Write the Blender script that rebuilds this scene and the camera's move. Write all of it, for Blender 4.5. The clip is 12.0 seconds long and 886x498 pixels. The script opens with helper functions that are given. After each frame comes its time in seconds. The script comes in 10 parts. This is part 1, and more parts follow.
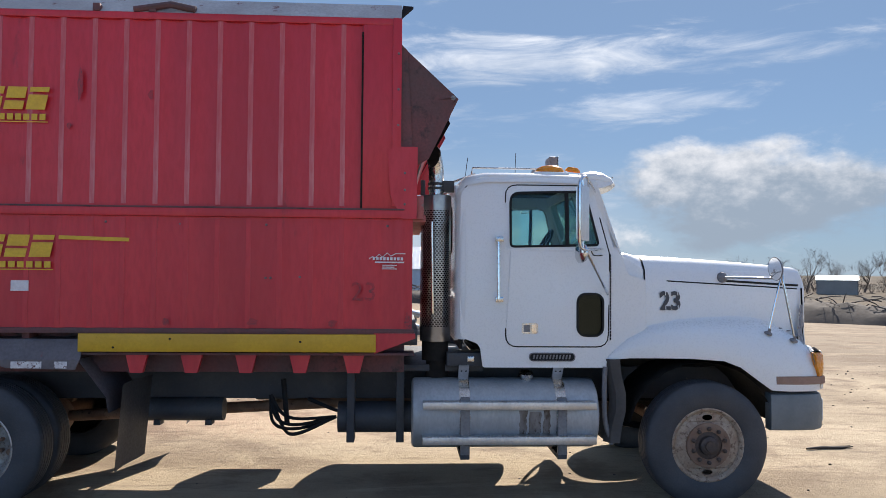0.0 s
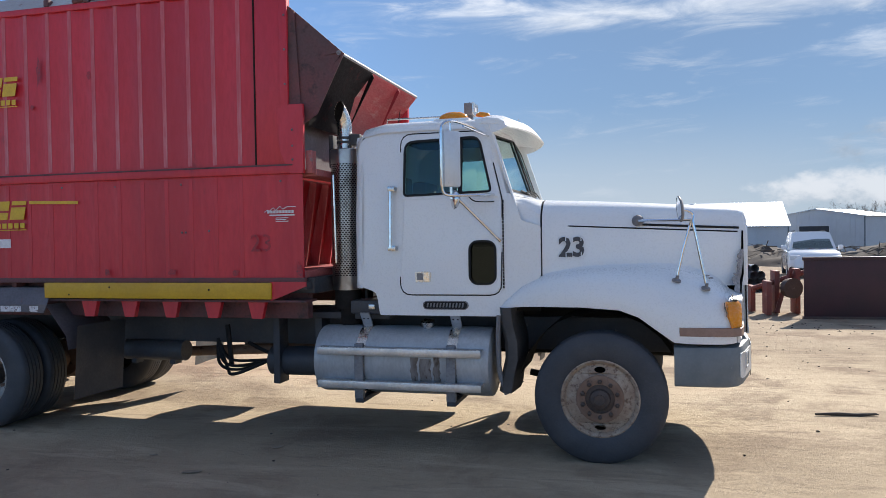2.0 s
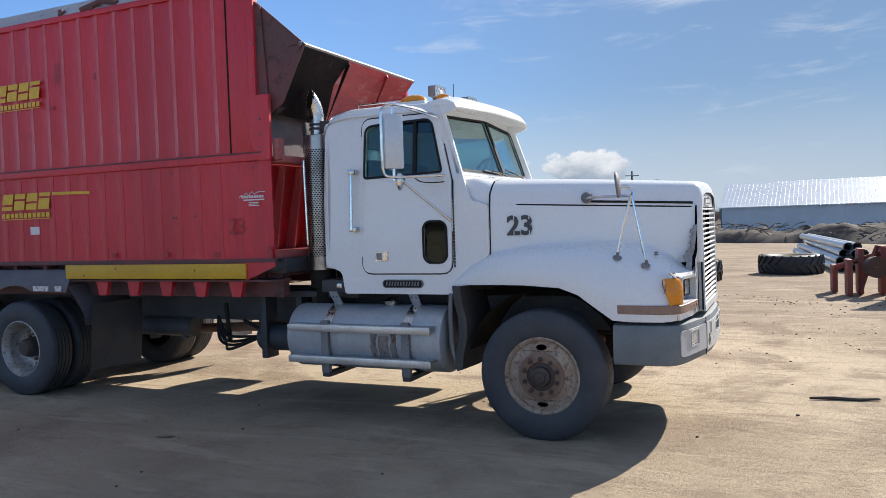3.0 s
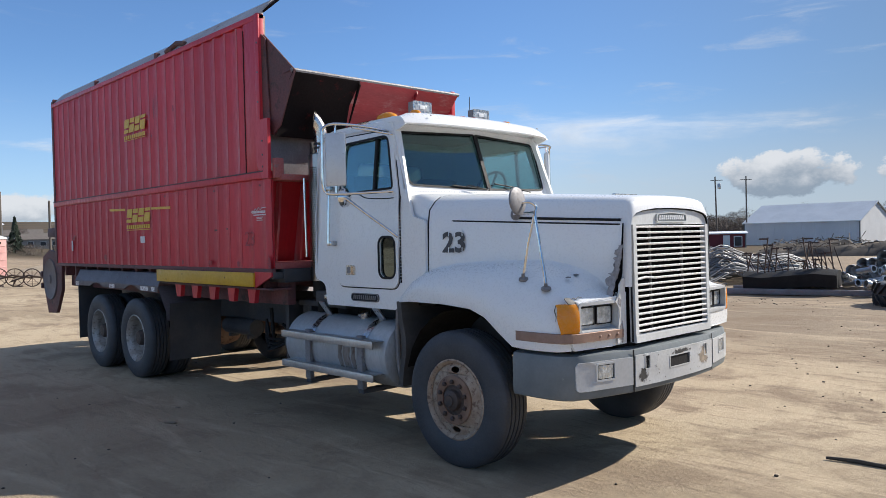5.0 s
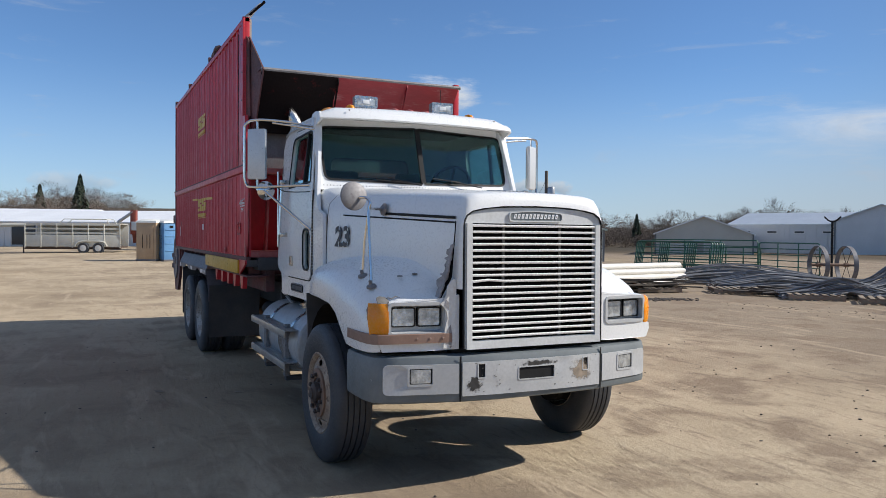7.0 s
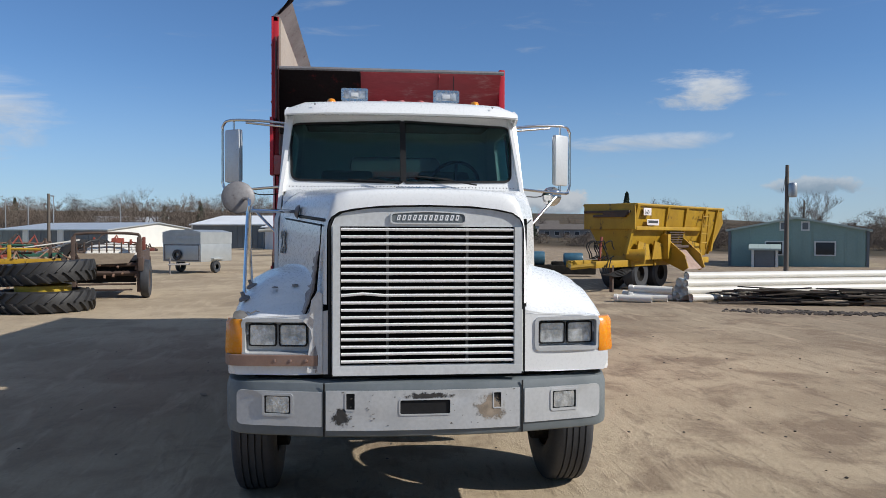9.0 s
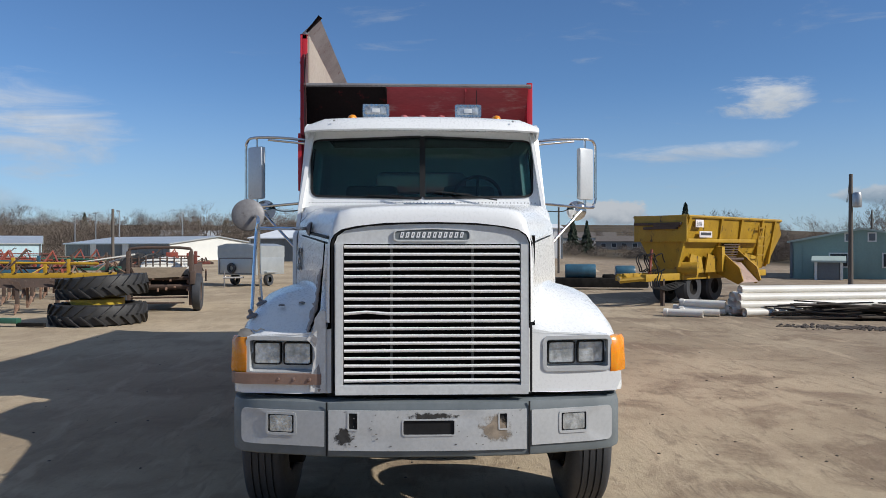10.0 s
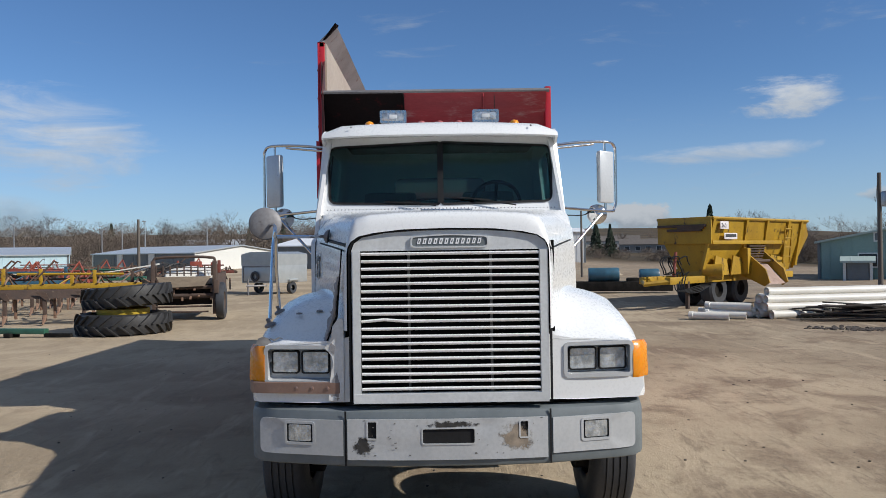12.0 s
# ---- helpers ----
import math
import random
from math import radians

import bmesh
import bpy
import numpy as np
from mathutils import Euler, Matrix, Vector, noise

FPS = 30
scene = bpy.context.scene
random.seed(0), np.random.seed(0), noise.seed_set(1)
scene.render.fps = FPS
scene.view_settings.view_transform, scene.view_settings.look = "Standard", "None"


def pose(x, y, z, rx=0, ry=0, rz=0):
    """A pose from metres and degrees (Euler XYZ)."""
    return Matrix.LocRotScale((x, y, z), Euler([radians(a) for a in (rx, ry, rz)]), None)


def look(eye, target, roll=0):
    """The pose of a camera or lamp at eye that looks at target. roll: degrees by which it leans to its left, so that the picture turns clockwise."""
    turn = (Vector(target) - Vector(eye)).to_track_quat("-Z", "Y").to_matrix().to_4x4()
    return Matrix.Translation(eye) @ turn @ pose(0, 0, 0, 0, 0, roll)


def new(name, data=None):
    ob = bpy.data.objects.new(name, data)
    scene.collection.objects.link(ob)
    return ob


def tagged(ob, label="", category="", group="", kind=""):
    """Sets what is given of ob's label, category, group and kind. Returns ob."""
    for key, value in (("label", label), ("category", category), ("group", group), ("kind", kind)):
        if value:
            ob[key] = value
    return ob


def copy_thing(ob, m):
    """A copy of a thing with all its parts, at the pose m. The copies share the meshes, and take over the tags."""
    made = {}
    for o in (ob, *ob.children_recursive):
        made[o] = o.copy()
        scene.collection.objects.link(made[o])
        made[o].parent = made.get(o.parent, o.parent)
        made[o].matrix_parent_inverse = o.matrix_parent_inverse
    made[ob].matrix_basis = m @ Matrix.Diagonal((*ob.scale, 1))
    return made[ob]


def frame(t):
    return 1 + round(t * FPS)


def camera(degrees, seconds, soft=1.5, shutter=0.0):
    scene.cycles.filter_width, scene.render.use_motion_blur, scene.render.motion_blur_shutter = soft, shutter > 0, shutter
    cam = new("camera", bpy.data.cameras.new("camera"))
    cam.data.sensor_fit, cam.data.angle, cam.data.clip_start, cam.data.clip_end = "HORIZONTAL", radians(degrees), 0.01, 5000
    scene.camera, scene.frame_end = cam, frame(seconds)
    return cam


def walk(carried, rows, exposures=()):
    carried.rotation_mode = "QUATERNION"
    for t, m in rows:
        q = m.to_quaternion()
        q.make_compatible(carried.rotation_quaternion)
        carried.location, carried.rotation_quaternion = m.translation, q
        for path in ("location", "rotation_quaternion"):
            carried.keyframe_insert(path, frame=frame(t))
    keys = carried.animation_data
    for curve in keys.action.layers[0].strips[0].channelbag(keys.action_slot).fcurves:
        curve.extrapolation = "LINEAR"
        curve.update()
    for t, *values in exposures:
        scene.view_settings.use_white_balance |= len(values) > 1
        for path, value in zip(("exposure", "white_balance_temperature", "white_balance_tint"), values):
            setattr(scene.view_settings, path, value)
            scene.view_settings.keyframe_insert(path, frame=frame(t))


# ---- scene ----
cam = camera(60.1, 12.0, soft=0.75)
PATH = [
    (0, (0.225, -7.7, 1.985), (0.331, -5.704, 2.044), 0.5),
    (0.5, (0.948, -7.69, 1.961), (0.883, -5.692, 2.021), 0.5),
    (1, (1.685, -7.643, 1.925), (1.461, -5.656, 1.961), 0.1),
    (1.5, (2.444, -7.633, 1.898), (2.075, -5.668, 1.897), -0.4),
    (2, (3.212, -7.491, 1.862), (2.7, -5.558, 1.825), -0.9),
    (2.5, (3.979, -7.388, 1.824), (3.323, -5.499, 1.766), -1.4),
    (4.3, (6.315, -6.043, 1.782), (5.045, -4.5, 1.732), -2.2),
    (4.5, (6.555, -5.871, 1.785), (5.231, -4.372, 1.745), -2.0),
    (5, (7.1, -5.376, 1.791), (5.649, -4.0, 1.759), -1.3),
    (5.5, (7.594, -4.851, 1.787), (6.044, -3.587, 1.761), -0.5),
    (6, (8.055, -4.26, 1.786), (6.408, -3.126, 1.76), 0.1),
    (6.5, (8.34, -3.623, 1.765), (6.61, -2.618, 1.739), 0.3),
    (7, (8.639, -2.936, 1.774), (6.832, -2.08, 1.734), 0.5),
    (7.2, (8.713, -2.659, 1.762), (6.876, -1.869, 1.728), 0.2),
    (8.8, (8.546, -0.558, 1.772), (6.564, -0.295, 1.729), 0.1),
    (9, (8.459, -0.421, 1.801), (6.471, -0.205, 1.764), 0.2),
    (9.5, (8.389, -0.206, 1.801), (6.393, -0.083, 1.786), 0.0),
    (10, (8.406, -0.117, 1.83), (6.408, -0.047, 1.825), 0.0),
    (10.5, (8.403, -0.107, 1.828), (6.404, -0.063, 1.835), -0.2),
    (11, (8.39, -0.101, 1.846), (6.39, -0.071, 1.852), -0.3),
    (11.5, (8.363, -0.086, 1.832), (6.363, -0.066, 1.842), -0.6),
    (12, (8.359, -0.086, 1.833), (6.36, -0.075, 1.843), -0.8),
]
EXPOSURES = [(0.0, 0.48, 6650, 12), (0.5, 0.33, 6600, 11), (1.5, 0.43, 6580, 11), (2.7, 0.44, 6550, 11), (4.5, 0.30, 6520, 10), (5.0, 0.20, 6500, 10), (6.5, -0.02, 6450, 10), (9.0, -0.32, 6300, 9), (12.0, -0.38, 6300, 9)]
walk(cam, [(t, look(eye, target, roll)) for t, eye, target, roll in PATH], EXPOSURES)

# ---- sun and sky ----
SUN_WAY = Vector((0.55, 1.30, 1.0)).normalized()
sun_data = bpy.data.lights.new("sun", "SUN")
sun_data.energy, sun_data.angle, sun_data.color = 6.0, radians(0.55), (1.0, 0.945, 0.86)
sun = new("sun", sun_data)
sun.matrix_world = look(SUN_WAY * 60, (0, 0, 0))


def link(tree, a, b):
    tree.links.new(a, b)


def node(tree, kind, **inputs):
    n = tree.nodes.new(kind)
    for key, value in inputs.items():
        n.inputs[key.replace("_", " ")].default_value = value
    return n


def mixer(tree, fac, a, b, blend="MIX"):
    n = tree.nodes.new("ShaderNodeMix")
    n.data_type, n.blend_type = "RGBA", blend
    for socket, value in ((n.inputs[0], fac), (n.inputs[6], a), (n.inputs[7], b)):
        if isinstance(value, bpy.types.NodeSocket):
            tree.links.new(value, socket)
        else:
            socket.default_value = (*value, 1.0) if isinstance(value, tuple) else value
    return n.outputs[2]


def ramp(tree, fac, low, high, to_low=0.0, to_high=1.0):
    n = tree.nodes.new("ShaderNodeMapRange")
    n.interpolation_type = "SMOOTHSTEP"
    tree.links.new(fac, n.inputs[0])
    n.inputs[1].default_value, n.inputs[2].default_value = low, high
    n.inputs[3].default_value, n.inputs[4].default_value = to_low, to_high
    return n.outputs[0]


def make_world():
    world = bpy.data.worlds.new("world")
    scene.world = world
    world.use_nodes = True
    t = world.node_tree
    t.nodes.clear()
    out, back = t.nodes.new("ShaderNodeOutputWorld"), t.nodes.new("ShaderNodeBackground")
    sky = t.nodes.new("ShaderNodeTexSky")
    sky.sky_type, sky.sun_disc = "NISHITA", False
    sky.sun_elevation = math.asin(SUN_WAY.z)
    sky.sun_rotation = math.atan2(SUN_WAY.x, SUN_WAY.y)
    sky.air_density, sky.dust_density, sky.ozone_density, sky.altitude = 1.0, 0.15, 3.0, 900
    back.inputs[1].default_value = 0.110
    co = t.nodes.new("ShaderNodeTexCoord")
    way = co.outputs["Generated"]
    sep = t.nodes.new("ShaderNodeSeparateXYZ")
    link(t, way, sep.inputs[0])

    def calc(op, a, b):
        n = t.nodes.new("ShaderNodeMath")
        n.operation = op
        for socket, value in zip(n.inputs, (a, b)):
            if isinstance(value, bpy.types.NodeSocket):
                link(t, value, socket)
            else:
                socket.default_value = value
        return n.outputs[0]

    def along(v):
        n = t.nodes.new("ShaderNodeVectorMath")
        n.operation = "DOT_PRODUCT"
        link(t, way, n.inputs[0])
        n.inputs[1].default_value = v
        return n.outputs["Value"]

    def grain(scale, detail, stretch, rough=0.6, twist=0.0):
        mp = t.nodes.new("ShaderNodeMapping")
        mp.inputs["Scale"].default_value = (1.0, 1.0, stretch)
        link(t, way, mp.inputs[0])
        n = node(t, "ShaderNodeTexNoise", Scale=scale, Detail=detail, Roughness=rough, Distortion=twist)
        link(t, mp.outputs[0], n.inputs["Vector"])
        return n.outputs[0]

    puff, streak, broad = grain(26.0, 8.0, 1.5, 0.62), grain(7.0, 9.0, 5.0, 0.62, 0.5), grain(6.0, 7.0, 2.0)
    haze = ramp(t, sep.outputs[2], 0.22, -0.02, 0.0, 0.50)
    veil = ramp(t, along((math.cos(1.17), math.sin(1.17), 0.0)), 0.30, 0.95, 0.0, 0.80)
    c = mixer(t, 1.0, sky.outputs[0], (0.80, 0.99, 1.20), "MULTIPLY")
    c = mixer(t, haze, c, (4.4, 5.6, 7.4))
    c = mixer(t, calc("MULTIPLY", veil, ramp(t, sep.outputs[2], 0.60, 0.42)), c, (1.30, 1.90, 2.70))
    # bright air round the sun
    c = mixer(t, ramp(t, along(tuple(SUN_WAY)), 0.965, 1.0, 0.0, 0.6), c, (8.0, 8.3, 8.8))
    # thin high cloud, thicker towards the sun
    high = calc("ADD", streak, calc("MULTIPLY", sep.outputs[1], 0.05))
    c = mixer(t, ramp(t, high, 0.58, 0.84, 0.0, 0.5), c, (4.6, 5.1, 5.8))
    # brighter sky added overhead, out of view, to lift the shade
    c = mixer(t, ramp(t, sep.outputs[2], 0.42, 0.80, 0.0, 0.38), c, (5.0, 5.5, 6.2))
    # white haze low under the sun
    glow = calc("MULTIPLY", ramp(t, along((-0.31, 0.95, 0.0)), 0.70, 0.98), ramp(t, sep.outputs[2], 0.17, 0.02))
    c = mixer(t, calc("MULTIPLY", glow, 0.60), c, (4.2, 4.7, 5.3))
    # single clouds: azimuth, height, half width, half height (degrees), unevenness, softness, density, grain
    for az, el, w, h, k, soft, dense, n in ((84, 15.5, 34, 1.9, 3.6, 1.6, 0.75, streak), (72, 12.0, 9, 1.2, 3.4, 1.5, 0.6, streak), (65, 5.6, 13, 4.4, 2.6, 0.5, 0.96, broad), (77, 2.6, 7, 1.5, 2.6, 1.0, 0.7, puff),
                                            (112.5, 3.8, 4.4, 1.7, 2.8, 0.35, 0.95, puff), (103.5, 3.5, 3.4, 1.7, 2.8, 0.35, 0.95, puff), (125, 7.0, 14, 2.0, 3.2, 1.6, 0.5, streak), (207, 7.8, 7.5, 4.0, 3.2, 1.4, 0.9, streak), (211, 2.6, 7, 1.8, 2.6, 1.4, 0.7, broad),
                                            (155.5, 10.2, 3.8, 1.7, 4.4, 1.1, 0.95, streak), (159, 6.8, 8.0, 0.8, 3.4, 1.2, 0.75, streak), (165.5, 2.5, 3.4, 1.1, 2.6, 0.5, 0.95, puff), (180.5, 3.2, 3.0, 1.0, 2.6, 0.9, 0.5, puff), (148, 3.4, 3.0, 0.8, 2.6, 0.6, 0.7, puff)):
        a, e = radians(az), radians(el)
        u = calc("DIVIDE", along((-math.sin(a), math.cos(a), 0.0)), math.sin(radians(w)))
        v = calc("DIVIDE", calc("SUBTRACT", sep.outputs[2], math.sin(e)), math.sin(radians(h)))
        body = calc("SUBTRACT", 1.0, calc("ADD", calc("MULTIPLY", u, u), calc("MULTIPLY", v, v)))
        body = calc("ADD", body, calc("MULTIPLY", calc("SUBTRACT", n, 0.53), k))
        mask = calc("MULTIPLY", ramp(t, body, 0.0, soft, 0.0, dense), calc("GREATER_THAN", along((math.cos(a), math.sin(a), 0.0)), 0.3))
        tone = ramp(t, calc("ADD", v, calc("MULTIPLY", calc("SUBTRACT", puff, 0.5), 2.4)), (-1.3 if el < 3 else -0.7) if n is not broad else -0.4, (0.3 if el < 3 else 0.8) if n is not broad else 1.2)
        c = mixer(t, mask, c, mixer(t, tone, (2.2, 2.75, 3.45) if n is not streak else (5.6, 6.0, 6.5), (5.9, 6.1, 6.4) if n is not streak else (7.4, 7.7, 8.1)))
    link(t, c, back.inputs[0])
    link(t, back.outputs[0], out.inputs[0])


make_world()


# ---- materials ----
def surface(name, col, col2=None, rough=0.5, metal=0.0, scale=2.0, fine=45.0, bump=0.1, dirt=None, dirt_from=0.62, dirt_to=0.75, coat=0.0,
            squash=(1, 1, 1), spread=0.12, vary=0.0, spec=0.5, grain=0.35):
    """A painted, worn or weathered surface: two colours mingled at a large and a small scale, patches of dirt, a fine relief."""
    m = bpy.data.materials.new(name)
    m.use_nodes = True
    t = m.node_tree
    b = t.nodes["Principled BSDF"]
    co = t.nodes.new("ShaderNodeTexCoord")
    mp = t.nodes.new("ShaderNodeMapping")
    mp.inputs["Scale"].default_value = squash
    link(t, co.outputs["Object"], mp.inputs[0])
    big = node(t, "ShaderNodeTexNoise", Scale=scale, Detail=7.0, Roughness=0.62)
    small = node(t, "ShaderNodeTexNoise", Scale=fine, Detail=5.0, Roughness=0.6)
    link(t, mp.outputs[0], big.inputs["Vector"])
    link(t, mp.outputs[0], small.inputs["Vector"])
    col2 = col2 or tuple(v * 0.78 for v in col)
    c = mixer(t, ramp(t, big.outputs[0], 0.5 - spread * 1.6, 0.5 + spread * 1.6), col, col2)
    c = mixer(t, ramp(t, small.outputs[0], 0.35, 0.7, 0.0, grain), c, tuple(v * 0.82 for v in col2))
    if vary:
        info = t.nodes.new("ShaderNodeObjectInfo")
        c = mixer(t, ramp(t, info.outputs["Random"], 0.0, 1.0, 0.0, vary), c, tuple(v * 0.45 for v in col))
    if dirt:
        spot = node(t, "ShaderNodeTexNoise", Scale=scale * 3.1, Detail=9.0, Roughness=0.7)
        link(t, mp.outputs[0], spot.inputs["Vector"])
        c = mixer(t, ramp(t, spot.outputs[0], dirt_from, dirt_to), c, dirt)
    link(t, c, b.inputs["Base Color"])
    rr = ramp(t, small.outputs[0], 0.3, 0.7, max(0.03, rough - 0.08), min(1.0, rough + 0.1))
    link(t, rr, b.inputs["Roughness"])
    b.inputs["Metallic"].default_value = metal
    b.inputs["Coat Weight"].default_value = coat
    b.inputs["Specular IOR Level"].default_value = spec
    if bump:
        bp = t.nodes.new("ShaderNodeBump")
        bp.inputs["Strength"].default_value, bp.inputs["Distance"].default_value = bump, 0.01
        link(t, small.outputs[0], bp.inputs["Height"])
        link(t, bp.outputs[0], b.inputs["Normal"])
    return m


def glass(name, tint, rough=0.02, alpha=0.55):
    """A tinted pane: part clear, part mirror."""
    m = bpy.data.materials.new(name)
    m.use_nodes = True
    t = m.node_tree
    t.nodes.clear()
    out = t.nodes.new("ShaderNodeOutputMaterial")
    clear, gloss, mix, lw, pw, ma = (t.nodes.new("ShaderNode" + k) for k in ("BsdfTransparent", "BsdfGlossy", "MixShader", "LayerWeight", "Math", "Math"))
    clear.inputs[0].default_value = (*tint, 1)
    gloss.inputs[0].default_value, gloss.inputs["Roughness"].default_value = (0.78, 0.98, 1, 1), rough
    lw.inputs[0].default_value = 0.5
    pw.operation, ma.operation = "POWER", "MULTIPLY_ADD"
    pw.inputs[1].default_value = 2.2
    ma.inputs[1].default_value, ma.inputs[2].default_value = 1.0, 0.026
    link(t, lw.outputs["Facing"], pw.inputs[0])
    link(t, pw.outputs[0], ma.inputs[0])
    link(t, ma.outputs[0], mix.inputs[0])
    link(t, clear.outputs[0], mix.inputs[1])
    link(t, gloss.outputs[0], mix.inputs[2])
    link(t, mix.outputs[0], out.inputs[0])
    return m


def smudge(name, col, low=0.42, high=0.66, scale=9.0, most=0.9):
    """A thin film of rust, soot or bare metal, densest in its middle, ragged at its rim."""
    m = bpy.data.materials.new(name)
    m.use_nodes = True
    t = m.node_tree
    b = t.nodes["Principled BSDF"]
    co = t.nodes.new("ShaderNodeTexCoord")
    n = node(t, "ShaderNodeTexNoise", Scale=scale, Detail=8.0, Roughness=0.68)
    link(t, co.outputs["Object"], n.inputs["Vector"])
    mp = t.nodes.new("ShaderNodeMapping")
    mp.inputs["Location"].default_value, mp.inputs["Scale"].default_value = (-1, -1, -1), (2, 2, 2)
    link(t, co.outputs["Generated"], mp.inputs[0])
    ball = t.nodes.new("ShaderNodeTexGradient")
    ball.gradient_type = "SPHERICAL"
    flat = t.nodes.new("ShaderNodeVectorMath")
    flat.operation = "MULTIPLY"
    flat.inputs[1].default_value = (0, 1, 1)
    link(t, mp.outputs[0], flat.inputs[0])
    link(t, flat.outputs[0], ball.inputs[0])
    su = t.nodes.new("ShaderNodeMath")
    su.operation = "MULTIPLY_ADD"
    su.inputs[1].default_value = 0.55
    link(t, ball.outputs[1], su.inputs[0])
    link(t, n.outputs[0], su.inputs[2])
    link(t, ramp(t, su.outputs[0], low + 0.22, high + 0.22, 0.0, most), b.inputs["Alpha"])
    link(t, mixer(t, ramp(t, n.outputs[0], 0.4, 0.62), col, tuple(v * 0.6 for v in col)), b.inputs["Base Color"])
    b.inputs["Roughness"].default_value = 0.75
    return m


def glow_plastic(name, col, rough=0.25, trans=0.3):
    m = surface(name, col, rough=rough, scale=6, bump=0.02)
    m.node_tree.nodes["Principled BSDF"].inputs["Subsurface Weight"].default_value = trans
    m.node_tree.nodes["Principled BSDF"].inputs["Subsurface Radius"].default_value = (0.02, 0.01, 0.004)
    return m


RED = surface("red_paint", (0.60, 0.024, 0.038), (0.46, 0.018, 0.030), rough=0.40, scale=1.3, fine=30, bump=0.06, dirt=(0.13, 0.018, 0.024), dirt_from=0.62, dirt_to=0.80, squash=(1, 1, 0.25))
RED_WORN = surface("faded_red_paint", (0.60, 0.16, 0.17), (0.46, 0.045, 0.06), rough=0.5, scale=2.2, fine=40, bump=0.06, dirt=(0.62, 0.46, 0.45), dirt_from=0.50, dirt_to=0.80, squash=(1, 1, 0.12))
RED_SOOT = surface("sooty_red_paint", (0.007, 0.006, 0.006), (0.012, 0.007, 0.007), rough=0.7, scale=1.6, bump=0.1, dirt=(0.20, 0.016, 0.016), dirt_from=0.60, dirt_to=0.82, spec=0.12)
RED_FLARE = surface("dusty_streaked_red_paint", (0.40, 0.025, 0.035), (0.26, 0.02, 0.028), rough=0.5, scale=2.0, bump=0.08, dirt=(0.46, 0.30, 0.27), dirt_from=0.52, dirt_to=0.78, squash=(1, 0.35, 1.6))
RED_DUST = surface("dusty_red_steel", (0.17, 0.045, 0.045), (0.09, 0.05, 0.05), rough=0.65, scale=1.8, bump=0.12, dirt=(0.03, 0.022, 0.022), dirt_from=0.52, dirt_to=0.7)
RED_CHALK_SUN = surface("chalky_and_sunlit_red", (0.42, 0.13, 0.12), (0.30, 0.05, 0.05), rough=0.6, scale=2.0, bump=0.1, dirt=(0.2, 0.16, 0.15), dirt_from=0.58, dirt_to=0.7)
GREY_DUST = surface("dusty_grey_steel", (0.25, 0.245, 0.25), (0.17, 0.16, 0.165), rough=0.6, metal=0.3, scale=2.5, bump=0.12, dirt=(0.06, 0.045, 0.045), dirt_from=0.58, dirt_to=0.74)
MIRROR_SHELL = surface("pale_painted_mirror_shell", (0.62, 0.64, 0.66), (0.58, 0.60, 0.62), rough=0.35, metal=0.3, scale=3, bump=0.0)
GHOST = surface("scraped_off_number", (0.30, 0.020, 0.030), (0.46, 0.022, 0.036), rough=0.5, scale=14, bump=0.0, dirt=(0.14, 0.03, 0.035), dirt_from=0.5, dirt_to=0.62)
SCUFFED = surface("rubbed_red_paint", (0.30, 0.024, 0.033), (0.42, 0.022, 0.034), rough=0.5, scale=22, bump=0.0, dirt=(0.10, 0.035, 0.04), dirt_from=0.50, dirt_to=0.62)
LINER = surface("pale_liner_board", (0.50, 0.43, 0.35), (0.42, 0.34, 0.28), rough=0.6, scale=2.0, bump=0.06)
YELLOW = surface("yellow_paint", (0.62, 0.36, 0.012), (0.52, 0.29, 0.01), rough=0.45, scale=2.0, bump=0.05, dirt=(0.25, 0.14, 0.02), dirt_from=0.68, dirt_to=0.8)
DECAL = surface("yellow_decal", (0.72, 0.45, 0.02), (0.62, 0.36, 0.02), rough=0.45, scale=9, bump=0.0, dirt=(0.30, 0.03, 0.03), dirt_from=0.66, dirt_to=0.74)
DECAL_WHITE = surface("white_decal", (0.78, 0.75, 0.75), (0.66, 0.6, 0.6), rough=0.5, scale=20, bump=0.0)
DECAL_DARK = surface("dark_stencil_paint", (0.035, 0.037, 0.042), (0.06, 0.06, 0.066), rough=0.5, scale=20, bump=0.0)
WHITE = surface("white_truck_paint", (0.755, 0.76, 0.76), (0.735, 0.74, 0.74), rough=0.30, scale=0.7, fine=60, bump=0.0, coat=0.25, grain=0.05, dirt=(0.60, 0.57, 0.53), dirt_from=0.80, dirt_to=0.86)
WHITE_CHIP = surface("chipped_white_paint", (0.74, 0.74, 0.73), (0.62, 0.60, 0.57), rough=0.5, scale=5, fine=40, bump=0.3, dirt=(0.25, 0.22, 0.19), dirt_from=0.64, dirt_to=0.68)
FIBRE = surface("torn_fibreglass", (0.36, 0.35, 0.36), (0.22, 0.21, 0.215), rough=0.8, scale=14, bump=0.4, dirt=(0.09, 0.085, 0.085), dirt_from=0.60, dirt_to=0.66)
# near-black that stands for the shade in gaps and behind the grille
CAVITY_SHADE = surface("painted_cavity_shade", (0.004, 0.004, 0.004), (0.006, 0.006, 0.006), rough=0.9, scale=5, bump=0.1, spec=0.05)
SOOT_GREY = surface("fibre_edge", (0.09, 0.085, 0.08), (0.2, 0.19, 0.18), rough=0.8, scale=9, bump=0.4)
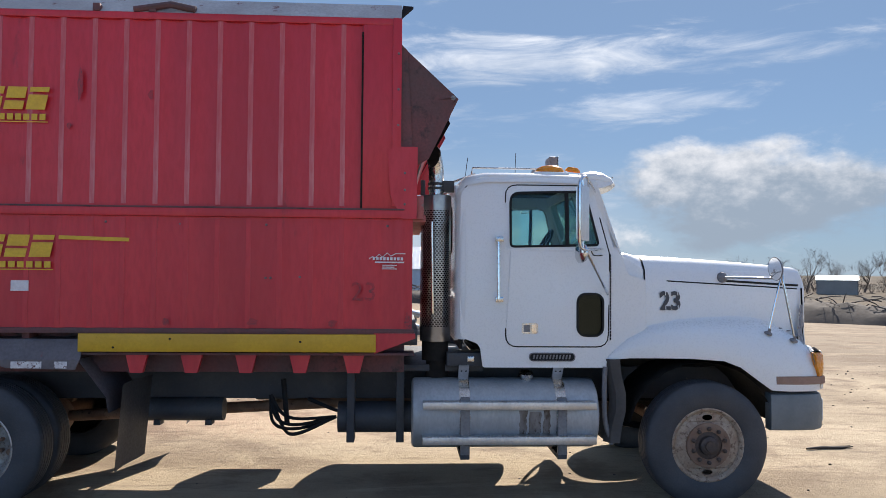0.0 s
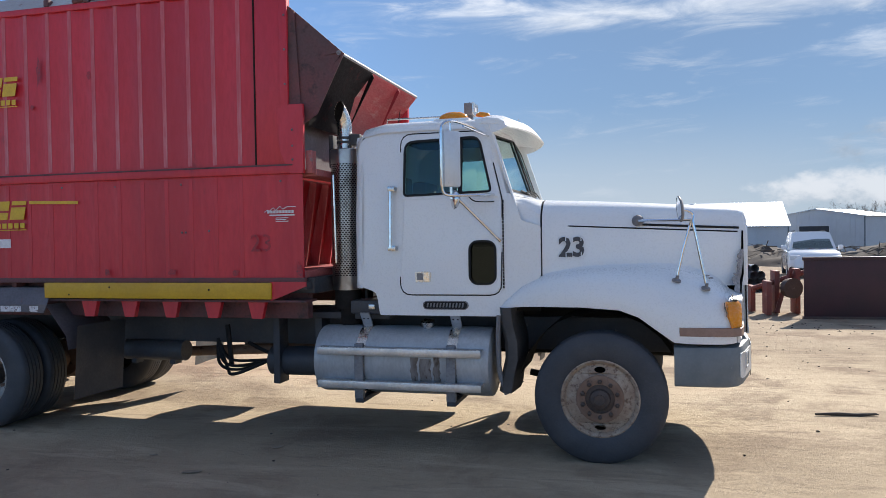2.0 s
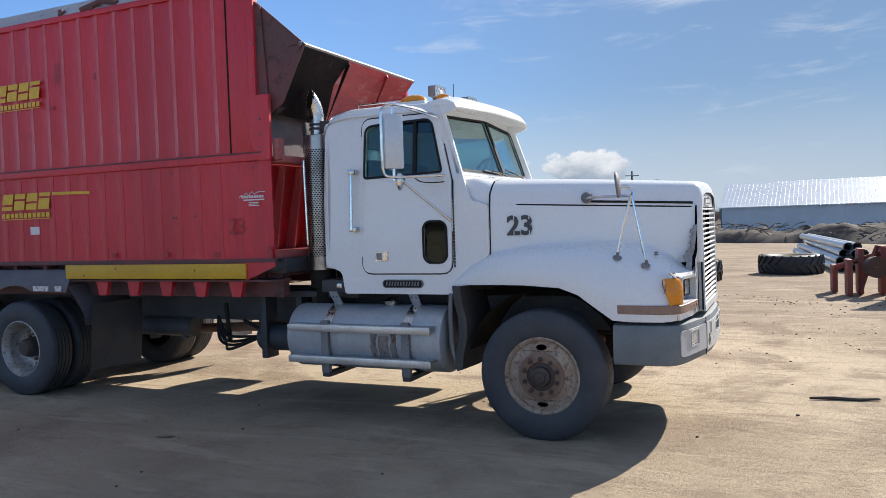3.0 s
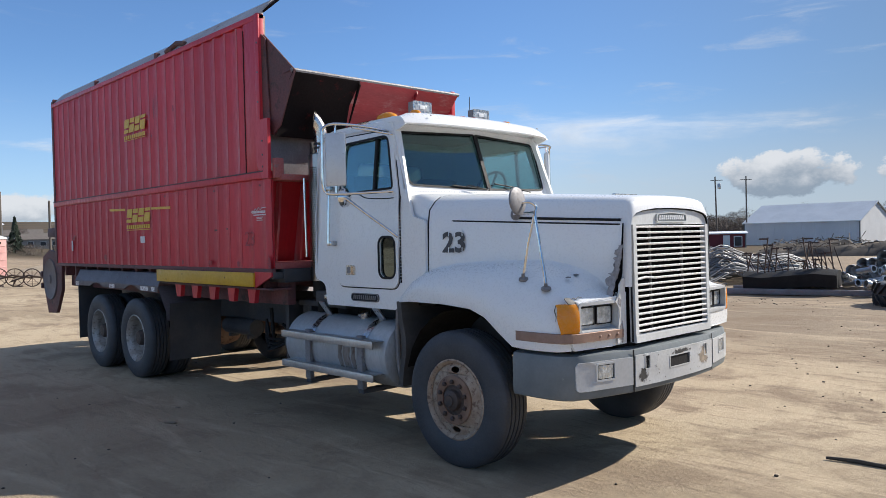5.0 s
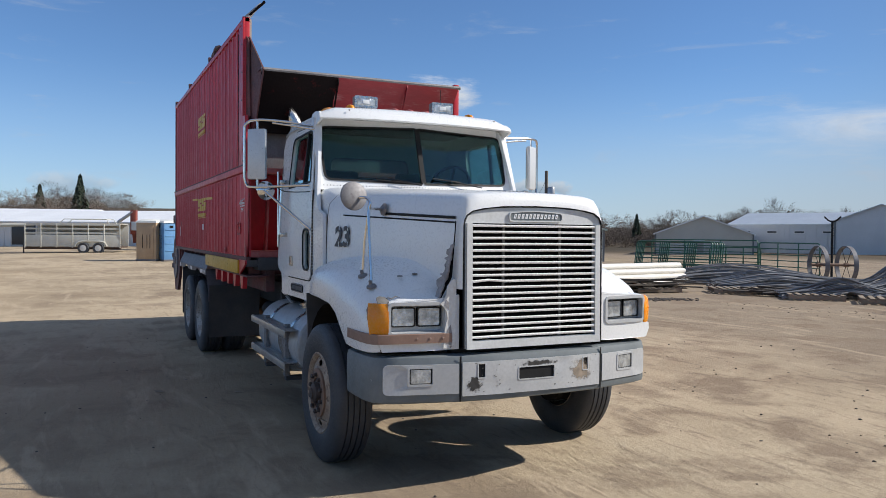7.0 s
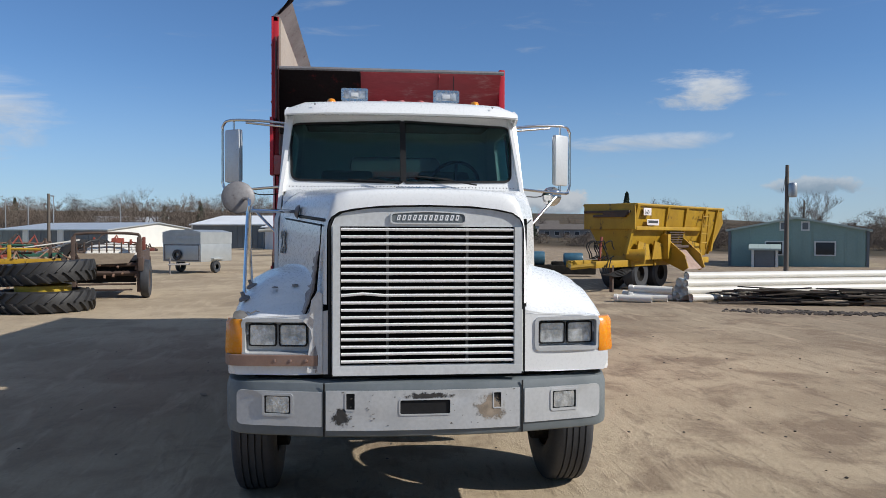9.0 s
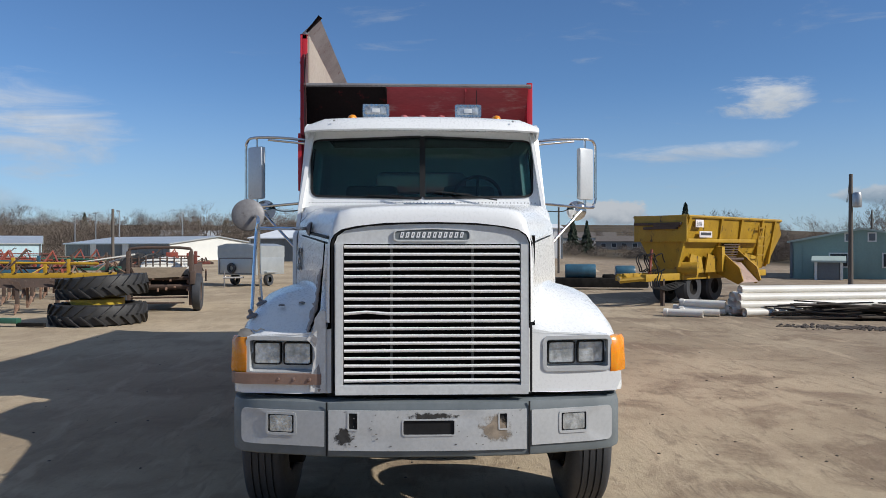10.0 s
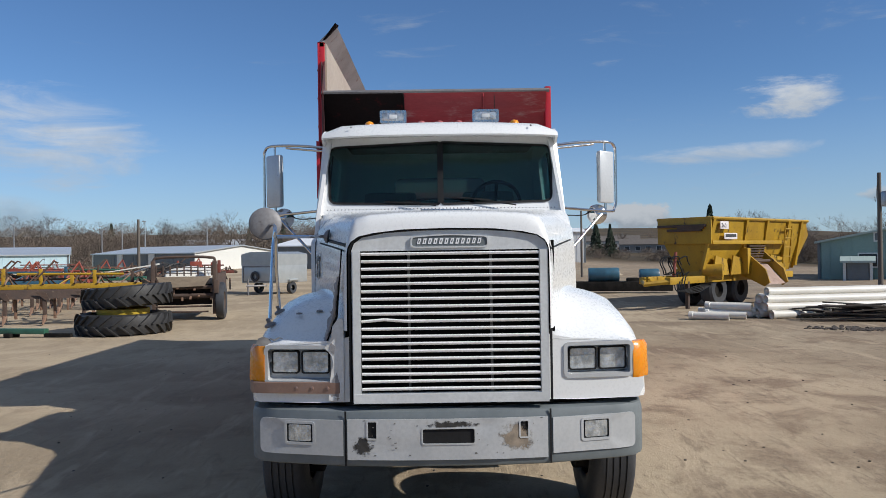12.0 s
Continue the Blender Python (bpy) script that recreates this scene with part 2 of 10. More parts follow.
BLACK = surface("black_rubber_trim", (0.010, 0.010, 0.011), (0.018, 0.018, 0.019), rough=0.6, scale=6, bump=0.05, spec=0.2)
FRAME_BLACK = surface("dusty_black_frame", (0.034, 0.038, 0.048), (0.064, 0.062, 0.062), rough=0.6, scale=3, bump=0.15, dirt=(0.16, 0.14, 0.12), dirt_from=0.66, dirt_to=0.74)
DEEP = surface("dark_underbody", (0.012, 0.0115, 0.011), (0.03, 0.027, 0.024), rough=0.85, scale=5, bump=0.3, spec=0.1)
RUST = surface("rusty_steel", (0.16, 0.085, 0.055), (0.25, 0.16, 0.11), rough=0.75, scale=5, bump=0.2, dirt=(0.07, 0.04, 0.03), dirt_from=0.56, dirt_to=0.66)
RUST_PLATE = surface("bare_rusty_strip", (0.24, 0.15, 0.115), (0.30, 0.20, 0.16), rough=0.55, metal=0.4, scale=6, bump=0.15)
TYRE = surface("tyre_rubber", (0.031, 0.034, 0.041), (0.050, 0.052, 0.058), rough=0.6, scale=5, fine=70, bump=0.2, dirt=(0.11, 0.10, 0.088), dirt_from=0.63, dirt_to=0.82)
RIM_RUST = surface("rusty_pale_wheel", (0.42, 0.34, 0.26), (0.30, 0.21, 0.15), rough=0.65, metal=0.15, scale=9, bump=0.2, dirt=(0.13, 0.075, 0.05), dirt_from=0.5, dirt_to=0.66)
RIM_DARK = surface("greasy_rusty_hub", (0.10, 0.065, 0.05), (0.055, 0.045, 0.042), rough=0.6, metal=0.3, scale=12, bump=0.3)
RIM_ALLOY = surface("dull_alloy_wheel", (0.50, 0.48, 0.46), (0.32, 0.29, 0.26), rough=0.5, metal=0.6, scale=8, bump=0.15, dirt=(0.11, 0.085, 0.07), dirt_from=0.52, dirt_to=0.68)
ALLOY = surface("brushed_alloy", (0.62, 0.62, 0.62), (0.46, 0.46, 0.465), rough=0.36, metal=0.85, scale=4, bump=0.08, dirt=(0.20, 0.16, 0.13), dirt_from=0.66, dirt_to=0.72)
TANK = surface("weathered_alloy_tank", (0.48, 0.49, 0.50), (0.36, 0.365, 0.37), rough=0.5, metal=0.35, scale=3, bump=0.08, dirt=(0.20, 0.15, 0.12), dirt_from=0.68, dirt_to=0.73, squash=(1, 1, 0.45))
TANK_STAIN = surface("rust_stained_patch", (0.13, 0.10, 0.08), (0.30, 0.27, 0.25), rough=0.65, metal=0.2, scale=9, bump=0.15, dirt=(0.10, 0.07, 0.05), dirt_from=0.52, dirt_to=0.62, squash=(1, 1, 0.3))
APRON = surface("dusty_rubber_apron", (0.060, 0.055, 0.052), (0.095, 0.085, 0.078), rough=0.75, scale=4, bump=0.2, spec=0.3)
CHROME = surface("chrome", (0.80, 0.80, 0.80), (0.66, 0.66, 0.66), rough=0.12, metal=1.0, scale=8, bump=0.0)
RUB_BEIGE = smudge("front_rubbed_beige", (0.36, 0.29, 0.22), 0.40, 0.62, 14.0)
SCRAPE = smudge("front_dark_scrape", (0.045, 0.042, 0.04), 0.46, 0.60, 30.0)
FLAP_GREY = surface("pale_dusty_flap", (0.50, 0.49, 0.49), (0.36, 0.33, 0.33), rough=0.6, metal=0.2, scale=2.0, bump=0.1, dirt=(0.16, 0.05, 0.05), dirt_from=0.6, dirt_to=0.7)
STAINLESS = surface("stainless_steel", (0.66, 0.65, 0.63), (0.50, 0.48, 0.46), rough=0.26, metal=1.0, scale=6, bump=0.0)
BUMPER_METAL = surface("scuffed_silver_bumper", (0.53, 0.54, 0.55), (0.45, 0.46, 0.47), rough=0.42, metal=0.2, scale=3, bump=0.06, dirt=(0.20, 0.19, 0.18), dirt_from=0.67, dirt_to=0.75)
BUMPER_GREY = surface("faded_grey_plastic", (0.115, 0.135, 0.145), (0.165, 0.185, 0.195), rough=0.55, scale=4, bump=0.08, dirt=(0.28, 0.29, 0.29), dirt_from=0.68, dirt_to=0.74)
GRILLE_GREY = surface("grey_grille_surround", (0.64, 0.655, 0.66), (0.55, 0.56, 0.56), rough=0.42, metal=0.1, scale=5, bump=0.03)
LOUVRE = surface("bright_grille_bar", (0.88, 0.88, 0.89), (0.82, 0.82, 0.83), rough=0.25, metal=0.1, scale=7, bump=0.02)
AMBER = glow_plastic("amber_lens", (0.85, 0.30, 0.015))
# bright and dark mottling imitates reflections in a clear lens
LAMP_LENS = surface("lamp_lens_painted_reflections", (0.82, 0.85, 0.86), (0.34, 0.36, 0.37), rough=0.16, metal=0.6, scale=16, bump=0.6)
LAMP_FROST = surface("frosted_lamp_lens", (0.72, 0.74, 0.75), (0.62, 0.64, 0.66), rough=0.3, scale=20, bump=0.1)
PANE = glass("tinted_pane", (0.68, 0.82, 0.81))
SCREEN_PANE = glass("tinted_windscreen", (0.46, 0.62, 0.61))
PANE_DARK = glass("dark_tinted_pane", (0.30, 0.31, 0.31))
MIRROR = surface("mirror_glass", (0.86, 0.88, 0.90), (0.82, 0.84, 0.86), rough=0.08, metal=1.0, scale=2, bump=0.0)
CAB_GREY = surface("grey_cab_trim", (0.030, 0.032, 0.034), (0.022, 0.023, 0.025), rough=0.75, scale=6, bump=0.1, spec=0.2)
SEAT_CLOTH = surface("worn_grey_seat_cloth", (0.30, 0.27, 0.25), (0.24, 0.21, 0.20), rough=0.85, scale=8, bump=0.2)
REFLECT = surface("worn_white_reflector_tape", (0.75, 0.74, 0.73), (0.55, 0.5, 0.5), rough=0.4, scale=14, bump=0.05, dirt=(0.12, 0.05, 0.05), dirt_from=0.54, dirt_to=0.58)


# ---- mesh helpers ----
def part(name, bm, material, parent=None, label="", smooth=True, angle=38):
    """Links a bmesh as one mesh object under a thing or a part."""
    bmesh.ops.remove_doubles(bm, verts=bm.verts, dist=1e-5)
    bmesh.ops.recalc_face_normals(bm, faces=bm.faces)
    me = bpy.data.meshes.new(name)
    bm.to_mesh(me)
    bm.free()
    me.materials.append(material)
    if smooth:
        me.shade_smooth()
        me.set_sharp_from_angle(angle=radians(angle))
    ob = new(name, me)
    if parent:
        ob.parent = parent
    if label:
        tagged(ob, label)
    return ob


def parts(name, bm, material, parent=None, label="", smooth=True):
    """Links each separate piece of a bmesh as a part of its own."""
    bmesh.ops.remove_doubles(bm, verts=bm.verts, dist=1e-5)
    bm.verts.ensure_lookup_table()
    seen, made = set(), []
    for v in bm.verts:
        if v in seen:
            continue
        island, todo = [], [v]
        seen.add(v)
        while todo:
            w = todo.pop()
            island.append(w)
            for e in w.link_edges:
                o = e.other_vert(w)
                if o not in seen:
                    seen.add(o)
                    todo.append(o)
        piece, num = bmesh.new(), {}
        for w in island:
            num[w] = piece.verts.new(w.co)
        for f in {f for w in island for f in w.link_faces}:
            piece.faces.new([num[w] for w in f.verts])
        made.append(part(name, piece, material, parent, label, smooth))
    bm.free()
    return made


def ring_plate(bm, outer, hole, w0, w1, to3d, n=56):
    """A sheet with one opening, joined by spokes from the opening to the outline."""
    c = sum((Vector(p) for p in hole), Vector((0, 0))) / len(hole)

    def meet(poly, a):
        d = Vector((math.cos(a), math.sin(a)))
        best = None
        for p, q in zip(poly, list(poly[1:]) + [poly[0]]):
            p, q = Vector(p) - c, Vector(q) - c
            e = q - p
            k = d.x * e.y - d.y * e.x
            if abs(k) < 1e-9:
                continue
            t_, u_ = (p.x * e.y - p.y * e.x) / k, (p.x * d.y - p.y * d.x) / k
            if t_ > 0 and -1e-6 <= u_ <= 1 + 1e-6:
                best = t_ if best is None else min(best, t_)
        return c + d * best

    corners = [math.atan2(p[1] - c.y, p[0] - c.x) for p in list(outer) + list(hole)]
    angles = sorted(set(round(a % (2 * math.pi), 5) for a in corners + [2 * math.pi * k / n for k in range(n)]))
    loops = [[bm.verts.new(to3d(*meet(poly, a), w)) for a in angles] for poly, w in ((outer, w1), (hole, w1), (hole, w0), (outer, w0))]
    m = len(angles)
    for a, b in zip(loops, loops[1:] + loops[:1]):
        for k in range(m):
            bm.faces.new((a[k], a[(k + 1) % m], b[(k + 1) % m], b[k]))
    return bm


def thing(name, m, label, category, group="", kind=""):
    ob = new(name)
    ob.empty_display_size = 0.3
    ob.matrix_world = m
    return tagged(ob, label, category, group, kind)


def block(bm, x0, x1, y0, y1, z0, z1, bevel=0.0, turn=None):
    """A box with softened edges; turn: a matrix put on it afterwards."""
    r = bmesh.ops.create_cube(bm, size=1.0)
    vs = r["verts"]
    for v in vs:
        v.co = Vector(((x0 + x1) / 2 + v.co.x * (x1 - x0), (y0 + y1) / 2 + v.co.y * (y1 - y0), (z0 + z1) / 2 + v.co.z * (z1 - z0)))
    if bevel > 0:
        es = list({e for v in vs for e in v.link_edges})
        out = bmesh.ops.bevel(bm, geom=es, offset=bevel, segments=2, affect="EDGES", profile=0.6)
        vs = list({v for f in out["faces"] for v in f.verts} | {v for v in vs if v.is_valid})
    if turn:
        bmesh.ops.transform(bm, matrix=turn, verts=[v for v in vs if v.is_valid])
    return bm


def B(*a, **k):
    return block(bmesh.new(), *a, **k)


def ring_frame(direction):
    d = Vector(direction).normalized()
    side = d.cross(Vector((0, 0, 1)) if abs(d.z) < 0.9 else Vector((1, 0, 0))).normalized()
    return side, d.cross(side).normalized()


def tube(bm, pts, r, seg=8, caps=True):
    """A round bar along a line of points. r: one radius, or one for each point."""
    pts = [Vector(p) for p in pts]
    rs = r if isinstance(r, (list, tuple)) else [r] * len(pts)
    rings = []
    side = None
    for i, p in enumerate(pts):
        d = (pts[min(i + 1, len(pts) - 1)] - pts[max(i - 1, 0)]).normalized()
        if side is None:
            side, over = ring_frame(d)
        else:
            side = (side - d * side.dot(d)).normalized()
            over = d.cross(side)
        rings.append([bm.verts.new(p + (side * math.cos(a) + over * math.sin(a)) * rs[i]) for a in (2 * math.pi * k / seg for k in range(seg))])
    for a, b in zip(rings, rings[1:]):
        for k in range(seg):
            bm.faces.new((a[k], a[(k + 1) % seg], b[(k + 1) % seg], b[k]))
    if caps:
        bm.faces.new(rings[0][::-1])
        bm.faces.new(rings[-1])
    return bm


def T(pts, r, seg=8):
    return tube(bmesh.new(), pts, r, seg)


def curve_points(pts, n=8):
    """A smooth line through the points (Catmull-Rom)."""
    p = [Vector(q) for q in pts]
    p = [p[0] * 2 - p[1]] + p + [p[-1] * 2 - p[-2]]
    out = []
    for i in range(1, len(p) - 2):
        for k in range(n):
            u = k / n
            out.append(0.5 * (2 * p[i] + (p[i + 1] - p[i - 1]) * u + (2 * p[i - 1] - 5 * p[i] + 4 * p[i + 1] - p[i + 2]) * u * u + (3 * p[i] - p[i - 1] - 3 * p[i + 1] + p[i + 2]) * u ** 3))
    return out + [p[-2]]


def lathe(bm, profile, m, seg=32, close=False):
    """Turns (radius, height) pairs round the z axis of the matrix m."""
    rings = [[bm.verts.new(m @ Vector((max(r, 0.0005) * math.cos(a), max(r, 0.0005) * math.sin(a), h))) for a in (2 * math.pi * k / seg for k in range(seg))] for r, h in profile]
    pairs = list(zip(rings, rings[1:])) + ([(rings[-1], rings[0])] if close else [])
    for a, b in pairs:
        for k in range(seg):
            bm.faces.new((a[k], a[(k + 1) % seg], b[(k + 1) % seg], b[k]))
    return bm


def plate(bm, outer, holes, w0, w1, to3d):
    """A sheet between w0 and w1 with an outline and holes in (u, v); to3d(u, v, w) gives the place."""
    from mathutils.geometry import tessellate_polygon
    loops = [list(outer)] + [list(h) for h in holes]
    flat = [p for l in loops for p in l]
    tris = tessellate_polygon([[Vector((u, v, 0)) for u, v in l] for l in loops])
    a = [bm.verts.new(to3d(u, v, w0)) for u, v in flat]
    b = [bm.verts.new(to3d(u, v, w1)) for u, v in flat]
    for i, j, k in tris:
        try:
            bm.faces.new((a[i], a[j], a[k]))
            bm.faces.new((b[k], b[j], b[i]))
        except ValueError:
            pass
    start = 0
    for l in loops:
        n = len(l)
        for k in range(n):
            i, j = start + k, start + (k + 1) % n
            bm.faces.new((a[i], a[j], b[j], b[i]))
        start += n
    return bm


def rounded(u0, u1, v0, v1, r, n=5):
    pts = []
    for cu, cv, a0 in ((u1 - r, v1 - r, 0), (u0 + r, v1 - r, 90), (u0 + r, v0 + r, 180), (u1 - r, v0 + r, 270)):
        pts += [(cu + r * math.cos(radians(a0 + 90 * k / n)), cv + r * math.sin(radians(a0 + 90 * k / n))) for k in range(n + 1)]
    return pts


def round_poly(pts, r, n=4):
    """A polygon with its corners rounded."""
    out = []
    m = len(pts)
    rs = r if isinstance(r, (list, tuple)) else [r] * m
    for i in range(m):
        p, a, b = Vector(pts[i]), Vector(pts[i - 1]), Vector(pts[(i + 1) % m])
        da, db = (a - p), (b - p)
        q = min(rs[i], da.length * 0.45, db.length * 0.45)
        s, e = p + da.normalized() * q, p + db.normalized() * q
        for k in range(n + 1):
            u = k / n
            v = s * (1 - u) ** 2 + p * 2 * u * (1 - u) + e * u * u
            out.append((v.x, v.y))
    return out


def grow(pts, d):
    """A closed outline moved outwards by d (its points run anticlockwise)."""
    out = []
    n = len(pts)
    for i in range(n):
        a, b = Vector(pts[i - 1]), Vector(pts[(i + 1) % n])
        t = (b - a).normalized()
        out.append((pts[i][0] + t.y * d, pts[i][1] - t.x * d))
    return out


def loft(bm, sections, closed=True, caps=True):
    rings = [[bm.verts.new(Vector(p)) for p in s] for s in sections]
    n = len(rings[0])
    for a, b in zip(rings, rings[1:]):
        for k in range(n if closed else n - 1):
            bm.faces.new((a[k], a[(k + 1) % n], b[(k + 1) % n], b[k]))
    if caps and closed:
        bm.faces.new(rings[0][::-1])
        bm.faces.new(rings[-1])
    return bm


def writing(text, size, material, m, parent, name, depth=0.002, squeeze=1.0, bold=0.0):
    """Letters as a mesh: text in the xy plane of m, its lower left at the origin."""
    cu = bpy.data.curves.new(name, "FONT")
    cu.body, cu.size, cu.extrude, cu.resolution_u = text, size, depth, 2
    cu.offset = bold
    ob = bpy.data.objects.new(name, cu)
    scene.collection.objects.link(ob)
    bpy.context.view_layer.update()
    me = bpy.data.meshes.new_from_object(ob.evaluated_get(bpy.context.evaluated_depsgraph_get()))
    bpy.data.objects.remove(ob)
    me.materials.clear()
    me.materials.append(material)
    me.transform(m @ Matrix.Diagonal((squeeze, 1, 1, 1)))
    out = new(name, me)
    out.parent = parent
    return out


# ---- the truck ----
YC = -0.035                        # the truck's middle line
NEAR, FAR = YC - 1.02, YC + 1.02   # the cab's flanks
truck = thing("feed_truck", pose(0, 0, 0), "worn white farm truck with a tall red feed box, on dirt", "truck")


def taper(v):
    return max(0.0, v - 2.05) * 0.11


def flank(side, base=1.02):
    return lambda u, v, w: Vector((u, YC + side * (base - taper(v) + w), v))


def build_cab():
    outline = round_poly([(0.93, 1.16), (2.03, 1.16), (2.14, 1.33), (2.36, 1.50), (2.36, 1.93), (2.20, 1.97), (2.14, 2.17), (1.95, 2.77), (1.82, 2.84), (0.92, 2.84), (0.73, 2.70), (0.73, 1.42), (0.90, 1.36)],
                         [0.02, 0.02, 0.05, 0.02, 0.03, 0.03, 0.04, 0.06, 0.08, 0.12, 0.10, 0.06, 0.05])
    window = round_poly([(1.17, 2.21), (1.94, 2.23), (1.83, 2.70), (1.17, 2.68)], [0.03, 0.03, 0.07, 0.08])
    kick = rounded(1.755, 1.975, 1.44, 1.80, 0.07)
    door = round_poly([(1.13, 1.345), (2.02, 1.345), (2.035, 2.15), (1.885, 2.75), (1.13, 2.75)], [0.10, 0.10, 0.03, 0.10, 0.10])
    cab = part("cab", loft(bmesh.new(), [[(x, YC + y, z) for y, z in ((-0.90, 1.20), (0.90, 1.20), (0.90, 1.26), (-0.90, 1.26))] for x in (0.92, 2.34)]), DEEP, truck, "white steel day cab")
    for s, tag in ((-1, "near"), (1, "far")):
        part("side_panel", plate(bmesh.new(), outline, [window, kick], -0.03, 0.0, flank(s)), WHITE, cab)
        # door: a raised skin with its dark gap round it
        part("door_gap", plate(bmesh.new(), grow(door, 0.010), [door], 0.0005, 0.003, flank(s)), BLACK, cab)
        skin = part("door", plate(bmesh.new(), grow(door, -0.003), [window, kick], 0.002, 0.012, flank(s)), WHITE, cab, "white truck door with chrome fittings")
        part("window_seal", plate(bmesh.new(), grow(window, 0.012), [grow(window, -0.008)], 0.010, 0.017, flank(s)), BLACK, skin)
        part("window_pane", plate(bmesh.new(), window, [], -0.016, -0.012, flank(s)), PANE, skin).visible_shadow = False
        part("quarter_bar", loft(bmesh.new(), [[flank(s)(u, v, w) for u, w in ((1.655, -0.02), (1.685, -0.02), (1.685, 0.008), (1.655, 0.008))] for v in (2.22, 2.69)]), BLACK, skin)
        part("kick_window_seal", plate(bmesh.new(), grow(kick, 0.012), [grow(kick, -0.006)], 0.008, 0.017, flank(s)), BLACK, skin)
        part("kick_window", plate(bmesh.new(), kick, [], -0.014, -0.010, flank(s)), PANE_DARK, skin)
        part("belt_line", loft(bmesh.new(), [[flank(s)(u, v, w) for v, w in ((2.17, 0.011), (2.185, 0.015), (2.195, 0.011))] for u in (1.14, 2.02)]), WHITE, skin)
        part("latch", plate(bmesh.new(), rounded(1.265, 1.405, 1.455, 1.545, 0.012), [rounded(1.28, 1.335, 1.47, 1.53, 0.006)], 0.011, 0.018, flank(s)), STAINLESS, skin, "stainless paddle latch")
        part("latch_cup", plate(bmesh.new(), rounded(1.278, 1.337, 1.468, 1.532, 0.006), [], 0.011, 0.0135, flank(s)), GREY_DUST, skin)
        part("latch_paddle", plate(bmesh.new(), rounded(1.35, 1.39, 1.465, 1.535, 0.005), [], 0.016, 0.024, flank(s)), CHROME, skin)
        hinge = bmesh.new()
        for k in range(26):
            tube(hinge, [flank(s)(2.045, 1.40 + k * 0.029, 0.004), flank(s)(2.045, 1.423 + k * 0.029, 0.004)], 0.007, 6)
        part("hinge", hinge, BLACK, skin)["kind"] = "stuff"
        grab = bmesh.new()
        tube(grab, [flank(s)(1.055, z, 0.062) for z in (1.75, 2.27)], 0.014, 10)
        part("grab_bar", grab, CHROME, cab, "chrome grab bar")
        ends = bmesh.new()
        for z in (1.75, 2.27):
            block(ends, 1.03, 1.10, YC + s * 1.0 - 0.04 + s * 0.04, YC + s * 1.0 + 0.04 + s * 0.04, z - 0.022, z + 0.022, 0.008)
        parts("grab_end", ends, STAINLESS, cab)
        part("badge", plate(bmesh.new(), rounded(1.33, 1.735, 1.215, 1.29, 0.036), [], 0.001, 0.010, flank(s)), BLACK, cab, "dark oval badge")
        part("badge_rim", plate(bmesh.new(), rounded(1.33, 1.735, 1.215, 1.29, 0.036), [rounded(1.338, 1.727, 1.222, 1.283, 0.030)], 0.010, 0.014, flank(s)), GREY_DUST, cab)
        bars = bmesh.new()
        for k in range(12):
            u = 1.362 + k * 0.0285
            plate(bars, [(u, 1.234), (u + 0.014, 1.234), (u + 0.022, 1.272), (u + 0.008, 1.272)], [], 0.010, 0.013, flank(s))
        part("badge_bars", bars, GREY_DUST, cab)
        # rolled rear corner of the cab
        corner = bmesh.new()
        loft(corner, [[(0.73 - 0.045 + 0.10 * (1 - math.cos(a)) * 0.9, YC + s * (1.02 - taper(z) - 0.10 + 0.10 * math.sin(a)), z) for a in (0, 0.4, 0.8, 1.2, 1.571)] for z in (1.40, 2.0, 2.4, 2.72)], closed=False, caps=False)
        part("rear_corner", corner, WHITE, cab)
    # roof, a shallow crown with rounded edges
    roof = bmesh.new()
    rows = []
    for x, dz, w in ((0.685, -0.15, 0.90), (0.70, -0.07, 0.93), (0.78, 0.02, 0.95), (0.95, 0.055, 0.955), (1.4, 0.06, 0.955), (1.80, 0.05, 0.955), (1.90, 0.035, 0.95)):
        ys = [-w - 0.005, -w, -w + 0.05, -w + 0.14, -w * 0.5, 0, w * 0.5, w - 0.14, w - 0.05, w, w + 0.005]
        zs = [2.72, 2.79, 2.845, 2.870, 2.885, 2.89, 2.885, 2.870, 2.845, 2.79, 2.72]
        rows.append([(x, YC + y, z + dz - (0.05 if 0 < i < 10 else 0.0)) for i, (y, z) in enumerate(zip(ys, zs))])
    loft(roof, rows, closed=False, caps=False)
    bmesh.ops.solidify(roof, geom=roof.faces, thickness=0.02)
    part("roof", roof, WHITE, cab)
    back = round_poly([(-0.93, 1.38), (0.93, 1.38), (0.90, 2.76), (-0.90, 2.76)], 0.06)
    rear_window = rounded(-0.45, 0.45, 2.18, 2.58, 0.07)
    part("rear_panel", plate(bmesh.new(), back, [rear_window], 0.0, 0.03, lambda u, v, w: Vector((0.69 + w, YC + u, v))), WHITE, cab)
    part("rear_window", plate(bmesh.new(), rear_window, [], 0.01, 0.016, lambda u, v, w: Vector((0.69 + w, YC + u, v))), PANE, cab).visible_shadow = False
    part("rear_window_seal", plate(bmesh.new(), grow(rear_window, 0.02), [grow(rear_window, -0.01)], -0.008, 0.0, lambda u, v, w: Vector((0.69 + w, YC + u, v))), BLACK, cab)

    # windscreen wall: leans back and bows towards the sides
    def screen(u, v, w):
        return Vector((2.165 - (v - 2.17) * 0.34 - 0.085 * abs(u) + w, YC + u, v))

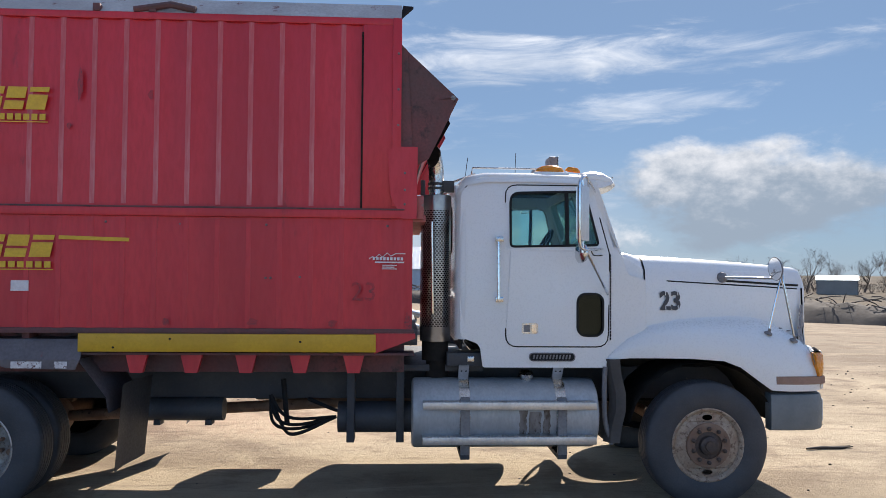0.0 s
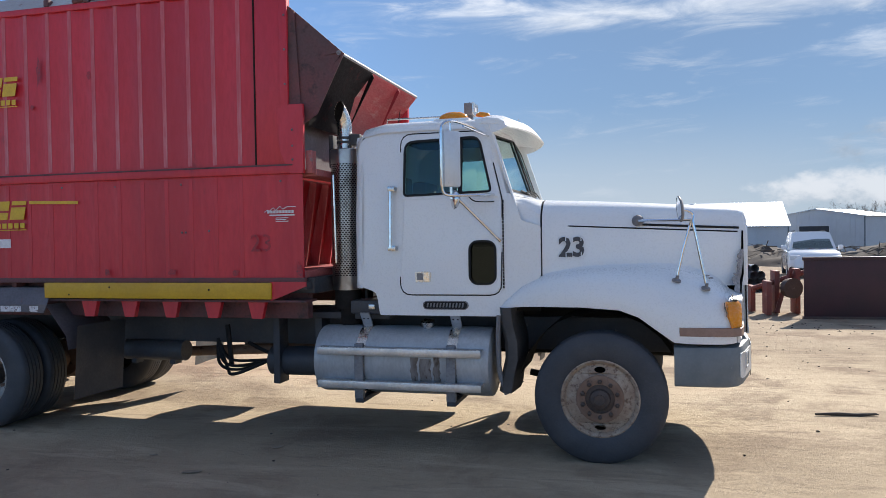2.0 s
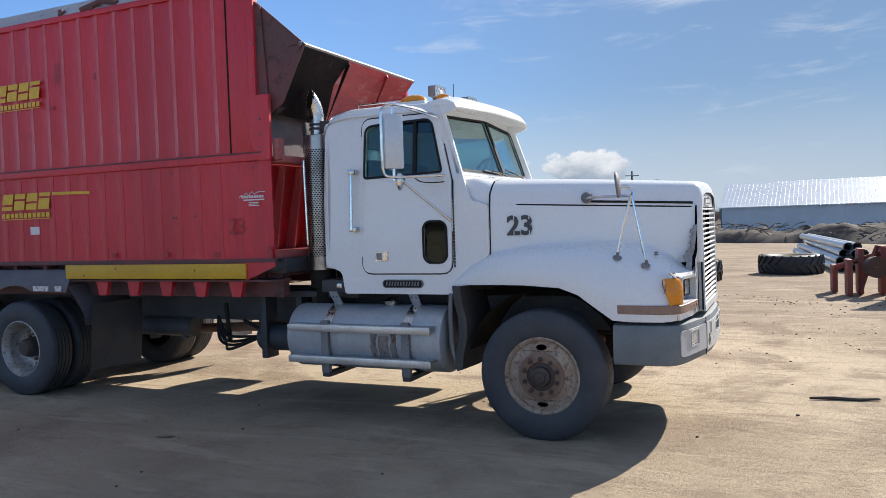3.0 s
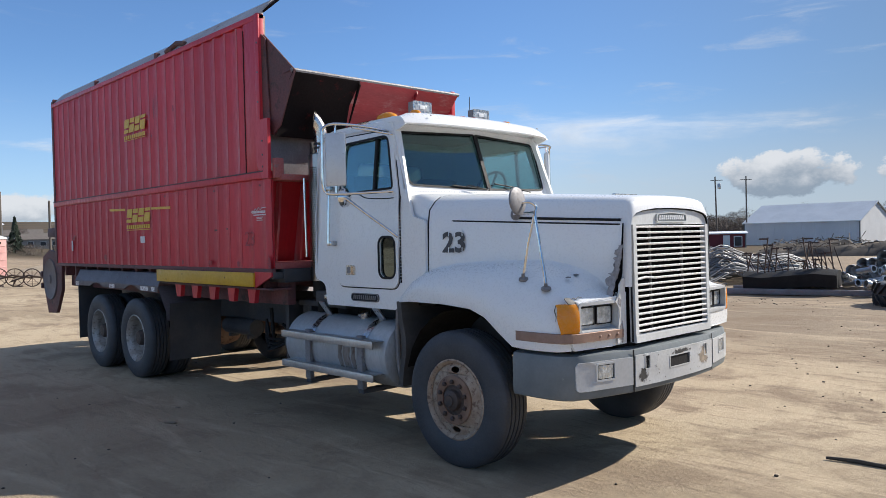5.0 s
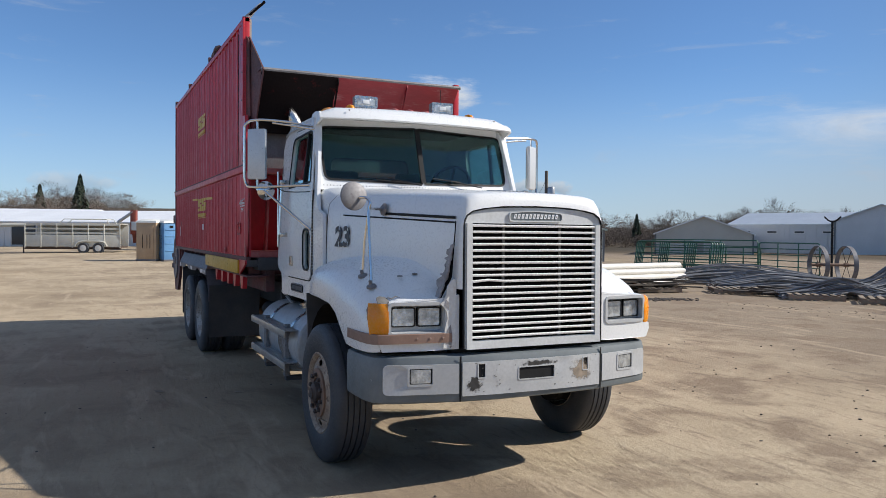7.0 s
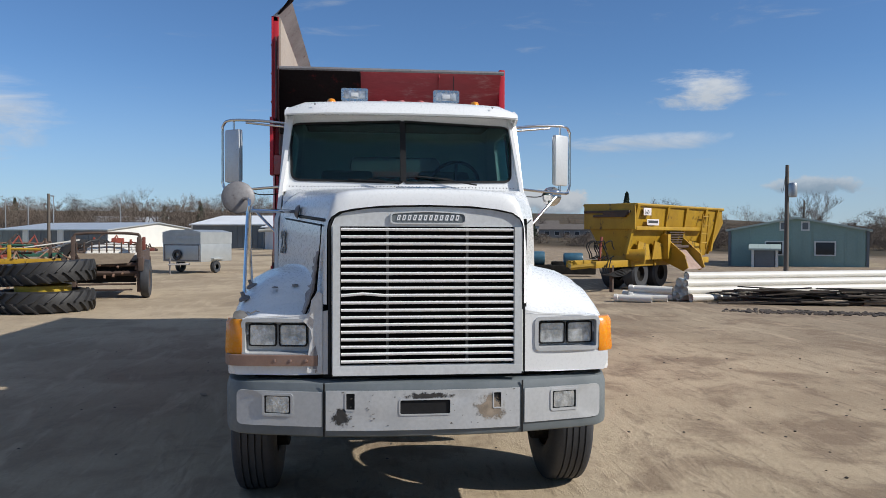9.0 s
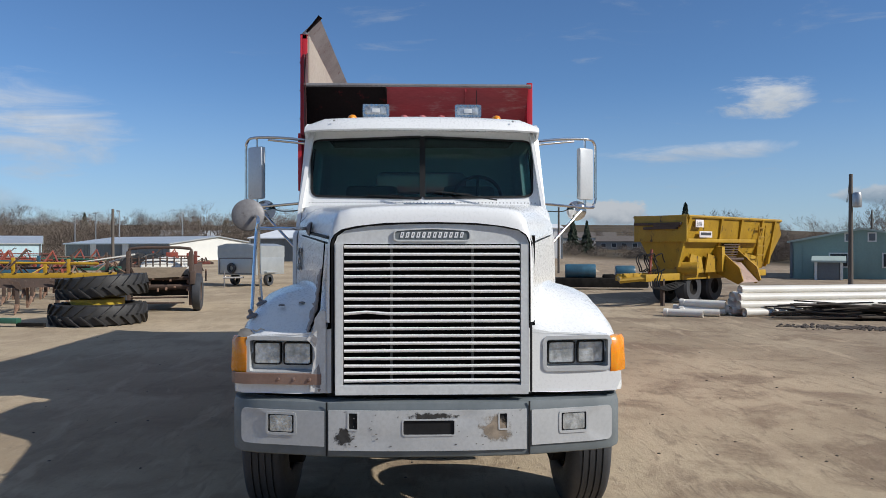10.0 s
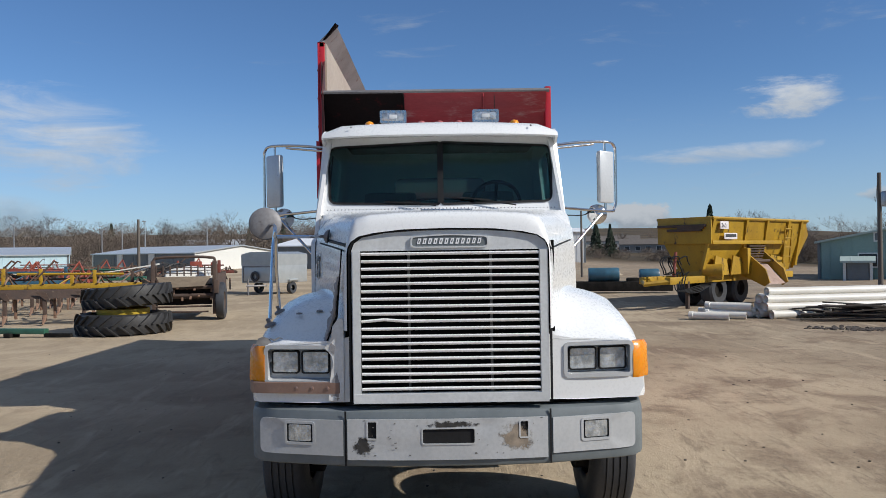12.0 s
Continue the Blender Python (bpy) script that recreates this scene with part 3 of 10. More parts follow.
    left, right = round_poly([(-0.912, 2.252), (-0.016, 2.230), (-0.016, 2.757), (-0.932, 2.728)], [0.06, 0.01, 0.01, 0.075]), round_poly([(0.016, 2.230), (0.912, 2.252), (0.932, 2.728), (0.016, 2.757)], [0.01, 0.06, 0.075, 0.01])
    for hole, s in ((left, -1), (right, 1)):
        half = [(0.0, 2.155), (s * 0.99, 2.155), (s * 0.962, 2.81), (0.0, 2.81)][::s]
        part("screen_frame", ring_plate(bmesh.new(), half, hole, -0.035, 0.0, screen), WHITE, cab)
    for hole in (left, right):
        part("screen_seal", ring_plate(bmesh.new(), grow(hole, 0.010), grow(hole, -0.008), 0.001, 0.009, screen), BLACK, cab)
        part("windscreen", plate(bmesh.new(), hole, [], -0.012, -0.006, screen), SCREEN_PANE, cab, "tinted windscreen half").visible_shadow = False
    part("screen_post", plate(bmesh.new(), [(-0.022, 2.24), (0.022, 2.24), (0.022, 2.757), (-0.022, 2.757)], [], 0.002, 0.016, screen), BLACK, cab)
    for s in (-1, 1):
        pillar = bmesh.new()
        rows = []
        for v in (2.15, 2.3, 2.5, 2.7, 2.80):
            p, q = screen(s * 0.968, v, 0.0), flank(s)(2.13 - (v - 2.17) * 0.30, v, 0.0)
            rows.append([p + Vector((-0.03, 0, 0)), p, (p + q) / 2 + Vector((0.02, s * 0.025, 0)), q, q + Vector((-0.04, 0, 0))])
        loft(pillar, rows, closed=False, caps=False)
        part("pillar", pillar, WHITE, cab)
    # sun visor: a wide moulded brow over the screen
    brow = bmesh.new()
    rows = []
    for k in range(13):
        y = -0.97 + 1.94 * k / 12
        sweep = 0.15 * (1 - (abs(y) / 0.97) ** 3)
        c = 1 - (y / 0.97) ** 2
        e = 0.05 if k in (0, 12) else 0.0
        rows.append([(1.84, YC + y, 2.88 + 0.028 * c - e), (1.92, YC + y, 2.894 + 0.034 * c - e), (2.02, YC + y, 2.882 + 0.034 * c - e), (2.06 + sweep * 0.7, YC + y, 2.836 + 0.032 * c - e * 0.4),
                     (2.08 + sweep, YC + y, 2.786), (2.065 + sweep, YC + y, 2.774), (2.03 + sweep * 0.6, YC + y, 2.796), (1.94, YC + y, 2.812), (1.84, YC + y, 2.812)])
    loft(brow, rows)
    visor = part("visor", brow, WHITE, cab, "white moulded sun visor")
    for s in (-1, 1):
        cheek = [(1.80, 2.74), (1.98, 2.735), (2.085, 2.775), (2.06, 2.82), (2.00, 2.853), (1.90, 2.865), (1.80, 2.85)]
        part("visor_cheek", plate(bmesh.new(), cheek, [], 0.0, 0.02, lambda u, v, w: Vector((u, YC + s * (0.955 + w - (v - 2.72) * 0.12), v))), WHITE, visor)
    screws = bmesh.new()
    for y in (-0.72, -0.25, 0.30, 0.74):
        lathe(screws, [(0.009, 0.0), (0.008, 0.004), (0.0, 0.005)], pose(2.14, YC + y, 2.860, 0, 52, 0), 8)
    parts("screw", screws, GREY_DUST, visor)
    # roof lamps
    for y, w in ((-0.403, 0.112), (0.404, 0.112)):
        body = part("roof_lamp", B(1.60, 1.68, YC + y - w, YC + y + w, 2.972, 3.078, 0.014), GREY_DUST, cab, "rectangular roof lamp with frosted lens")
        part("lamp_frame", ring_plate(bmesh.new(), rounded(y - w - 0.004, y + w + 0.004, 2.969, 3.081, 0.014), rounded(y - w + 0.016, y + w - 0.016, 2.990, 3.060, 0.010), 0.0, 0.010, lambda u, v, d: Vector((1.679 + d, YC + u, v))), STAINLESS, body)
        part("lens", B(1.68, 1.686, YC + y - w + 0.014, YC + y + w - 0.014, 2.988, 3.062, 0.004), LAMP_LENS, body)
        part("bulb", B(1.686, 1.690, YC + y - 0.035, YC + y + 0.035, 3.008, 3.044, 0.004), LAMP_FROST, body)
        part("bracket", B(1.61, 1.66, YC + y - 0.03, YC + y + 0.03, 2.88, 2.975, 0.004), GREY_DUST, body)
    for y, m in ((-0.60, AMBER), (-0.155, RED_CHALK_SUN), (0.0, RED_CHALK_SUN), (0.165, RED_CHALK_SUN), (0.64, AMBER)):
        lamp = bmesh.new()
        lathe(lamp, [(0.045, 0.0), (0.042, 0.02), (0.028, 0.038), (0.0, 0.043)], pose(1.80, YC + y, 2.925, 0, 8, 0) @ Matrix.Diagonal((1.6, 0.9, 1, 1)), 14)
        part("marker_lamp", lamp, m, cab, "small marker lamp")
    beacon = bmesh.new()
    lathe(beacon, [(0.10, 0.0), (0.10, 0.02), (0.085, 0.05), (0.05, 0.07), (0.0, 0.078)], pose(1.56, YC - 0.74, 2.885) @ Matrix.Diagonal((1.35, 0.75, 1, 1)), 24)
    part("beacon", beacon, AMBER, cab, "orange roof beacon")
    part("beacon_base", B(1.40, 1.72, YC - 0.84, YC - 0.64, 2.855, 2.892, 0.012), WHITE, cab)
    rail = bmesh.new()
    tube(rail, [(0.86, YC - 0.55, 2.88), (0.87, YC - 0.55, 2.955), (1.45, YC - 0.60, 2.945), (1.50, YC - 0.60, 2.90)], 0.009, 8)
    tube(rail, [(0.66, YC - 0.3, 2.83), (0.92, YC - 0.3, 2.93)], 0.010, 8)
    tube(rail, [(0.60, YC + 0.2, 2.76), (0.70, YC + 0.2, 2.80)], 0.012, 8)
    parts("air_line", rail, STAINLESS, cab)
    part("aerial", T([(0.83, YC - 0.15, 2.88), (0.86, YC - 0.13, 3.11)], 0.0035, 6), BLACK, cab)
    part("aerial", T([(1.42, YC + 0.50, 2.90), (1.43, YC + 0.50, 3.26)], 0.0035, 6), BLACK, cab)
    # wipers
    for a, b, c in (((-0.30, 2.215), (-0.45, 2.255), (-0.14, 2.235)), ((0.35, 2.215), (0.10, 2.285), (0.40, 2.26))):
        arm = bmesh.new()
        tube(arm, [screen(a[0] + 0.26, a[1], 0.05), screen((a[0] + b[0]) / 2 + 0.1, 2.26, 0.04), screen((b[0] + c[0]) / 2, (b[1] + c[1]) / 2, 0.025)], 0.006, 6)
        tube(arm, [screen(*b, 0.016), screen(*c, 0.016)], 0.007, 6)
        part("wiper", arm, BLACK, cab)
    rivets = bmesh.new()
    for k in range(64):
        lathe(rivets, [(0.006, 0.0), (0.0, 0.004)], Matrix.Translation(screen(-0.93 + k * 0.0296, 2.195, 0.0)) @ pose(0, 0, 0, 0, 75, 0), 6)
    part("rivets", rivets, GREY_DUST, cab)
    # inside
    part("dashboard", B(1.72, 2.06, YC - 0.92, YC + 0.92, 1.75, 2.20, 0.05), CAB_GREY, cab)
    for y in (-0.48, 0.46):
        seat = part("seat", B(0.95, 1.45, YC + y - 0.25, YC + y + 0.25, 1.55, 1.78, 0.06), SEAT_CLOTH, cab, "worn grey cloth seat")
        part("backrest", B(0.86, 1.02, YC + y - 0.25, YC + y + 0.25, 1.75, 2.42, 0.05, ), SEAT_CLOTH, seat)
    part("bunk_board", B(0.76, 0.84, YC - 0.30, YC + 0.22, 1.9, 2.36, 0.05), LAMP_FROST, cab)
    wheel = bmesh.new()
    m = pose(1.72, YC + 0.48, 2.25, 0, -62, 0)
    tube(wheel, [m @ Vector((0.21 * math.cos(a), 0.21 * math.sin(a), 0)) for a in (2 * math.pi * k / 24 for k in range(25))], 0.015, 8)
    tube(wheel, [m @ Vector((-0.2, 0, 0)), m @ Vector((0.2, 0, 0))], 0.014, 6)
    tube(wheel, [m @ Vector((0, 0, 0)), m @ Vector((0, 0, -0.35))], 0.03, 8)
    part("steering_wheel", wheel, BLACK, cab)
    part("cab_liner", B(0.74, 0.76, YC - 0.88, YC + 0.88, 1.3, 2.15), CAB_GREY, cab)
    cab.location = (0.0, -0.03, 0.0)
    part("headliner", B(0.78, 1.88, YC - 0.86, YC + 0.86, 2.815, 2.83), CAB_GREY, cab)
    return cab


def hood_row(x):
    """Half of the hood's cut at x: (half width, height) from the crown down the flank."""
    u = (x - 2.37) / (3.99 - 2.37)
    mix = lambda a, b, p=1.0: a + (b - a) * max(0.0, u) ** p
    zc = mix(2.165, 2.070, 1.25)
    yt, ys = mix(0.86, 0.52, 1.0), mix(1.005, 0.585, 0.95)
    return [(0.0, zc), (yt * 0.5, zc - 0.004), (yt * 0.85, zc - 0.016), (yt, zc - 0.035), (yt + (ys - yt) * 0.45, zc - 0.075), (ys - 0.012, zc - 0.15),
            (ys, mix(1.93, 1.85)), (ys + 0.004, mix(1.90, 1.83)), (ys + 0.012, 1.70), (ys + 0.015, 1.56), (ys + 0.012, 1.40)]


def mirrored(half):
    return [(-y, z) for y, z in half[::-1]] + half[1:]


def build_hood():
    bm = bmesh.new()
    xs = [2.37, 2.6, 2.9, 3.2, 3.5, 3.75, 3.90, 3.97]
    rows = [[(x, YC + y, z) for y, z in mirrored(hood_row(x))] for x in xs]
    rim = mirrored([(0.0, 1.974), (0.26, 1.968), (0.42, 1.950), (0.503, 1.932), (0.548, 1.902), (0.565, 1.872), (0.570, 1.850), (0.572, 1.830), (0.573, 1.70), (0.574, 1.56), (0.574, 1.40)])
    nose = [[(x, YC + y + (ry - y) * f, z + (rz - z) * g) for (y, z), (ry, rz) in zip(mirrored(hood_row(3.99)), rim)] for x, f, g in ((4.006, 0.10, 0.10), (4.022, 0.35, 0.34), (4.034, 0.70, 0.68), (4.040, 1.0, 1.0))]
    loft(bm, rows + nose, closed=False, caps=False)
    bmesh.ops.solidify(bm, geom=bm.faces, thickness=0.018)
    hood = part("hood", bm, WHITE, truck, "long white tilt hood with scrapes and a torn front corner", angle=50)
    # cowl between the hood and the windscreen
    cowl = bmesh.new()
    shoulder = mirrored([(0.0, 2.180), (0.45, 2.178), (0.80, 2.172), (0.92, 2.166), (0.972, 2.150), (0.998, 2.105), (1.002, 1.93), (1.006, 1.90), (1.010, 1.70), (1.010, 1.56), (1.010, 1.40)])
    loft(cowl, [[(2.08, YC + y, z) for y, z in shoulder], [(2.20, YC + y, z) for y, z in shoulder], [(2.355, YC + y * 0.995, z) for y, z in mirrored(hood_row(2.37))]], closed=False, caps=False)
    bmesh.ops.solidify(cowl, geom=cowl.faces, thickness=0.015)
    part("cowl", cowl, WHITE, truck, "white cowl panel")
    for s in (-1, 1):
        seam = bmesh.new()
        loft(seam, [[(x, YC + s * (hood_row(x)[6][0] + d), hood_row(x)[6][1] + e) for d, e in ((0.001, -0.006), (0.004, 0.0), (0.001, 0.006))] for x in (2.12, 2.6, 3.0, 3.4, 3.75, 3.96)], closed=False, caps=False)
        part("seam", seam, BLACK, hood)
        if s > 0:
            continue
        strip = bmesh.new()
        loft(strip, [[(x, YC + s * (hood_row(x)[6][0] + d), hood_row(x)[6][1] + 0.032 + e) for d, e in ((-0.002, -0.009), (0.007, -0.004), (0.007, 0.006), (-0.004, 0.011))] for x in (3.12, 3.4, 3.75, 3.97)], closed=False, caps=False)
        part("rub_strip", strip, BLACK, hood)
        gap = bmesh.new()
        loft(gap, [[(2.362 + e, YC + s * (y + 0.002), z) for e in (-0.007, 0.007)] for y, z in hood_row(2.37)[2:]], closed=False, caps=False)
        part("rear_seam", gap, BLACK, hood)
        part("hood_latch", B(2.35, 2.375, YC + s * 0.975 - 0.012, YC + s * 0.975 + 0.012, 1.66, 1.73, 0.005), BLACK, hood)
    number = Matrix.Translation((2.505, YC - 0.9905, 1.667)) @ pose(0, 0, 0, 0, 0, 15.2) @ pose(0, 0, 0, 87.7, 0, 0)
    w = writing("23", 0.225, DECAL_DARK, number, hood, "fleet_number", squeeze=1.0, bold=0.007)
    w["label"] = "black stencilled fleet number"
    bridges = bmesh.new()
    for u, z0, z1 in ((0.055, -0.01, 0.035), (0.055, 0.125, 0.175), (0.183, -0.01, 0.035), (0.183, 0.125, 0.175)):
        block(bridges, u + 0.002, u + 0.009, z0, z1, 0.0, 0.0034, 0.0, number)
    parts("stencil_bridge", bridges, WHITE, hood)
    handle = bmesh.new()
    block(handle, 3.60, 3.635, YC - 0.16, YC + 0.16, 2.092, 2.104, 0.003)
    part("hood_trim", handle, STAINLESS, hood)
    # torn front corner: a gap beside the grille that widens into a hole, its shade a solid black strip, frayed layers
    # of fibreglass round it
    inner = lambda z: Vector((float(np.interp(z, (1.31, 1.40, 1.50), (3.950, 3.972, 3.992))), YC - float(np.interp(z, (1.31, 1.38, 1.47, 1.86), (0.705, 0.672, 0.630, 0.600))), z))
    gap_at = lambda z: float(np.interp(z, (1.31, 1.37, 1.45, 1.53, 1.62, 1.72, 1.86), (0.004, 0.026, 0.044, 0.034, 0.018, 0.012, 0.008)))
    outer = lambda z: inner(z) + Vector((-0.80, -0.42, 0.0)) * gap_at(z)
    rng = random.Random(4)
    levels = [1.31 + 0.0275 * k for k in range(21)]
    push = Vector((0.010, -0.008, 0.0))
    jag = [rng.uniform(-0.006, 0.008) for _ in levels]
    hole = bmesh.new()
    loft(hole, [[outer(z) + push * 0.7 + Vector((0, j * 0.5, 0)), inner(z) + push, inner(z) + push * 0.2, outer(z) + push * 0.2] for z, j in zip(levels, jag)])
    part("torn_hole", hole, CAVITY_SHADE, hood, "tear in the hood corner, its shade painted black")
    for spread, lift, seed in ((0.052, 0.9, 5), (0.026, 1.5, 9)):
        rng = random.Random(seed)
        fray = bmesh.new()
        rows = []
        for k in range(28):
            z = 1.30 + 0.0150 * k
            wide = spread * (0.25 + 0.75 * math.sin(math.pi * min(1.0, (k + 2) / 30)) ** 0.8) * rng.uniform(0.55, 1.25)
            a, up = outer(z) + push * lift, Vector((0, 0, rng.uniform(-0.008, 0.008)))
            b = a + Vector((-0.75, -0.55, 0.0)) * wide * 1.15 + up
            c = a + Vector((0.30, 0.62, 0.0)) * rng.uniform(0.004, 0.018)
            rows.append([c, a + Vector((0.004, -0.004, 0)), b, b + Vector((-0.004, 0.005, 0)), c - push * 0.3])
        loft(fray, rows)
        part("torn_edge", fray, FIBRE, hood, "frayed grey fibreglass edge", smooth=False)
    # the peeled skin under the tear
    peel = [(0.600, 1.00), (0.690, 1.00), (0.683, 1.10), (0.672, 1.17), (0.660, 1.20), (0.668, 1.25), (0.690, 1.28), (0.712, 1.30), (0.690, 1.325), (0.672, 1.36), (0.664, 1.42), (0.640, 1.455), (0.622, 1.47), (0.600, 1.46)]
    bm = plate(bmesh.new(), peel, [], 0.006, 0.014, lambda u, v, w: Vector((3.985 - 0.075 * max(0.0, (u - 0.55) / 0.6) ** 1.5 + w, YC - u, v)))
    part("loose_skin", bm, WHITE_CHIP, hood, "peeled and chipped white skin")
    bare = bmesh.new()
    for poly in ([(0.632, 1.02), (0.668, 1.03), (0.664, 1.12), (0.640, 1.16), (0.628, 1.10)], [(0.655, 1.26), (0.685, 1.29), (0.672, 1.33), (0.650, 1.31)]):
        plate(bare, poly, [], 0.0145, 0.0165, lambda u, v, w: Vector((3.985 - 0.075 * ((u - 0.55) / 0.6) ** 1.5 + w, YC - u, v)))
    parts("bare_patch", bare, FIBRE, hood, "bare grey fibreglass patch")
    return hood


def fender_rows(x):
    """Top height, bottom height of the outer skin, inner and outer half widths of a wing at x."""
    knots = [1.97, 2.06, 2.20, 2.40, 2.70, 3.00, 3.15, 3.30, 3.42, 3.55, 3.70, 3.80, 3.86, 3.895]
    top = [1.20, 1.30, 1.42, 1.51, 1.555, 1.565, 1.565, 1.562, 1.556, 1.537, 1.487, 1.420, 1.355, 1.30]
    low = [1.165, 1.235, 1.25, 1.255, 1.255, 1.235, 1.18, 1.07, 0.985, 0.975, 0.975, 0.975, 0.98, 0.985]
    out = [1.04, 1.08, 1.12, 1.16, 1.183, 1.19, 1.19, 1.192, 1.192, 1.19, 1.182, 1.165, 1.145, 1.11]
    ip = lambda a: float(np.interp(x, knots, a))
    inner = hood_row(max(2.37, min(x, 3.98)))[9][0] - 0.012
    return ip(top), ip(low), inner, ip(out)


def build_wings(hood):
    for s in (-1, 1):
        bm = bmesh.new()
        rows = []
        for x in (1.97, 2.02, 2.06, 2.12, 2.20, 2.30, 2.40, 2.55, 2.70, 2.85, 3.0, 3.08, 3.15, 3.22, 3.30, 3.36, 3.42, 3.50, 3.58, 3.66, 3.73, 3.80, 3.85, 3.88, 3.895):
            zt, zb, yi, yo = fender_rows(x)
            k, f = min(1.0, (zt - zb) / 0.52), min(1.0, (yo - yi) / 0.46)
            rows.append([(x, YC + s * y, z) for y, z in ((yi + 0.004, zt + 0.060), (yi + 0.014 * f, zt + 0.030), (yi + 0.042 * f, zt + 0.010), (yi + (yo - yi) * 0.32, zt - 0.006 * k), (yo - 0.215 * f, zt - 0.034 * k), (yo - 0.105 * f, zt - 0.098 * k),
                                                         (yo - 0.040 * f, zt - 0.185 * k), (yo - 0.008, zt - 0.29 * k), (yo, zb + 0.02), (yo - 0.004, zb), (yo - 0.03, zb + 0.004))])
        loft(bm, rows, closed=False, caps=False)
        bmesh.ops.solidify(bm, geom=bm.faces, thickness=0.012)
        wing = part("wing", bm, WHITE, hood, "rounded white front wing", angle=55)
        # front face with the lamp panel
        def face(u, v, w):
            return Vector((3.985 - 0.075 * ((u - 0.55) / 0.6) ** 1.5 if u > 0.55 else 3.985, YC + s * u, v)) + Vector((w, 0, 0))
        lamp = rounded(0.668, 1.055, 1.122, 1.300, 0.022)
        lamp = [(u, v - (0.02 if (s < 0 and v < 1.2) else 0.0)) for u, v in lamp]
        outline = [(0.57, 0.99), (0.75, 0.985), (0.95, 0.985), (1.10, 0.985), (1.13, 1.05), (1.125, 1.097), (1.062, 1.097), (1.062, 1.312), (0.95, 1.322), (0.80, 1.332), (0.70, 1.338), (0.57, 1.36)]
        part("front_face", plate(bmesh.new(), outline, [lamp], -0.02, 0.0, face), WHITE, wing)
        def on_wing(x, u):
            zt, zb, yi, yo = fender_rows(x)
            k, f = min(1.0, (zt - zb) / 0.52), min(1.0, (yo - yi) / 0.46)
            return Vector((x, YC + s * u, float(np.interp(u, (yi + 0.042 * f, yi + (yo - yi) * 0.32, yo - 0.215 * f, yo - 0.105 * f, yo - 0.040 * f, yo - 0.008), (zt + 0.010, zt - 0.006 * k, zt - 0.034 * k, zt - 0.098 * k, zt - 0.185 * k, zt - 0.29 * k)))))

        brow, across = bmesh.new(), np.linspace(0.60, 1.05, 10)
        top_edge = lambda u: 1.336 - 0.026 * (u - 0.6) / 0.45
        loft(brow, [[on_wing(3.78, u) + Vector((0, 0, 0.002)) for u in across], [on_wing(3.84, u) + Vector((0, 0, 0.004)) for u in across],
                    [face(u, max(top_edge(u) + 0.008, 0.5 * (top_edge(u) + on_wing(3.86, u).z)), -0.035) for u in across], [face(u, top_edge(u), 0.002) for u in across]], closed=False, caps=False)
        bmesh.ops.solidify(brow, geom=brow.faces, thickness=0.008)
        part("lamp_brow", brow, WHITE, wing)
        bez = part("lamp_bezel", ring_plate(bmesh.new(), grow(lamp, 0.014), grow(lamp, -0.008), -0.005, 0.008, face), BUMPER_METAL, wing, "silver twin lamp bezel")
        tray = bmesh.new()
        back_ = [(0.855 + (u - 0.855) * 0.93, 1.208 + (v - 1.208) * 0.84) for u, v in lamp]
        loft(tray, [[face(u, v, 0.002) for u, v in grow(lamp, -0.006)], [face(u, v, -0.075) for u, v in back_]], caps=False)
        part("lamp_tray", tray, BUMPER_METAL, bez)
        part("lamp_housing", plate(bmesh.new(), grow(back_, 0.004), [], -0.085, -0.060, face), BUMPER_METAL, bez)
        for u0 in (0.690, 0.868):
            part("headlamp", plate(bmesh.new(), rounded(u0 + 0.006, u0 + 0.158, 1.152, 1.272, 0.014), [], -0.058, -0.038, face), LAMP_LENS, bez, "rectangular headlamp")
            part("lamp_rim", ring_plate(bmesh.new(), rounded(u0, u0 + 0.164, 1.146, 1.278, 0.014), rounded(u0 + 0.008, u0 + 0.156, 1.154, 1.270, 0.012), -0.073, -0.034, face), BLACK, bez)
        amber = bmesh.new()
        loft(amber, [[(3.932 + dx, YC + s * 1.064, z), (3.925 + dx, YC + s * 1.098, z), (3.888 + dx, YC + s * (1.142 + dy), z), (3.815 + dx * 2 + cut, YC + s * (1.172 + dy), z), (3.80 + dx + cut, YC + s * 1.12, z), (3.90 + dx, YC + s * 1.066, z)]
                     for z, dx, dy, cut in ((1.098, -0.006, -0.004, 0.05), (1.12, 0.004, 0.0, 0.03), (1.20, 0.006, 0.002, 0.0), (1.28, 0.0, 0.0, 0.01), (1.305, -0.02, -0.01, 0.03))])
        part("turn_lamp", amber, AMBER, wing, "amber wrap-round turn lamp")
        if s < 0:
            torn = bmesh.new()
            rng = random.Random(8)
            ring_ = [(0.055 * rng.uniform(0.7, 1.15) * math.cos(a), 0.036 * rng.uniform(0.7, 1.2) * math.sin(a)) for a in (2 * math.pi * k / 15 for k in range(15))]
            plate(torn, ring_, [], 0.0, 0.006, lambda u, v, w: Vector((3.868 - v * 0.9 + w * 0.6, YC - 1.085 + u, 1.322 + v * 0.75 + w * 0.8)))
            part("broken_skin", torn, SOOT_GREY, wing, "broken fibreglass over the turn lamp")
            cracks = bmesh.new()
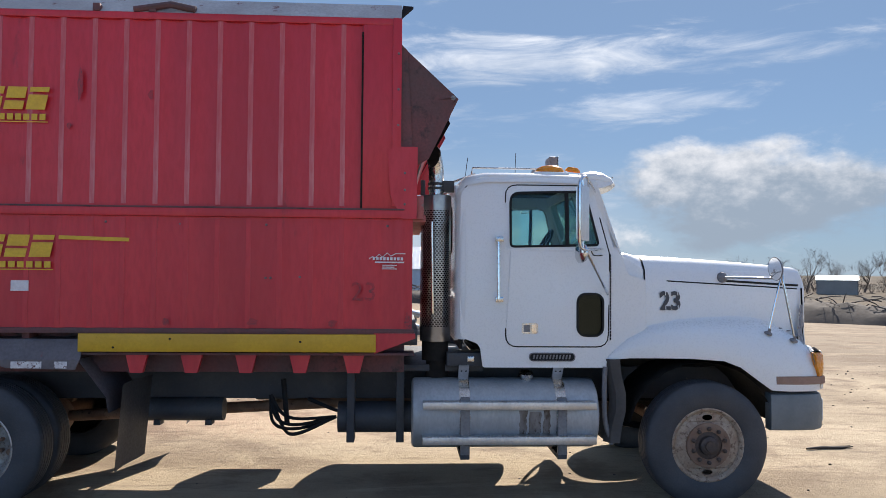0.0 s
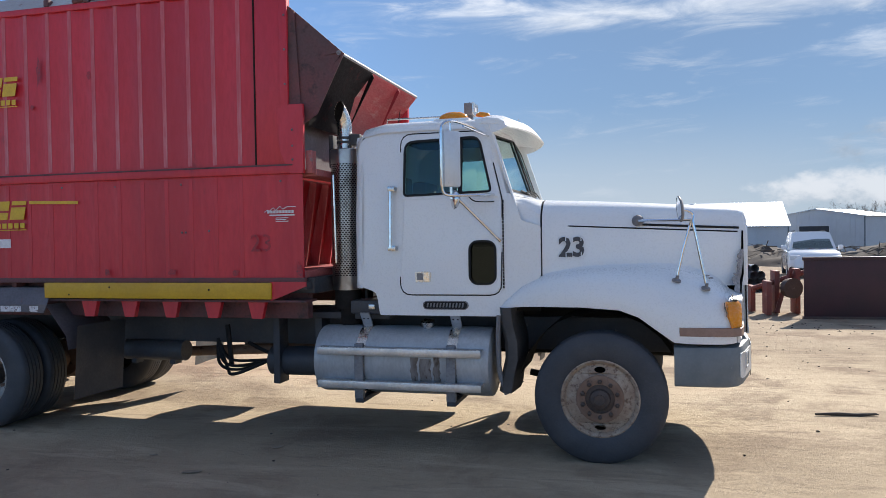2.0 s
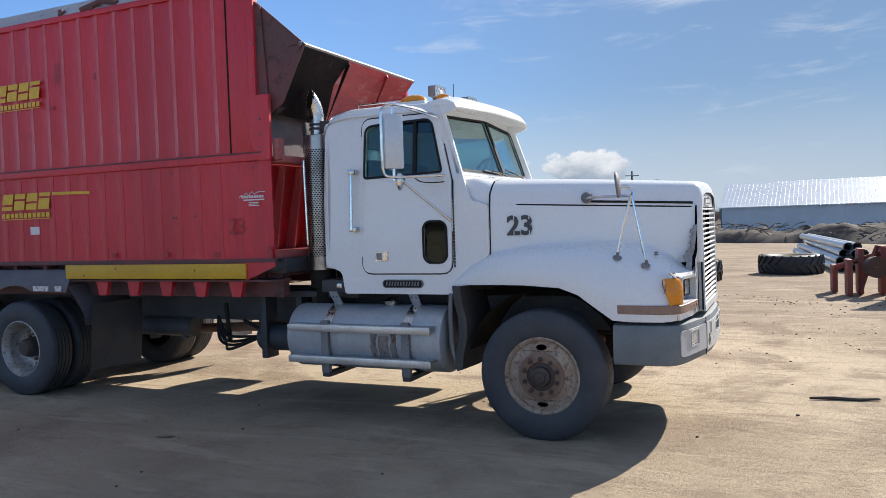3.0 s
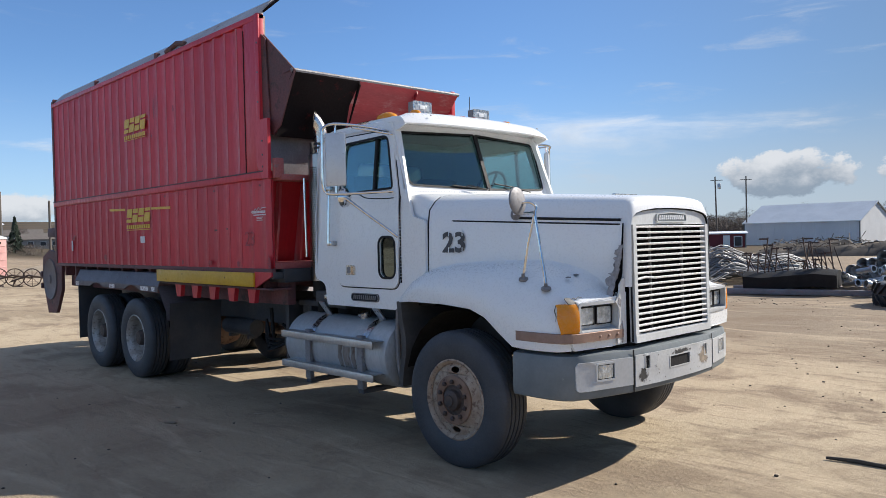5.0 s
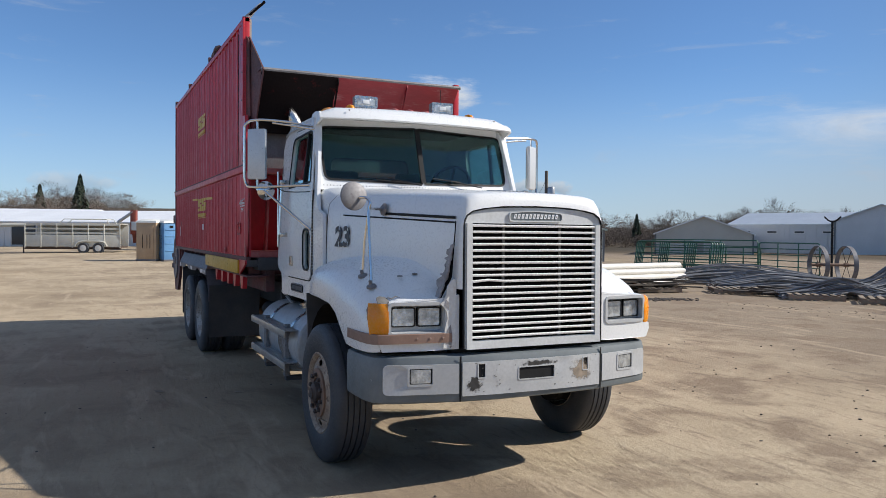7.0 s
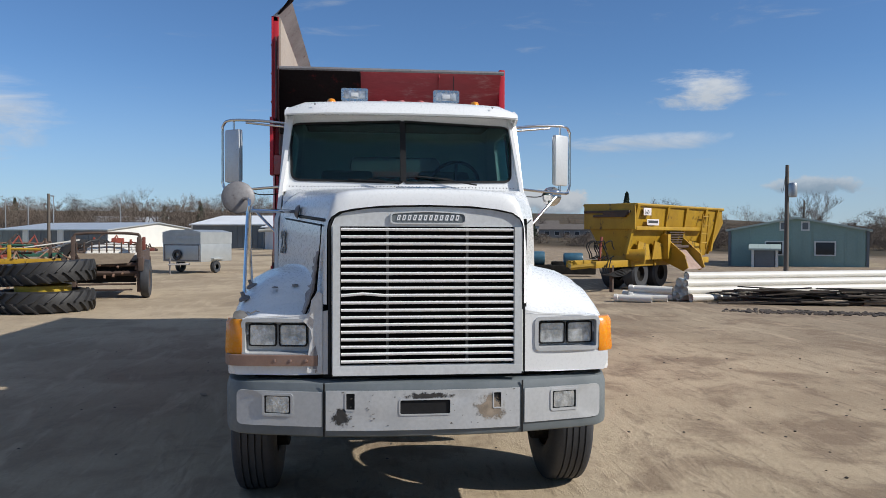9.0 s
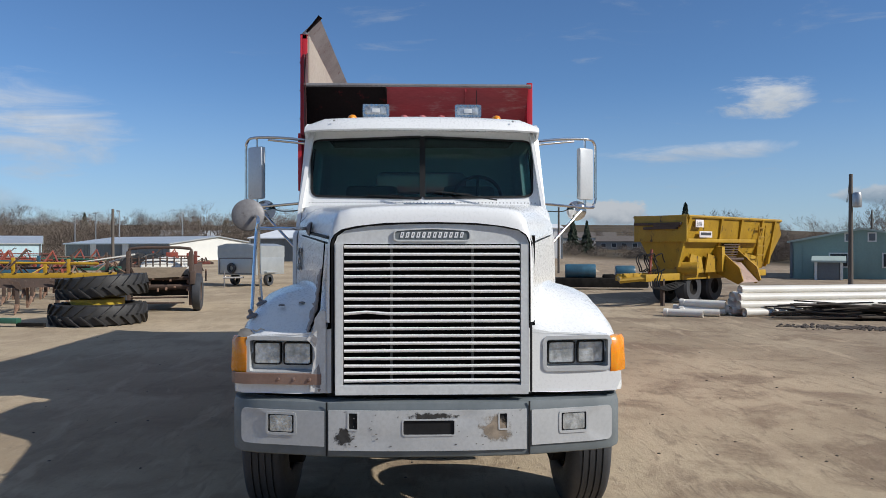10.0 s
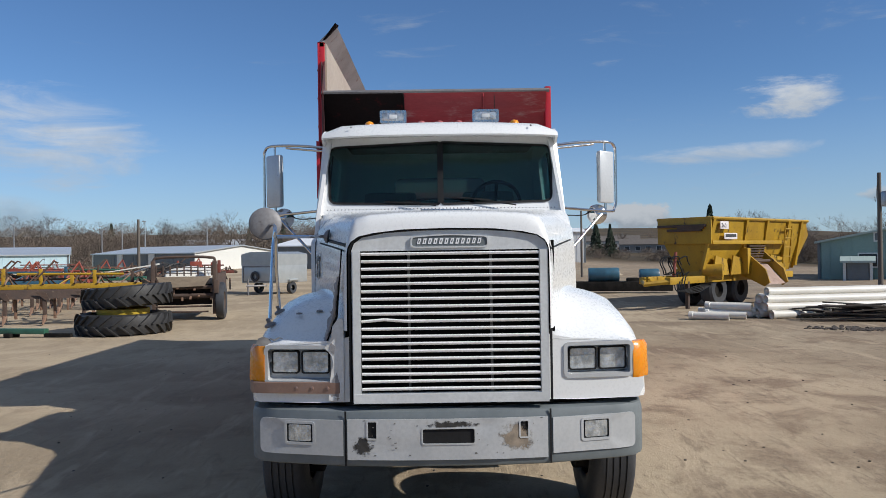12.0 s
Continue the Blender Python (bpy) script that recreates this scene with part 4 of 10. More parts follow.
            for pts in (((3.86, 1.045, 1.345), (3.875, 1.02, 1.335), (3.87, 0.99, 1.35), (3.885, 0.965, 1.345)), ((3.80, 1.150, 1.30), (3.80, 1.166, 1.26), (3.815, 1.166, 1.22), (3.81, 1.168, 1.19))):
                tube(cracks, [(x, YC - y - 0.002, z) for x, y, z in pts], [0.003, 0.005, 0.004, 0.002], 4)
            parts("crack", cracks, SOOT_GREY, wing)
        part("wheel_arch", loft(bmesh.new(), [[(2.84 + 0.66 * math.cos(a), YC + s * y, 0.56 + 0.66 * math.sin(a)) for y in (0.50, 1.13)] for a in (radians(12 + 15.6 * k) for k in range(11))], closed=False, caps=False), DEEP, wing)
        bolts = bmesh.new()
        for x, y in ((3.70, 0.78), (3.72, 0.90)):
            lathe(bolts, [(0.02, 0), (0.018, 0.008), (0, 0.012)], pose(x, YC + s * y, fender_rows(x)[0] + 0.0), 10)
        if s < 0:
            parts("plug", bolts, GREY_DUST, wing)
        else:
            bolts.free()
        # splash apron behind the wheel
        apron = bmesh.new()
        loft(apron, [[(x + 0.03 * math.sin(z * 9), YC + s * y, z) for x, y in ((2.02, 1.02), (2.06, 1.10), (2.14, 1.12), (2.17, 0.80), (2.15, 0.55))] for z in (0.52, 0.66, 0.80, 0.95, 1.10, 1.24)], closed=False, caps=False)
        bmesh.ops.solidify(apron, geom=apron.faces, thickness=0.012)
        part("splash_apron", apron, APRON, wing, "black torn rubber splash apron")
        lip = bmesh.new()
        tube(lip, curve_points([(2.0, YC + s * 1.055, 1.17), (1.99, YC + s * 1.06, 0.95), (2.0, YC + s * 1.06, 0.7), (2.06, YC + s * 1.06, 0.5)], 5), 0.022, 8)
        part("apron_lip", lip, GREY_DUST, wing)
        strap = bmesh.new()
        tube(strap, [(2.07, YC + s * 1.05, 1.28), (2.34, YC + s * 1.0, 1.47)], 0.018, 6)
        part("rubber_bump", strap, BLACK, wing)
    # bare strip screwed over the broken lower edge of the near wing
    path = [(3.46, 1.185), (3.70, 1.180), (3.80, 1.170), (3.87, 1.150), (3.918, 1.122), (3.935, 1.075), (3.948, 1.0), (3.962, 0.90), (3.980, 0.75), (3.994, 0.62)]
    bm = bmesh.new()
    loft(bm, [[(x + dx, YC - y - (0.004 + dx), z) for dx, z in ((0.0, 1.035 + 0.012 * (i > 3)), (0.006, 1.04), (0.006, 1.10), (0.0, 1.105))] for i, (x, y) in enumerate(path)], closed=True)
    strip = part("repair_strip", bm, RUST_PLATE, hood, "rusty bare metal repair strip")
    for x, y in ((3.955, 0.87), (3.968, 0.78), (3.980, 0.69)):
        b = bmesh.new()
        lathe(b, [(0.011, 0), (0.010, 0.010), (0.0, 0.012)], pose(x + 0.01, YC - y - 0.004, 1.07, 0, 75, -15), 8)
        part("bolt", b, RUST_PLATE, strip)


def build_grille(hood):
    at = lambda u, v, w: Vector((4.03 + w - (v - 1.0) * 0.012, YC + 0.01 + u, v))
    crown = [(0.558, 1.850), (0.540, 1.893), (0.495, 1.925), (0.36, 1.950), (0.18, 1.961), (0, 1.964), (-0.18, 1.961), (-0.36, 1.950), (-0.495, 1.925), (-0.540, 1.893), (-0.558, 1.850)]
    surround = part("grille", plate(bmesh.new(), [(-0.555, 0.995), (0.555, 0.995)] + crown, [[(-0.508, 1.045), (0.508, 1.045), (0.508, 1.848), (-0.508, 1.848)]], -0.03, 0.0, at), GRILLE_GREY, truck,
                    "tall louvred grille in a pale grey frame")
    edge = bmesh.new()
    tube(edge, [at(*p, 0.0) for p in [(-0.568, 1.0)] + [(u * 1.02, v + 0.006) for u, v in crown[::-1]] + [(0.568, 1.0)]], 0.007, 6)
    part("edge_seal", edge, BLACK, surround)
    for s in (-1, 1):
        part("side_bar", plate(bmesh.new(), [(s * 0.508, 1.04), (s * 0.55, 1.04), (s * 0.55, 1.848), (s * 0.508, 1.848)][::s], [], 0.0, 0.016, at), GRILLE_GREY, surround)
    bottom = bmesh.new()
    plate(bottom, [(-0.55, 0.99), (0.55, 0.99), (0.55, 1.042), (-0.55, 1.042)], [], 0.0, 0.02, at)
    part("bottom_bar", bottom, GRILLE_GREY, surround)
    rng = random.Random(2)
    for k in range(19):
        z = 1.067 + k * 0.0424
        sag = rng.uniform(-0.002, 0.002)
        bm = bmesh.new()
        rows = []
        for j in range(9):
            u = -0.503 + 1.006 * j / 8
            d = sag * math.sin(math.pi * j / 8) + (0.010 if (k == 9 and j == 1) else 0.0)
            rows.append([at(u, z + d + e, w) for e, w in ((-0.008, 0.004), (-0.003, 0.013), (0.004, 0.015), (0.009, 0.008), (0.009, -0.004), (-0.004, -0.006))])
        loft(bm, rows)
        part("louvre", bm, LOUVRE, surround)
    for u in (-0.235, 0.235):
        part("stay", plate(bmesh.new(), [(u - 0.007, 1.045), (u + 0.007, 1.045), (u + 0.007, 1.846), (u - 0.007, 1.846)], [], -0.055, -0.04, at), SOOT_GREY, surround)
    # radiator blackened for shade; side sheets added to keep sunlight out
    part("radiator", B(3.86, 3.90, YC - 0.60, YC + 0.62, 0.95, 1.90), CAVITY_SHADE, surround, "radiator core, blackened for the shade behind the grille")
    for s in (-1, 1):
        part("side_shroud", B(3.88, 3.995, YC + 0.01 + s * 0.522 - 0.008, YC + 0.01 + s * 0.522 + 0.008, 1.0, 1.86), CAVITY_SHADE, surround)
    oval = lambda d: round_poly([(-0.215 - d, 1.876 - d * 0.5), (-0.195 - d, 1.868 - d), (0.195 + d, 1.868 - d), (0.215 + d, 1.876 - d * 0.5), (0.215 + d, 1.923 + d), (0.10, 1.931 + d), (0.0, 1.935 + d), (-0.10, 1.931 + d), (-0.215 - d, 1.923 + d)], 0.03)
    badge = part("badge", plate(bmesh.new(), oval(0.0), [], 0.001, 0.008, at), BUMPER_GREY, surround, "dark rounded badge with bright raised strokes")
    part("badge_rim", plate(bmesh.new(), oval(0.006), [oval(-0.002)], 0.001, 0.014, at), GRILLE_GREY, badge)
    bars = bmesh.new()
    for k in range(12):
        u = -0.185 + k * 0.031
        plate(bars, [(u, 1.884), (u + 0.018, 1.884), (u + 0.026, 1.916), (u + 0.008, 1.916)], [(lambda c: [(u + 0.008, 1.892), (u + 0.014, 1.892), (u + 0.018, 1.908), (u + 0.012, 1.908)])(0)], 0.008, 0.012, at)
    part("badge_strokes", bars, LOUVRE, badge)


def build_bumper():
    half = [(3.42, 1.168), (3.60, 1.173), (3.74, 1.168), (3.84, 1.145), (3.91, 1.09), (3.955, 0.98), (4.02, 0.70), (4.05, 0.570), (4.076, 0.30), (4.080, 0.12), (4.080, 0.0)]
    path = [(x, -y) for x, y in half] + [(x, y) for x, y in half[-2::-1]]

    def along(i):
        a, b = Vector(path[max(i - 1, 0)]), Vector(path[min(i + 1, len(path) - 1)])
        t = (b - a).normalized()
        return Vector((t.y, -t.x))

    def sweep(bm, section, lo=0, hi=None):
        hi = len(path) if hi is None else hi
        loft(bm, [[(path[i][0] + along(i).x * d, YC - 0.012 + path[i][1] + along(i).y * d, z) for d, z in section] for i in range(lo, hi)])
        return bm

    bm = sweep(bmesh.new(), [(0.0, 0.67), (0.0, 0.905), (-0.012, 0.945), (-0.05, 0.955), (-0.12, 0.955), (-0.12, 0.64), (-0.03, 0.635), (-0.008, 0.645)])
    bumper = part("bumper", bm, BUMPER_GREY, truck, "wide scuffed silver and grey steel bumper", angle=30)
    n = len(path)

    def front(u, v, w):
        """A place on the bumper's face at u across."""
        xs, ys = [p[0] for p in path[2:n - 2]], [p[1] for p in path[2:n - 2]]
        x = float(np.interp(u, ys, xs))
        return Vector((x + 0.001 + w, YC - 0.012 + u, v))

    def stretch(lo, hi, v0, v1, holes):
        """A bowed plate in small cells, its square holes left out."""
        edges = [[min(p[i] for p in h) for h in holes] + [max(p[i] for p in h) for h in holes] for i in (0, 1)]
        us = sorted(set([round(float(u), 4) for u in np.linspace(lo, hi, 29)] + [round(e, 4) for e in edges[0]]))
        vs = sorted(set([round(float(v), 4) for v in np.linspace(v0, v1, 7)] + [round(e, 4) for e in edges[1]]))
        bm, grid = bmesh.new(), {}
        dent = lambda u, v: -0.006 * math.exp(-((u + 0.30) / 0.09) ** 2 - ((v - 0.74) / 0.05) ** 2) - 0.005 * math.exp(-((u - 0.20) / 0.07) ** 2 - ((v - 0.87) / 0.04) ** 2)
        for i, u in enumerate(us):
            for j, v in enumerate(vs):
                grid[i, j] = bm.verts.new(front(u, v, 0.009 + dent(u, v)))
        for i in range(len(us) - 1):
            for j in range(len(vs) - 1):
                cu, cv = (us[i] + us[i + 1]) / 2, (vs[j] + vs[j + 1]) / 2
                if not any(min(p[0] for p in h) < cu < max(p[0] for p in h) and min(p[1] for p in h) < cv < max(p[1] for p in h) for h in holes):
                    bm.faces.new((grid[i, j], grid[i + 1, j], grid[i + 1, j + 1], grid[i, j + 1]))
        bmesh.ops.delete(bm, geom=[v for v in bm.verts if not v.link_faces], context="VERTS")
        bmesh.ops.solidify(bm, geom=bm.faces, thickness=0.007)
        return bm

    slot, eyes = rounded(-0.142, 0.146, 0.771, 0.852, 0.010), [rounded(-0.450, -0.402, 0.80, 0.892, 0.004), rounded(0.404, 0.447, 0.80, 0.886, 0.004)]
    mid = part("centre_plate", stretch(-0.566, 0.560, 0.680, 0.908, [slot] + eyes), BUMPER_METAL, bumper, "dented silver centre plate")
    # a flat black plate stands for the shade inside each slot
    for h in [slot] + eyes:
        part("recess", plate(bmesh.new(), grow(h, 0.004), [], 0.0006, 0.003, front), BLACK, mid)
        part("recess_lip", ring_plate(bmesh.new(), grow(h, 0.008), h, 0.004, 0.0125, front), BUMPER_METAL, mid)
    for u0, u1, v0, v1, mat, label in ((0.26, 0.50, 0.69, 0.91, RUB_BEIGE, "rubbed beige patch"), (-0.56, -0.40, 0.675, 0.84, SCRAPE, "dark scraped mark"), (-0.22, 0.24, 0.84, 0.91, SCRAPE, "dark scraped mark")):
        film_ = bmesh.new()
        us = np.linspace(u0, u1, 9)
        loft(film_, [[front(u, v0, 0.0098), front(u, v1, 0.0098)] for u in us if not 0.40 < u < 0.45 or mat is SCRAPE], closed=False, caps=False)
        part("rub", film_, mat, mid, label)
    nicks = bmesh.new()
    rng = random.Random(11)
    for k in range(34):
        u, v, l = rng.uniform(-0.52, 0.52), rng.uniform(0.69, 0.90), rng.uniform(0.003, 0.014)
        if -0.20 < u < 0.16 and v > 0.74:
            continue
        plate(nicks, [(u, v), (u + l, v + 0.002), (u + l, v + 0.006), (u, v + 0.005)], [], 0.0094, 0.0106, front)
    part("nicks", nicks, SOOT_GREY, mid)["kind"] = "stuff"
    for s in (-1, 1):
        lo, hi = sorted((s * 0.590, s * 1.085))
        fog = rounded(*sorted((s * 0.762, s * 0.926)), 0.764, 0.880, 0.012)
        outer_ = round_poly([(lo, 0.70), (hi, 0.70), (hi, 0.90), (lo, 0.90)], [0.004, 0.035, 0.035, 0.004] if s > 0 else [0.035, 0.004, 0.004, 0.035])
        end = part("end_plate", ring_plate(bmesh.new(), outer_, fog, 0.001, 0.009, front), BUMPER_METAL, bumper, "silver bumper end panel")
        part("fog_housing", ring_plate(bmesh.new(), grow(fog, 0.008), grow(fog, -0.006), 0.0, 0.014, front), BUMPER_METAL, end)
        # shallow black plate in place of the shaded recess round the lamp
        part("fog_backing", plate(bmesh.new(), fog, [], 0.0006, 0.003, front), BLACK, end)
        c = s * 0.844
        part("fog_lamp", plate(bmesh.new(), rounded(c - 0.066, c + 0.066, 0.776, 0.868, 0.01), [], 0.003, 0.008, front), LAMP_LENS, end, "rectangular fog lamp")
        seam = bmesh.new()
        plate(seam, [(s * 0.572, 0.645), (s * 0.582, 0.645), (s * 0.582, 0.95), (s * 0.572, 0.95)][::s], [], 0.0, 0.004, front)
        part("joint", seam, BLACK, bumper)
    # dark strip that stands for the shaded gap above the bumper
    part("valance", B(3.74, 3.94, YC - 0.6, YC + 0.6, 0.955, 0.99, 0.01), DEEP, bumper)


def tyre_mesh(lugs=False):
    bm = bmesh.new()
    prof = [(0.285, -0.105), (0.30, -0.125), (0.345, -0.142), (0.41, -0.148), (0.465, -0.143), (0.50, -0.132), (0.522, -0.118), (0.532, -0.10)]
    ribs = []
    for k, h in enumerate((-0.066, -0.022, 0.022, 0.066)):
        ribs += [(0.5345, h - 0.006), (0.520, h - 0.004), (0.520, h + 0.004), (0.5345, h + 0.006)]
    prof = prof + ribs + [(r, -h) for r, h in prof[::-1]]
    return lathe(bm, prof, Matrix.Identity(4), 56)


def build_wheels():
    tyre_data = None
    spots = [("front", 2.845, s, 1.088) for s in (-1, 1)] + [("rear", x, s, 1.165) for x in (-3.20, -4.53) for s in (-1, 1)]
    for kind, x, s, y in spots:
        m = pose(x, YC + s * y, 0.525) @ pose(0, 0, 0, -90 * s, 0, 0)
        wheel = new("wheel")
        wheel.parent, wheel.matrix_basis = truck, m
        wheel["label"] = "front wheel with pale rusty steel disc" if kind == "front" else "rear dual wheel with dull dished rim"
        if tyre_data is None:
            ob = part("tyre", tyre_mesh(), TYRE, wheel, "worn black truck tyre")
            tyre_data = ob.data
        else:
            ob = new("tyre", tyre_data)
            ob.parent = wheel
        if kind == "front":
            rim = bmesh.new()
            lathe(rim, [(0.285, -0.12), (0.305, -0.10), (0.27, -0.02), (0.268, 0.075), (0.285, 0.10), (0.312, 0.124), (0.316, 0.132), (0.306, 0.137), (0.29, 0.128), (0.278, 0.108)], Matrix.Identity(4), 40)
            rim = part("rim", rim, RIM_RUST, wheel, "pale rusty steel rim")
            cone = lambda u, v, w: Vector((u, v, 0.105 + 0.30 * max(0.0, 0.275 - math.hypot(u, v)) + w))
            circle = lambda r, n, cx=0, cy=0, ey=1.0: [(cx + r * math.cos(2 * math.pi * k / n), cy + r * ey * math.sin(2 * math.pi * k / n)) for k in range(n)]
            disc = bmesh.new()
            holes = [circle(0.046, 14, 0.0, 0.232 * q, 0.52) for q in (1, -1)]
            plate(disc, circle(0.279, 40), holes + [circle(0.19, 32)], -0.008, 0.0, cone)
            part("disc", disc, RIM_RUST, rim)
            ring = bmesh.new()
            lathe(ring, [(0.192, 0.118), (0.190, 0.145), (0.175, 0.152), (0.150, 0.150), (0.118, 0.146), (0.115, 0.12)], Matrix.Identity(4), 36)
            part("hub_flange", ring, RUST, rim)
            hub = bmesh.new()
            lathe(hub, [(0.125, 0.11), (0.118, 0.135), (0.085, 0.14), (0.078, 0.175), (0.060, 0.185), (0.045, 0.187), (0.042, 0.197), (0.0, 0.198)], Matrix.Identity(4), 24)
            part("hub", hub, RIM_DARK, wheel, "greasy dark hub")
            nuts = bmesh.new()
            for k in range(10):
                a = 2 * math.pi * (k + 0.5) / 10
                lathe(nuts, [(0.018, 0.14), (0.018, 0.168), (0.010, 0.174), (0.0, 0.175)], pose(0.143 * math.cos(a), 0.143 * math.sin(a), 0), 6)
            parts("lug_nut", nuts, RIM_DARK, wheel)
            part("drum", lathe(bmesh.new(), [(0.0, -0.06), (0.24, -0.06), (0.24, -0.2), (0.0, -0.2)], Matrix.Identity(4), 24), DEEP, wheel)
        else:
            rim = bmesh.new()
            lathe(rim, [(0.285, -0.12), (0.305, -0.13), (0.27, -0.05), (0.262, 0.06), (0.285, 0.10), (0.312, 0.124), (0.316, 0.132), (0.306, 0.136), (0.285, 0.11), (0.262, 0.03), (0.25, -0.02), (0.225, -0.055), (0.20, -0.07), (0.16, -0.075), (0.10, -0.075)], Matrix.Identity(4), 40)
            rim = part("rim", rim, RIM_ALLOY, wheel, "dished dull alloy rim")
            hub = bmesh.new()
            lathe(hub, [(0.115, -0.075), (0.11, 0.02), (0.098, 0.075), (0.08, 0.095), (0.0, 0.10)], Matrix.Identity(4), 24)
            part("hub", hub, RIM_DARK, wheel, "dark axle hub")
            nuts = bmesh.new()
            for k in range(10):
                a = 2 * math.pi * (k + 0.5) / 10
                lathe(nuts, [(0.017, -0.075), (0.017, -0.035), (0.0, -0.03)], pose(0.145 * math.cos(a), 0.145 * math.sin(a), 0), 6)
                if k % 2:
                    lathe(nuts, [(0.028, -0.064), (0.026, -0.062), (0.0, -0.0615)], pose(0.206 * math.cos(a), 0.206 * math.sin(a), 0), 12)
            parts("lug_nut", nuts, RUST, wheel)
            inner = new("inner_tyre", tyre_data)
            inner.parent, inner.location = wheel, (0, 0, -0.33)
            part("inner_rim", lathe(bmesh.new(), [(0.285, -0.45), (0.30, -0.44), (0.27, -0.35), (0.25, -0.22), (0.0, -0.22)], Matrix.Identity(4), 28), DEEP, wheel)


def build_chassis():
    ch = bmesh.new()
    for s in (-1, 1):
        block(ch, -6.2, 3.9, YC + s * 0.43 - 0.04, YC + s * 0.43 + 0.04, 0.80, 1.10, 0.008)
    for x in (-5.8, -4.0, -2.6, -1.0, 0.6, 2.0, 3.7):
        block(ch, x - 0.05, x + 0.05, YC - 0.42, YC + 0.42, 0.84, 1.06, 0.006)
    chassis = part("chassis", ch, FRAME_BLACK, truck, "dusty black chassis rails")
    ax = bmesh.new()
    tube(ax, [(2.845, YC - 0.9, 0.50), (2.845, YC + 0.9, 0.50)], 0.06, 10)
    for x in (-3.20, -4.53):
        tube(ax, [(x, YC - 0.95, 0.525), (x, YC + 0.95, 0.525)], 0.10, 12)
        lathe(ax, [(0.0, -0.2), (0.20, -0.16), (0.24, 0.0), (0.20, 0.16), (0.0, 0.2)], pose(x, YC, 0.53, 90, 0, 0), 16)
    tube(ax, [(-3.1, YC, 0.55), (0.9, YC, 0.75)], 0.055, 10)
    for x in (-3.9,):
        for s in (-1, 1):
            tube(ax, [(x - 0.75, YC + s * 0.5, 0.62), (x, YC + s * 0.5, 0.80), (x + 0.75, YC + s * 0.5, 0.62)], 0.06, 8)
    parts("axle", ax, RUST, chassis, "rusty axles and drive shaft")
    eng = B(1.6, 3.75, YC - 0.40, YC + 0.40, 0.75, 1.75, 0.06)
    part("engine", eng, DEEP, chassis)
    part("steer_link", T([(2.2, YC - 0.62, 0.62), (2.75, YC - 0.66, 0.52)], 0.03, 8), DEEP, chassis)
    # deck between box and cab, air tanks, hoses
    deck = bmesh.new()
    block(deck, 0.10, 0.95, YC - 0.85, YC + 0.85, 1.10, 1.16, 0.01)
    block(deck, 0.62, 0.98, YC - 0.98, YC - 0.70, 1.16, 1.28, 0.02)
    part("deck", deck, FRAME_BLACK, chassis)
    part("step_lamp", B(0.80, 0.86, YC - 1.0, YC - 0.93, 1.20, 1.25, 0.01), STAINLESS, chassis)
    part("air_tank", T([(-2.10, YC - 0.50, 0.71), (-1.39, YC - 0.50, 0.71)], 0.105, 18), FRAME_BLACK, chassis, "black air tank")
    feet = bmesh.new()
    for x in (-1.98, -1.52):
        block(feet, x - 0.03, x + 0.03, YC - 0.56, YC - 0.44, 0.57, 0.615, 0.004)
    parts("tank_foot", feet, FRAME_BLACK, chassis)
    part("filter", T([(-0.34, YC - 0.62, 0.66), (0.36, YC - 0.62, 0.66)], 0.14, 18), FRAME_BLACK, chassis, "black cylinder in hoops")
    hoops = bmesh.new()
    for x in (-0.22, 0.22):
        block(hoops, x - 0.035, x + 0.035, YC - 0.79, YC - 0.60, 0.46, 1.12, 0.008)
    parts("hoop", hoops, FRAME_BLACK, chassis)
    hoses = bmesh.new()
    for k, (z, d) in enumerate(((0.56, 0.0), (0.60, 0.03), (0.66, 0.06), (0.53, 0.08))):
        tube(hoses, curve_points([(-0.95, YC - 0.62, 0.86), (-0.92 + d, YC - 0.64, z + 0.05), (-0.70, YC - 0.66 - d, z), (-0.36, YC - 0.62, 0.66)], 6), 0.016, 6)
    tube(hoses, curve_points([(-0.62, YC - 0.6, 0.82), (-0.42, YC - 0.62, 0.74), (-0.30, YC - 0.62, 0.70)], 4), 0.018, 6)
    tube(hoses, [(-0.84, YC - 0.62, 1.0), (-0.80, YC - 0.62, 0.60)], 0.025, 6)
    parts("hose", hoses, BLACK, chassis)
    box2 = bmesh.new()
    block(box2, -1.3, -0.6, YC + 0.5, YC + 0.95, 0.62, 1.0, 0.03)
    tube(box2, [(-0.2, YC + 0.72, 0.70), (1.5, YC + 0.72, 0.70)], 0.30, 20)
    parts("far_tank", box2, FRAME_BLACK, chassis)
    # fuel tank with straps and two tread steps
    bm = bmesh.new()
    prof = [(0.0, 0.0), (0.27, 0.0), (0.295, 0.012), (0.302, 0.03), (0.302, 1.58), (0.295, 1.598), (0.27, 1.61), (0.0, 1.61)]
    lathe(bm, prof, pose(0.32, YC - 0.86, 0.745, 0, 90, 0), 40)
    tank = part("fuel_tank", bm, TANK, truck, "weathered round aluminium fuel tank with tread steps", angle=30)
    cap = bmesh.new()
    lathe(cap, [(0.05, 0.0), (0.05, 0.035), (0.062, 0.04), (0.062, 0.07), (0.0, 0.075)], pose(1.33, YC - 0.90, 1.03, 14, 0, 0), 20)
    part("filler_cap", cap, STAINLESS, tank)
    for x0, x1, a0, a1, sd in ((1.235, 1.30, -32, 12, 1), (1.315, 1.42, -34, 10, 2), (1.44, 1.50, -30, 16, 3)):
        rng = random.Random(sd)
        patch = bmesh.new()
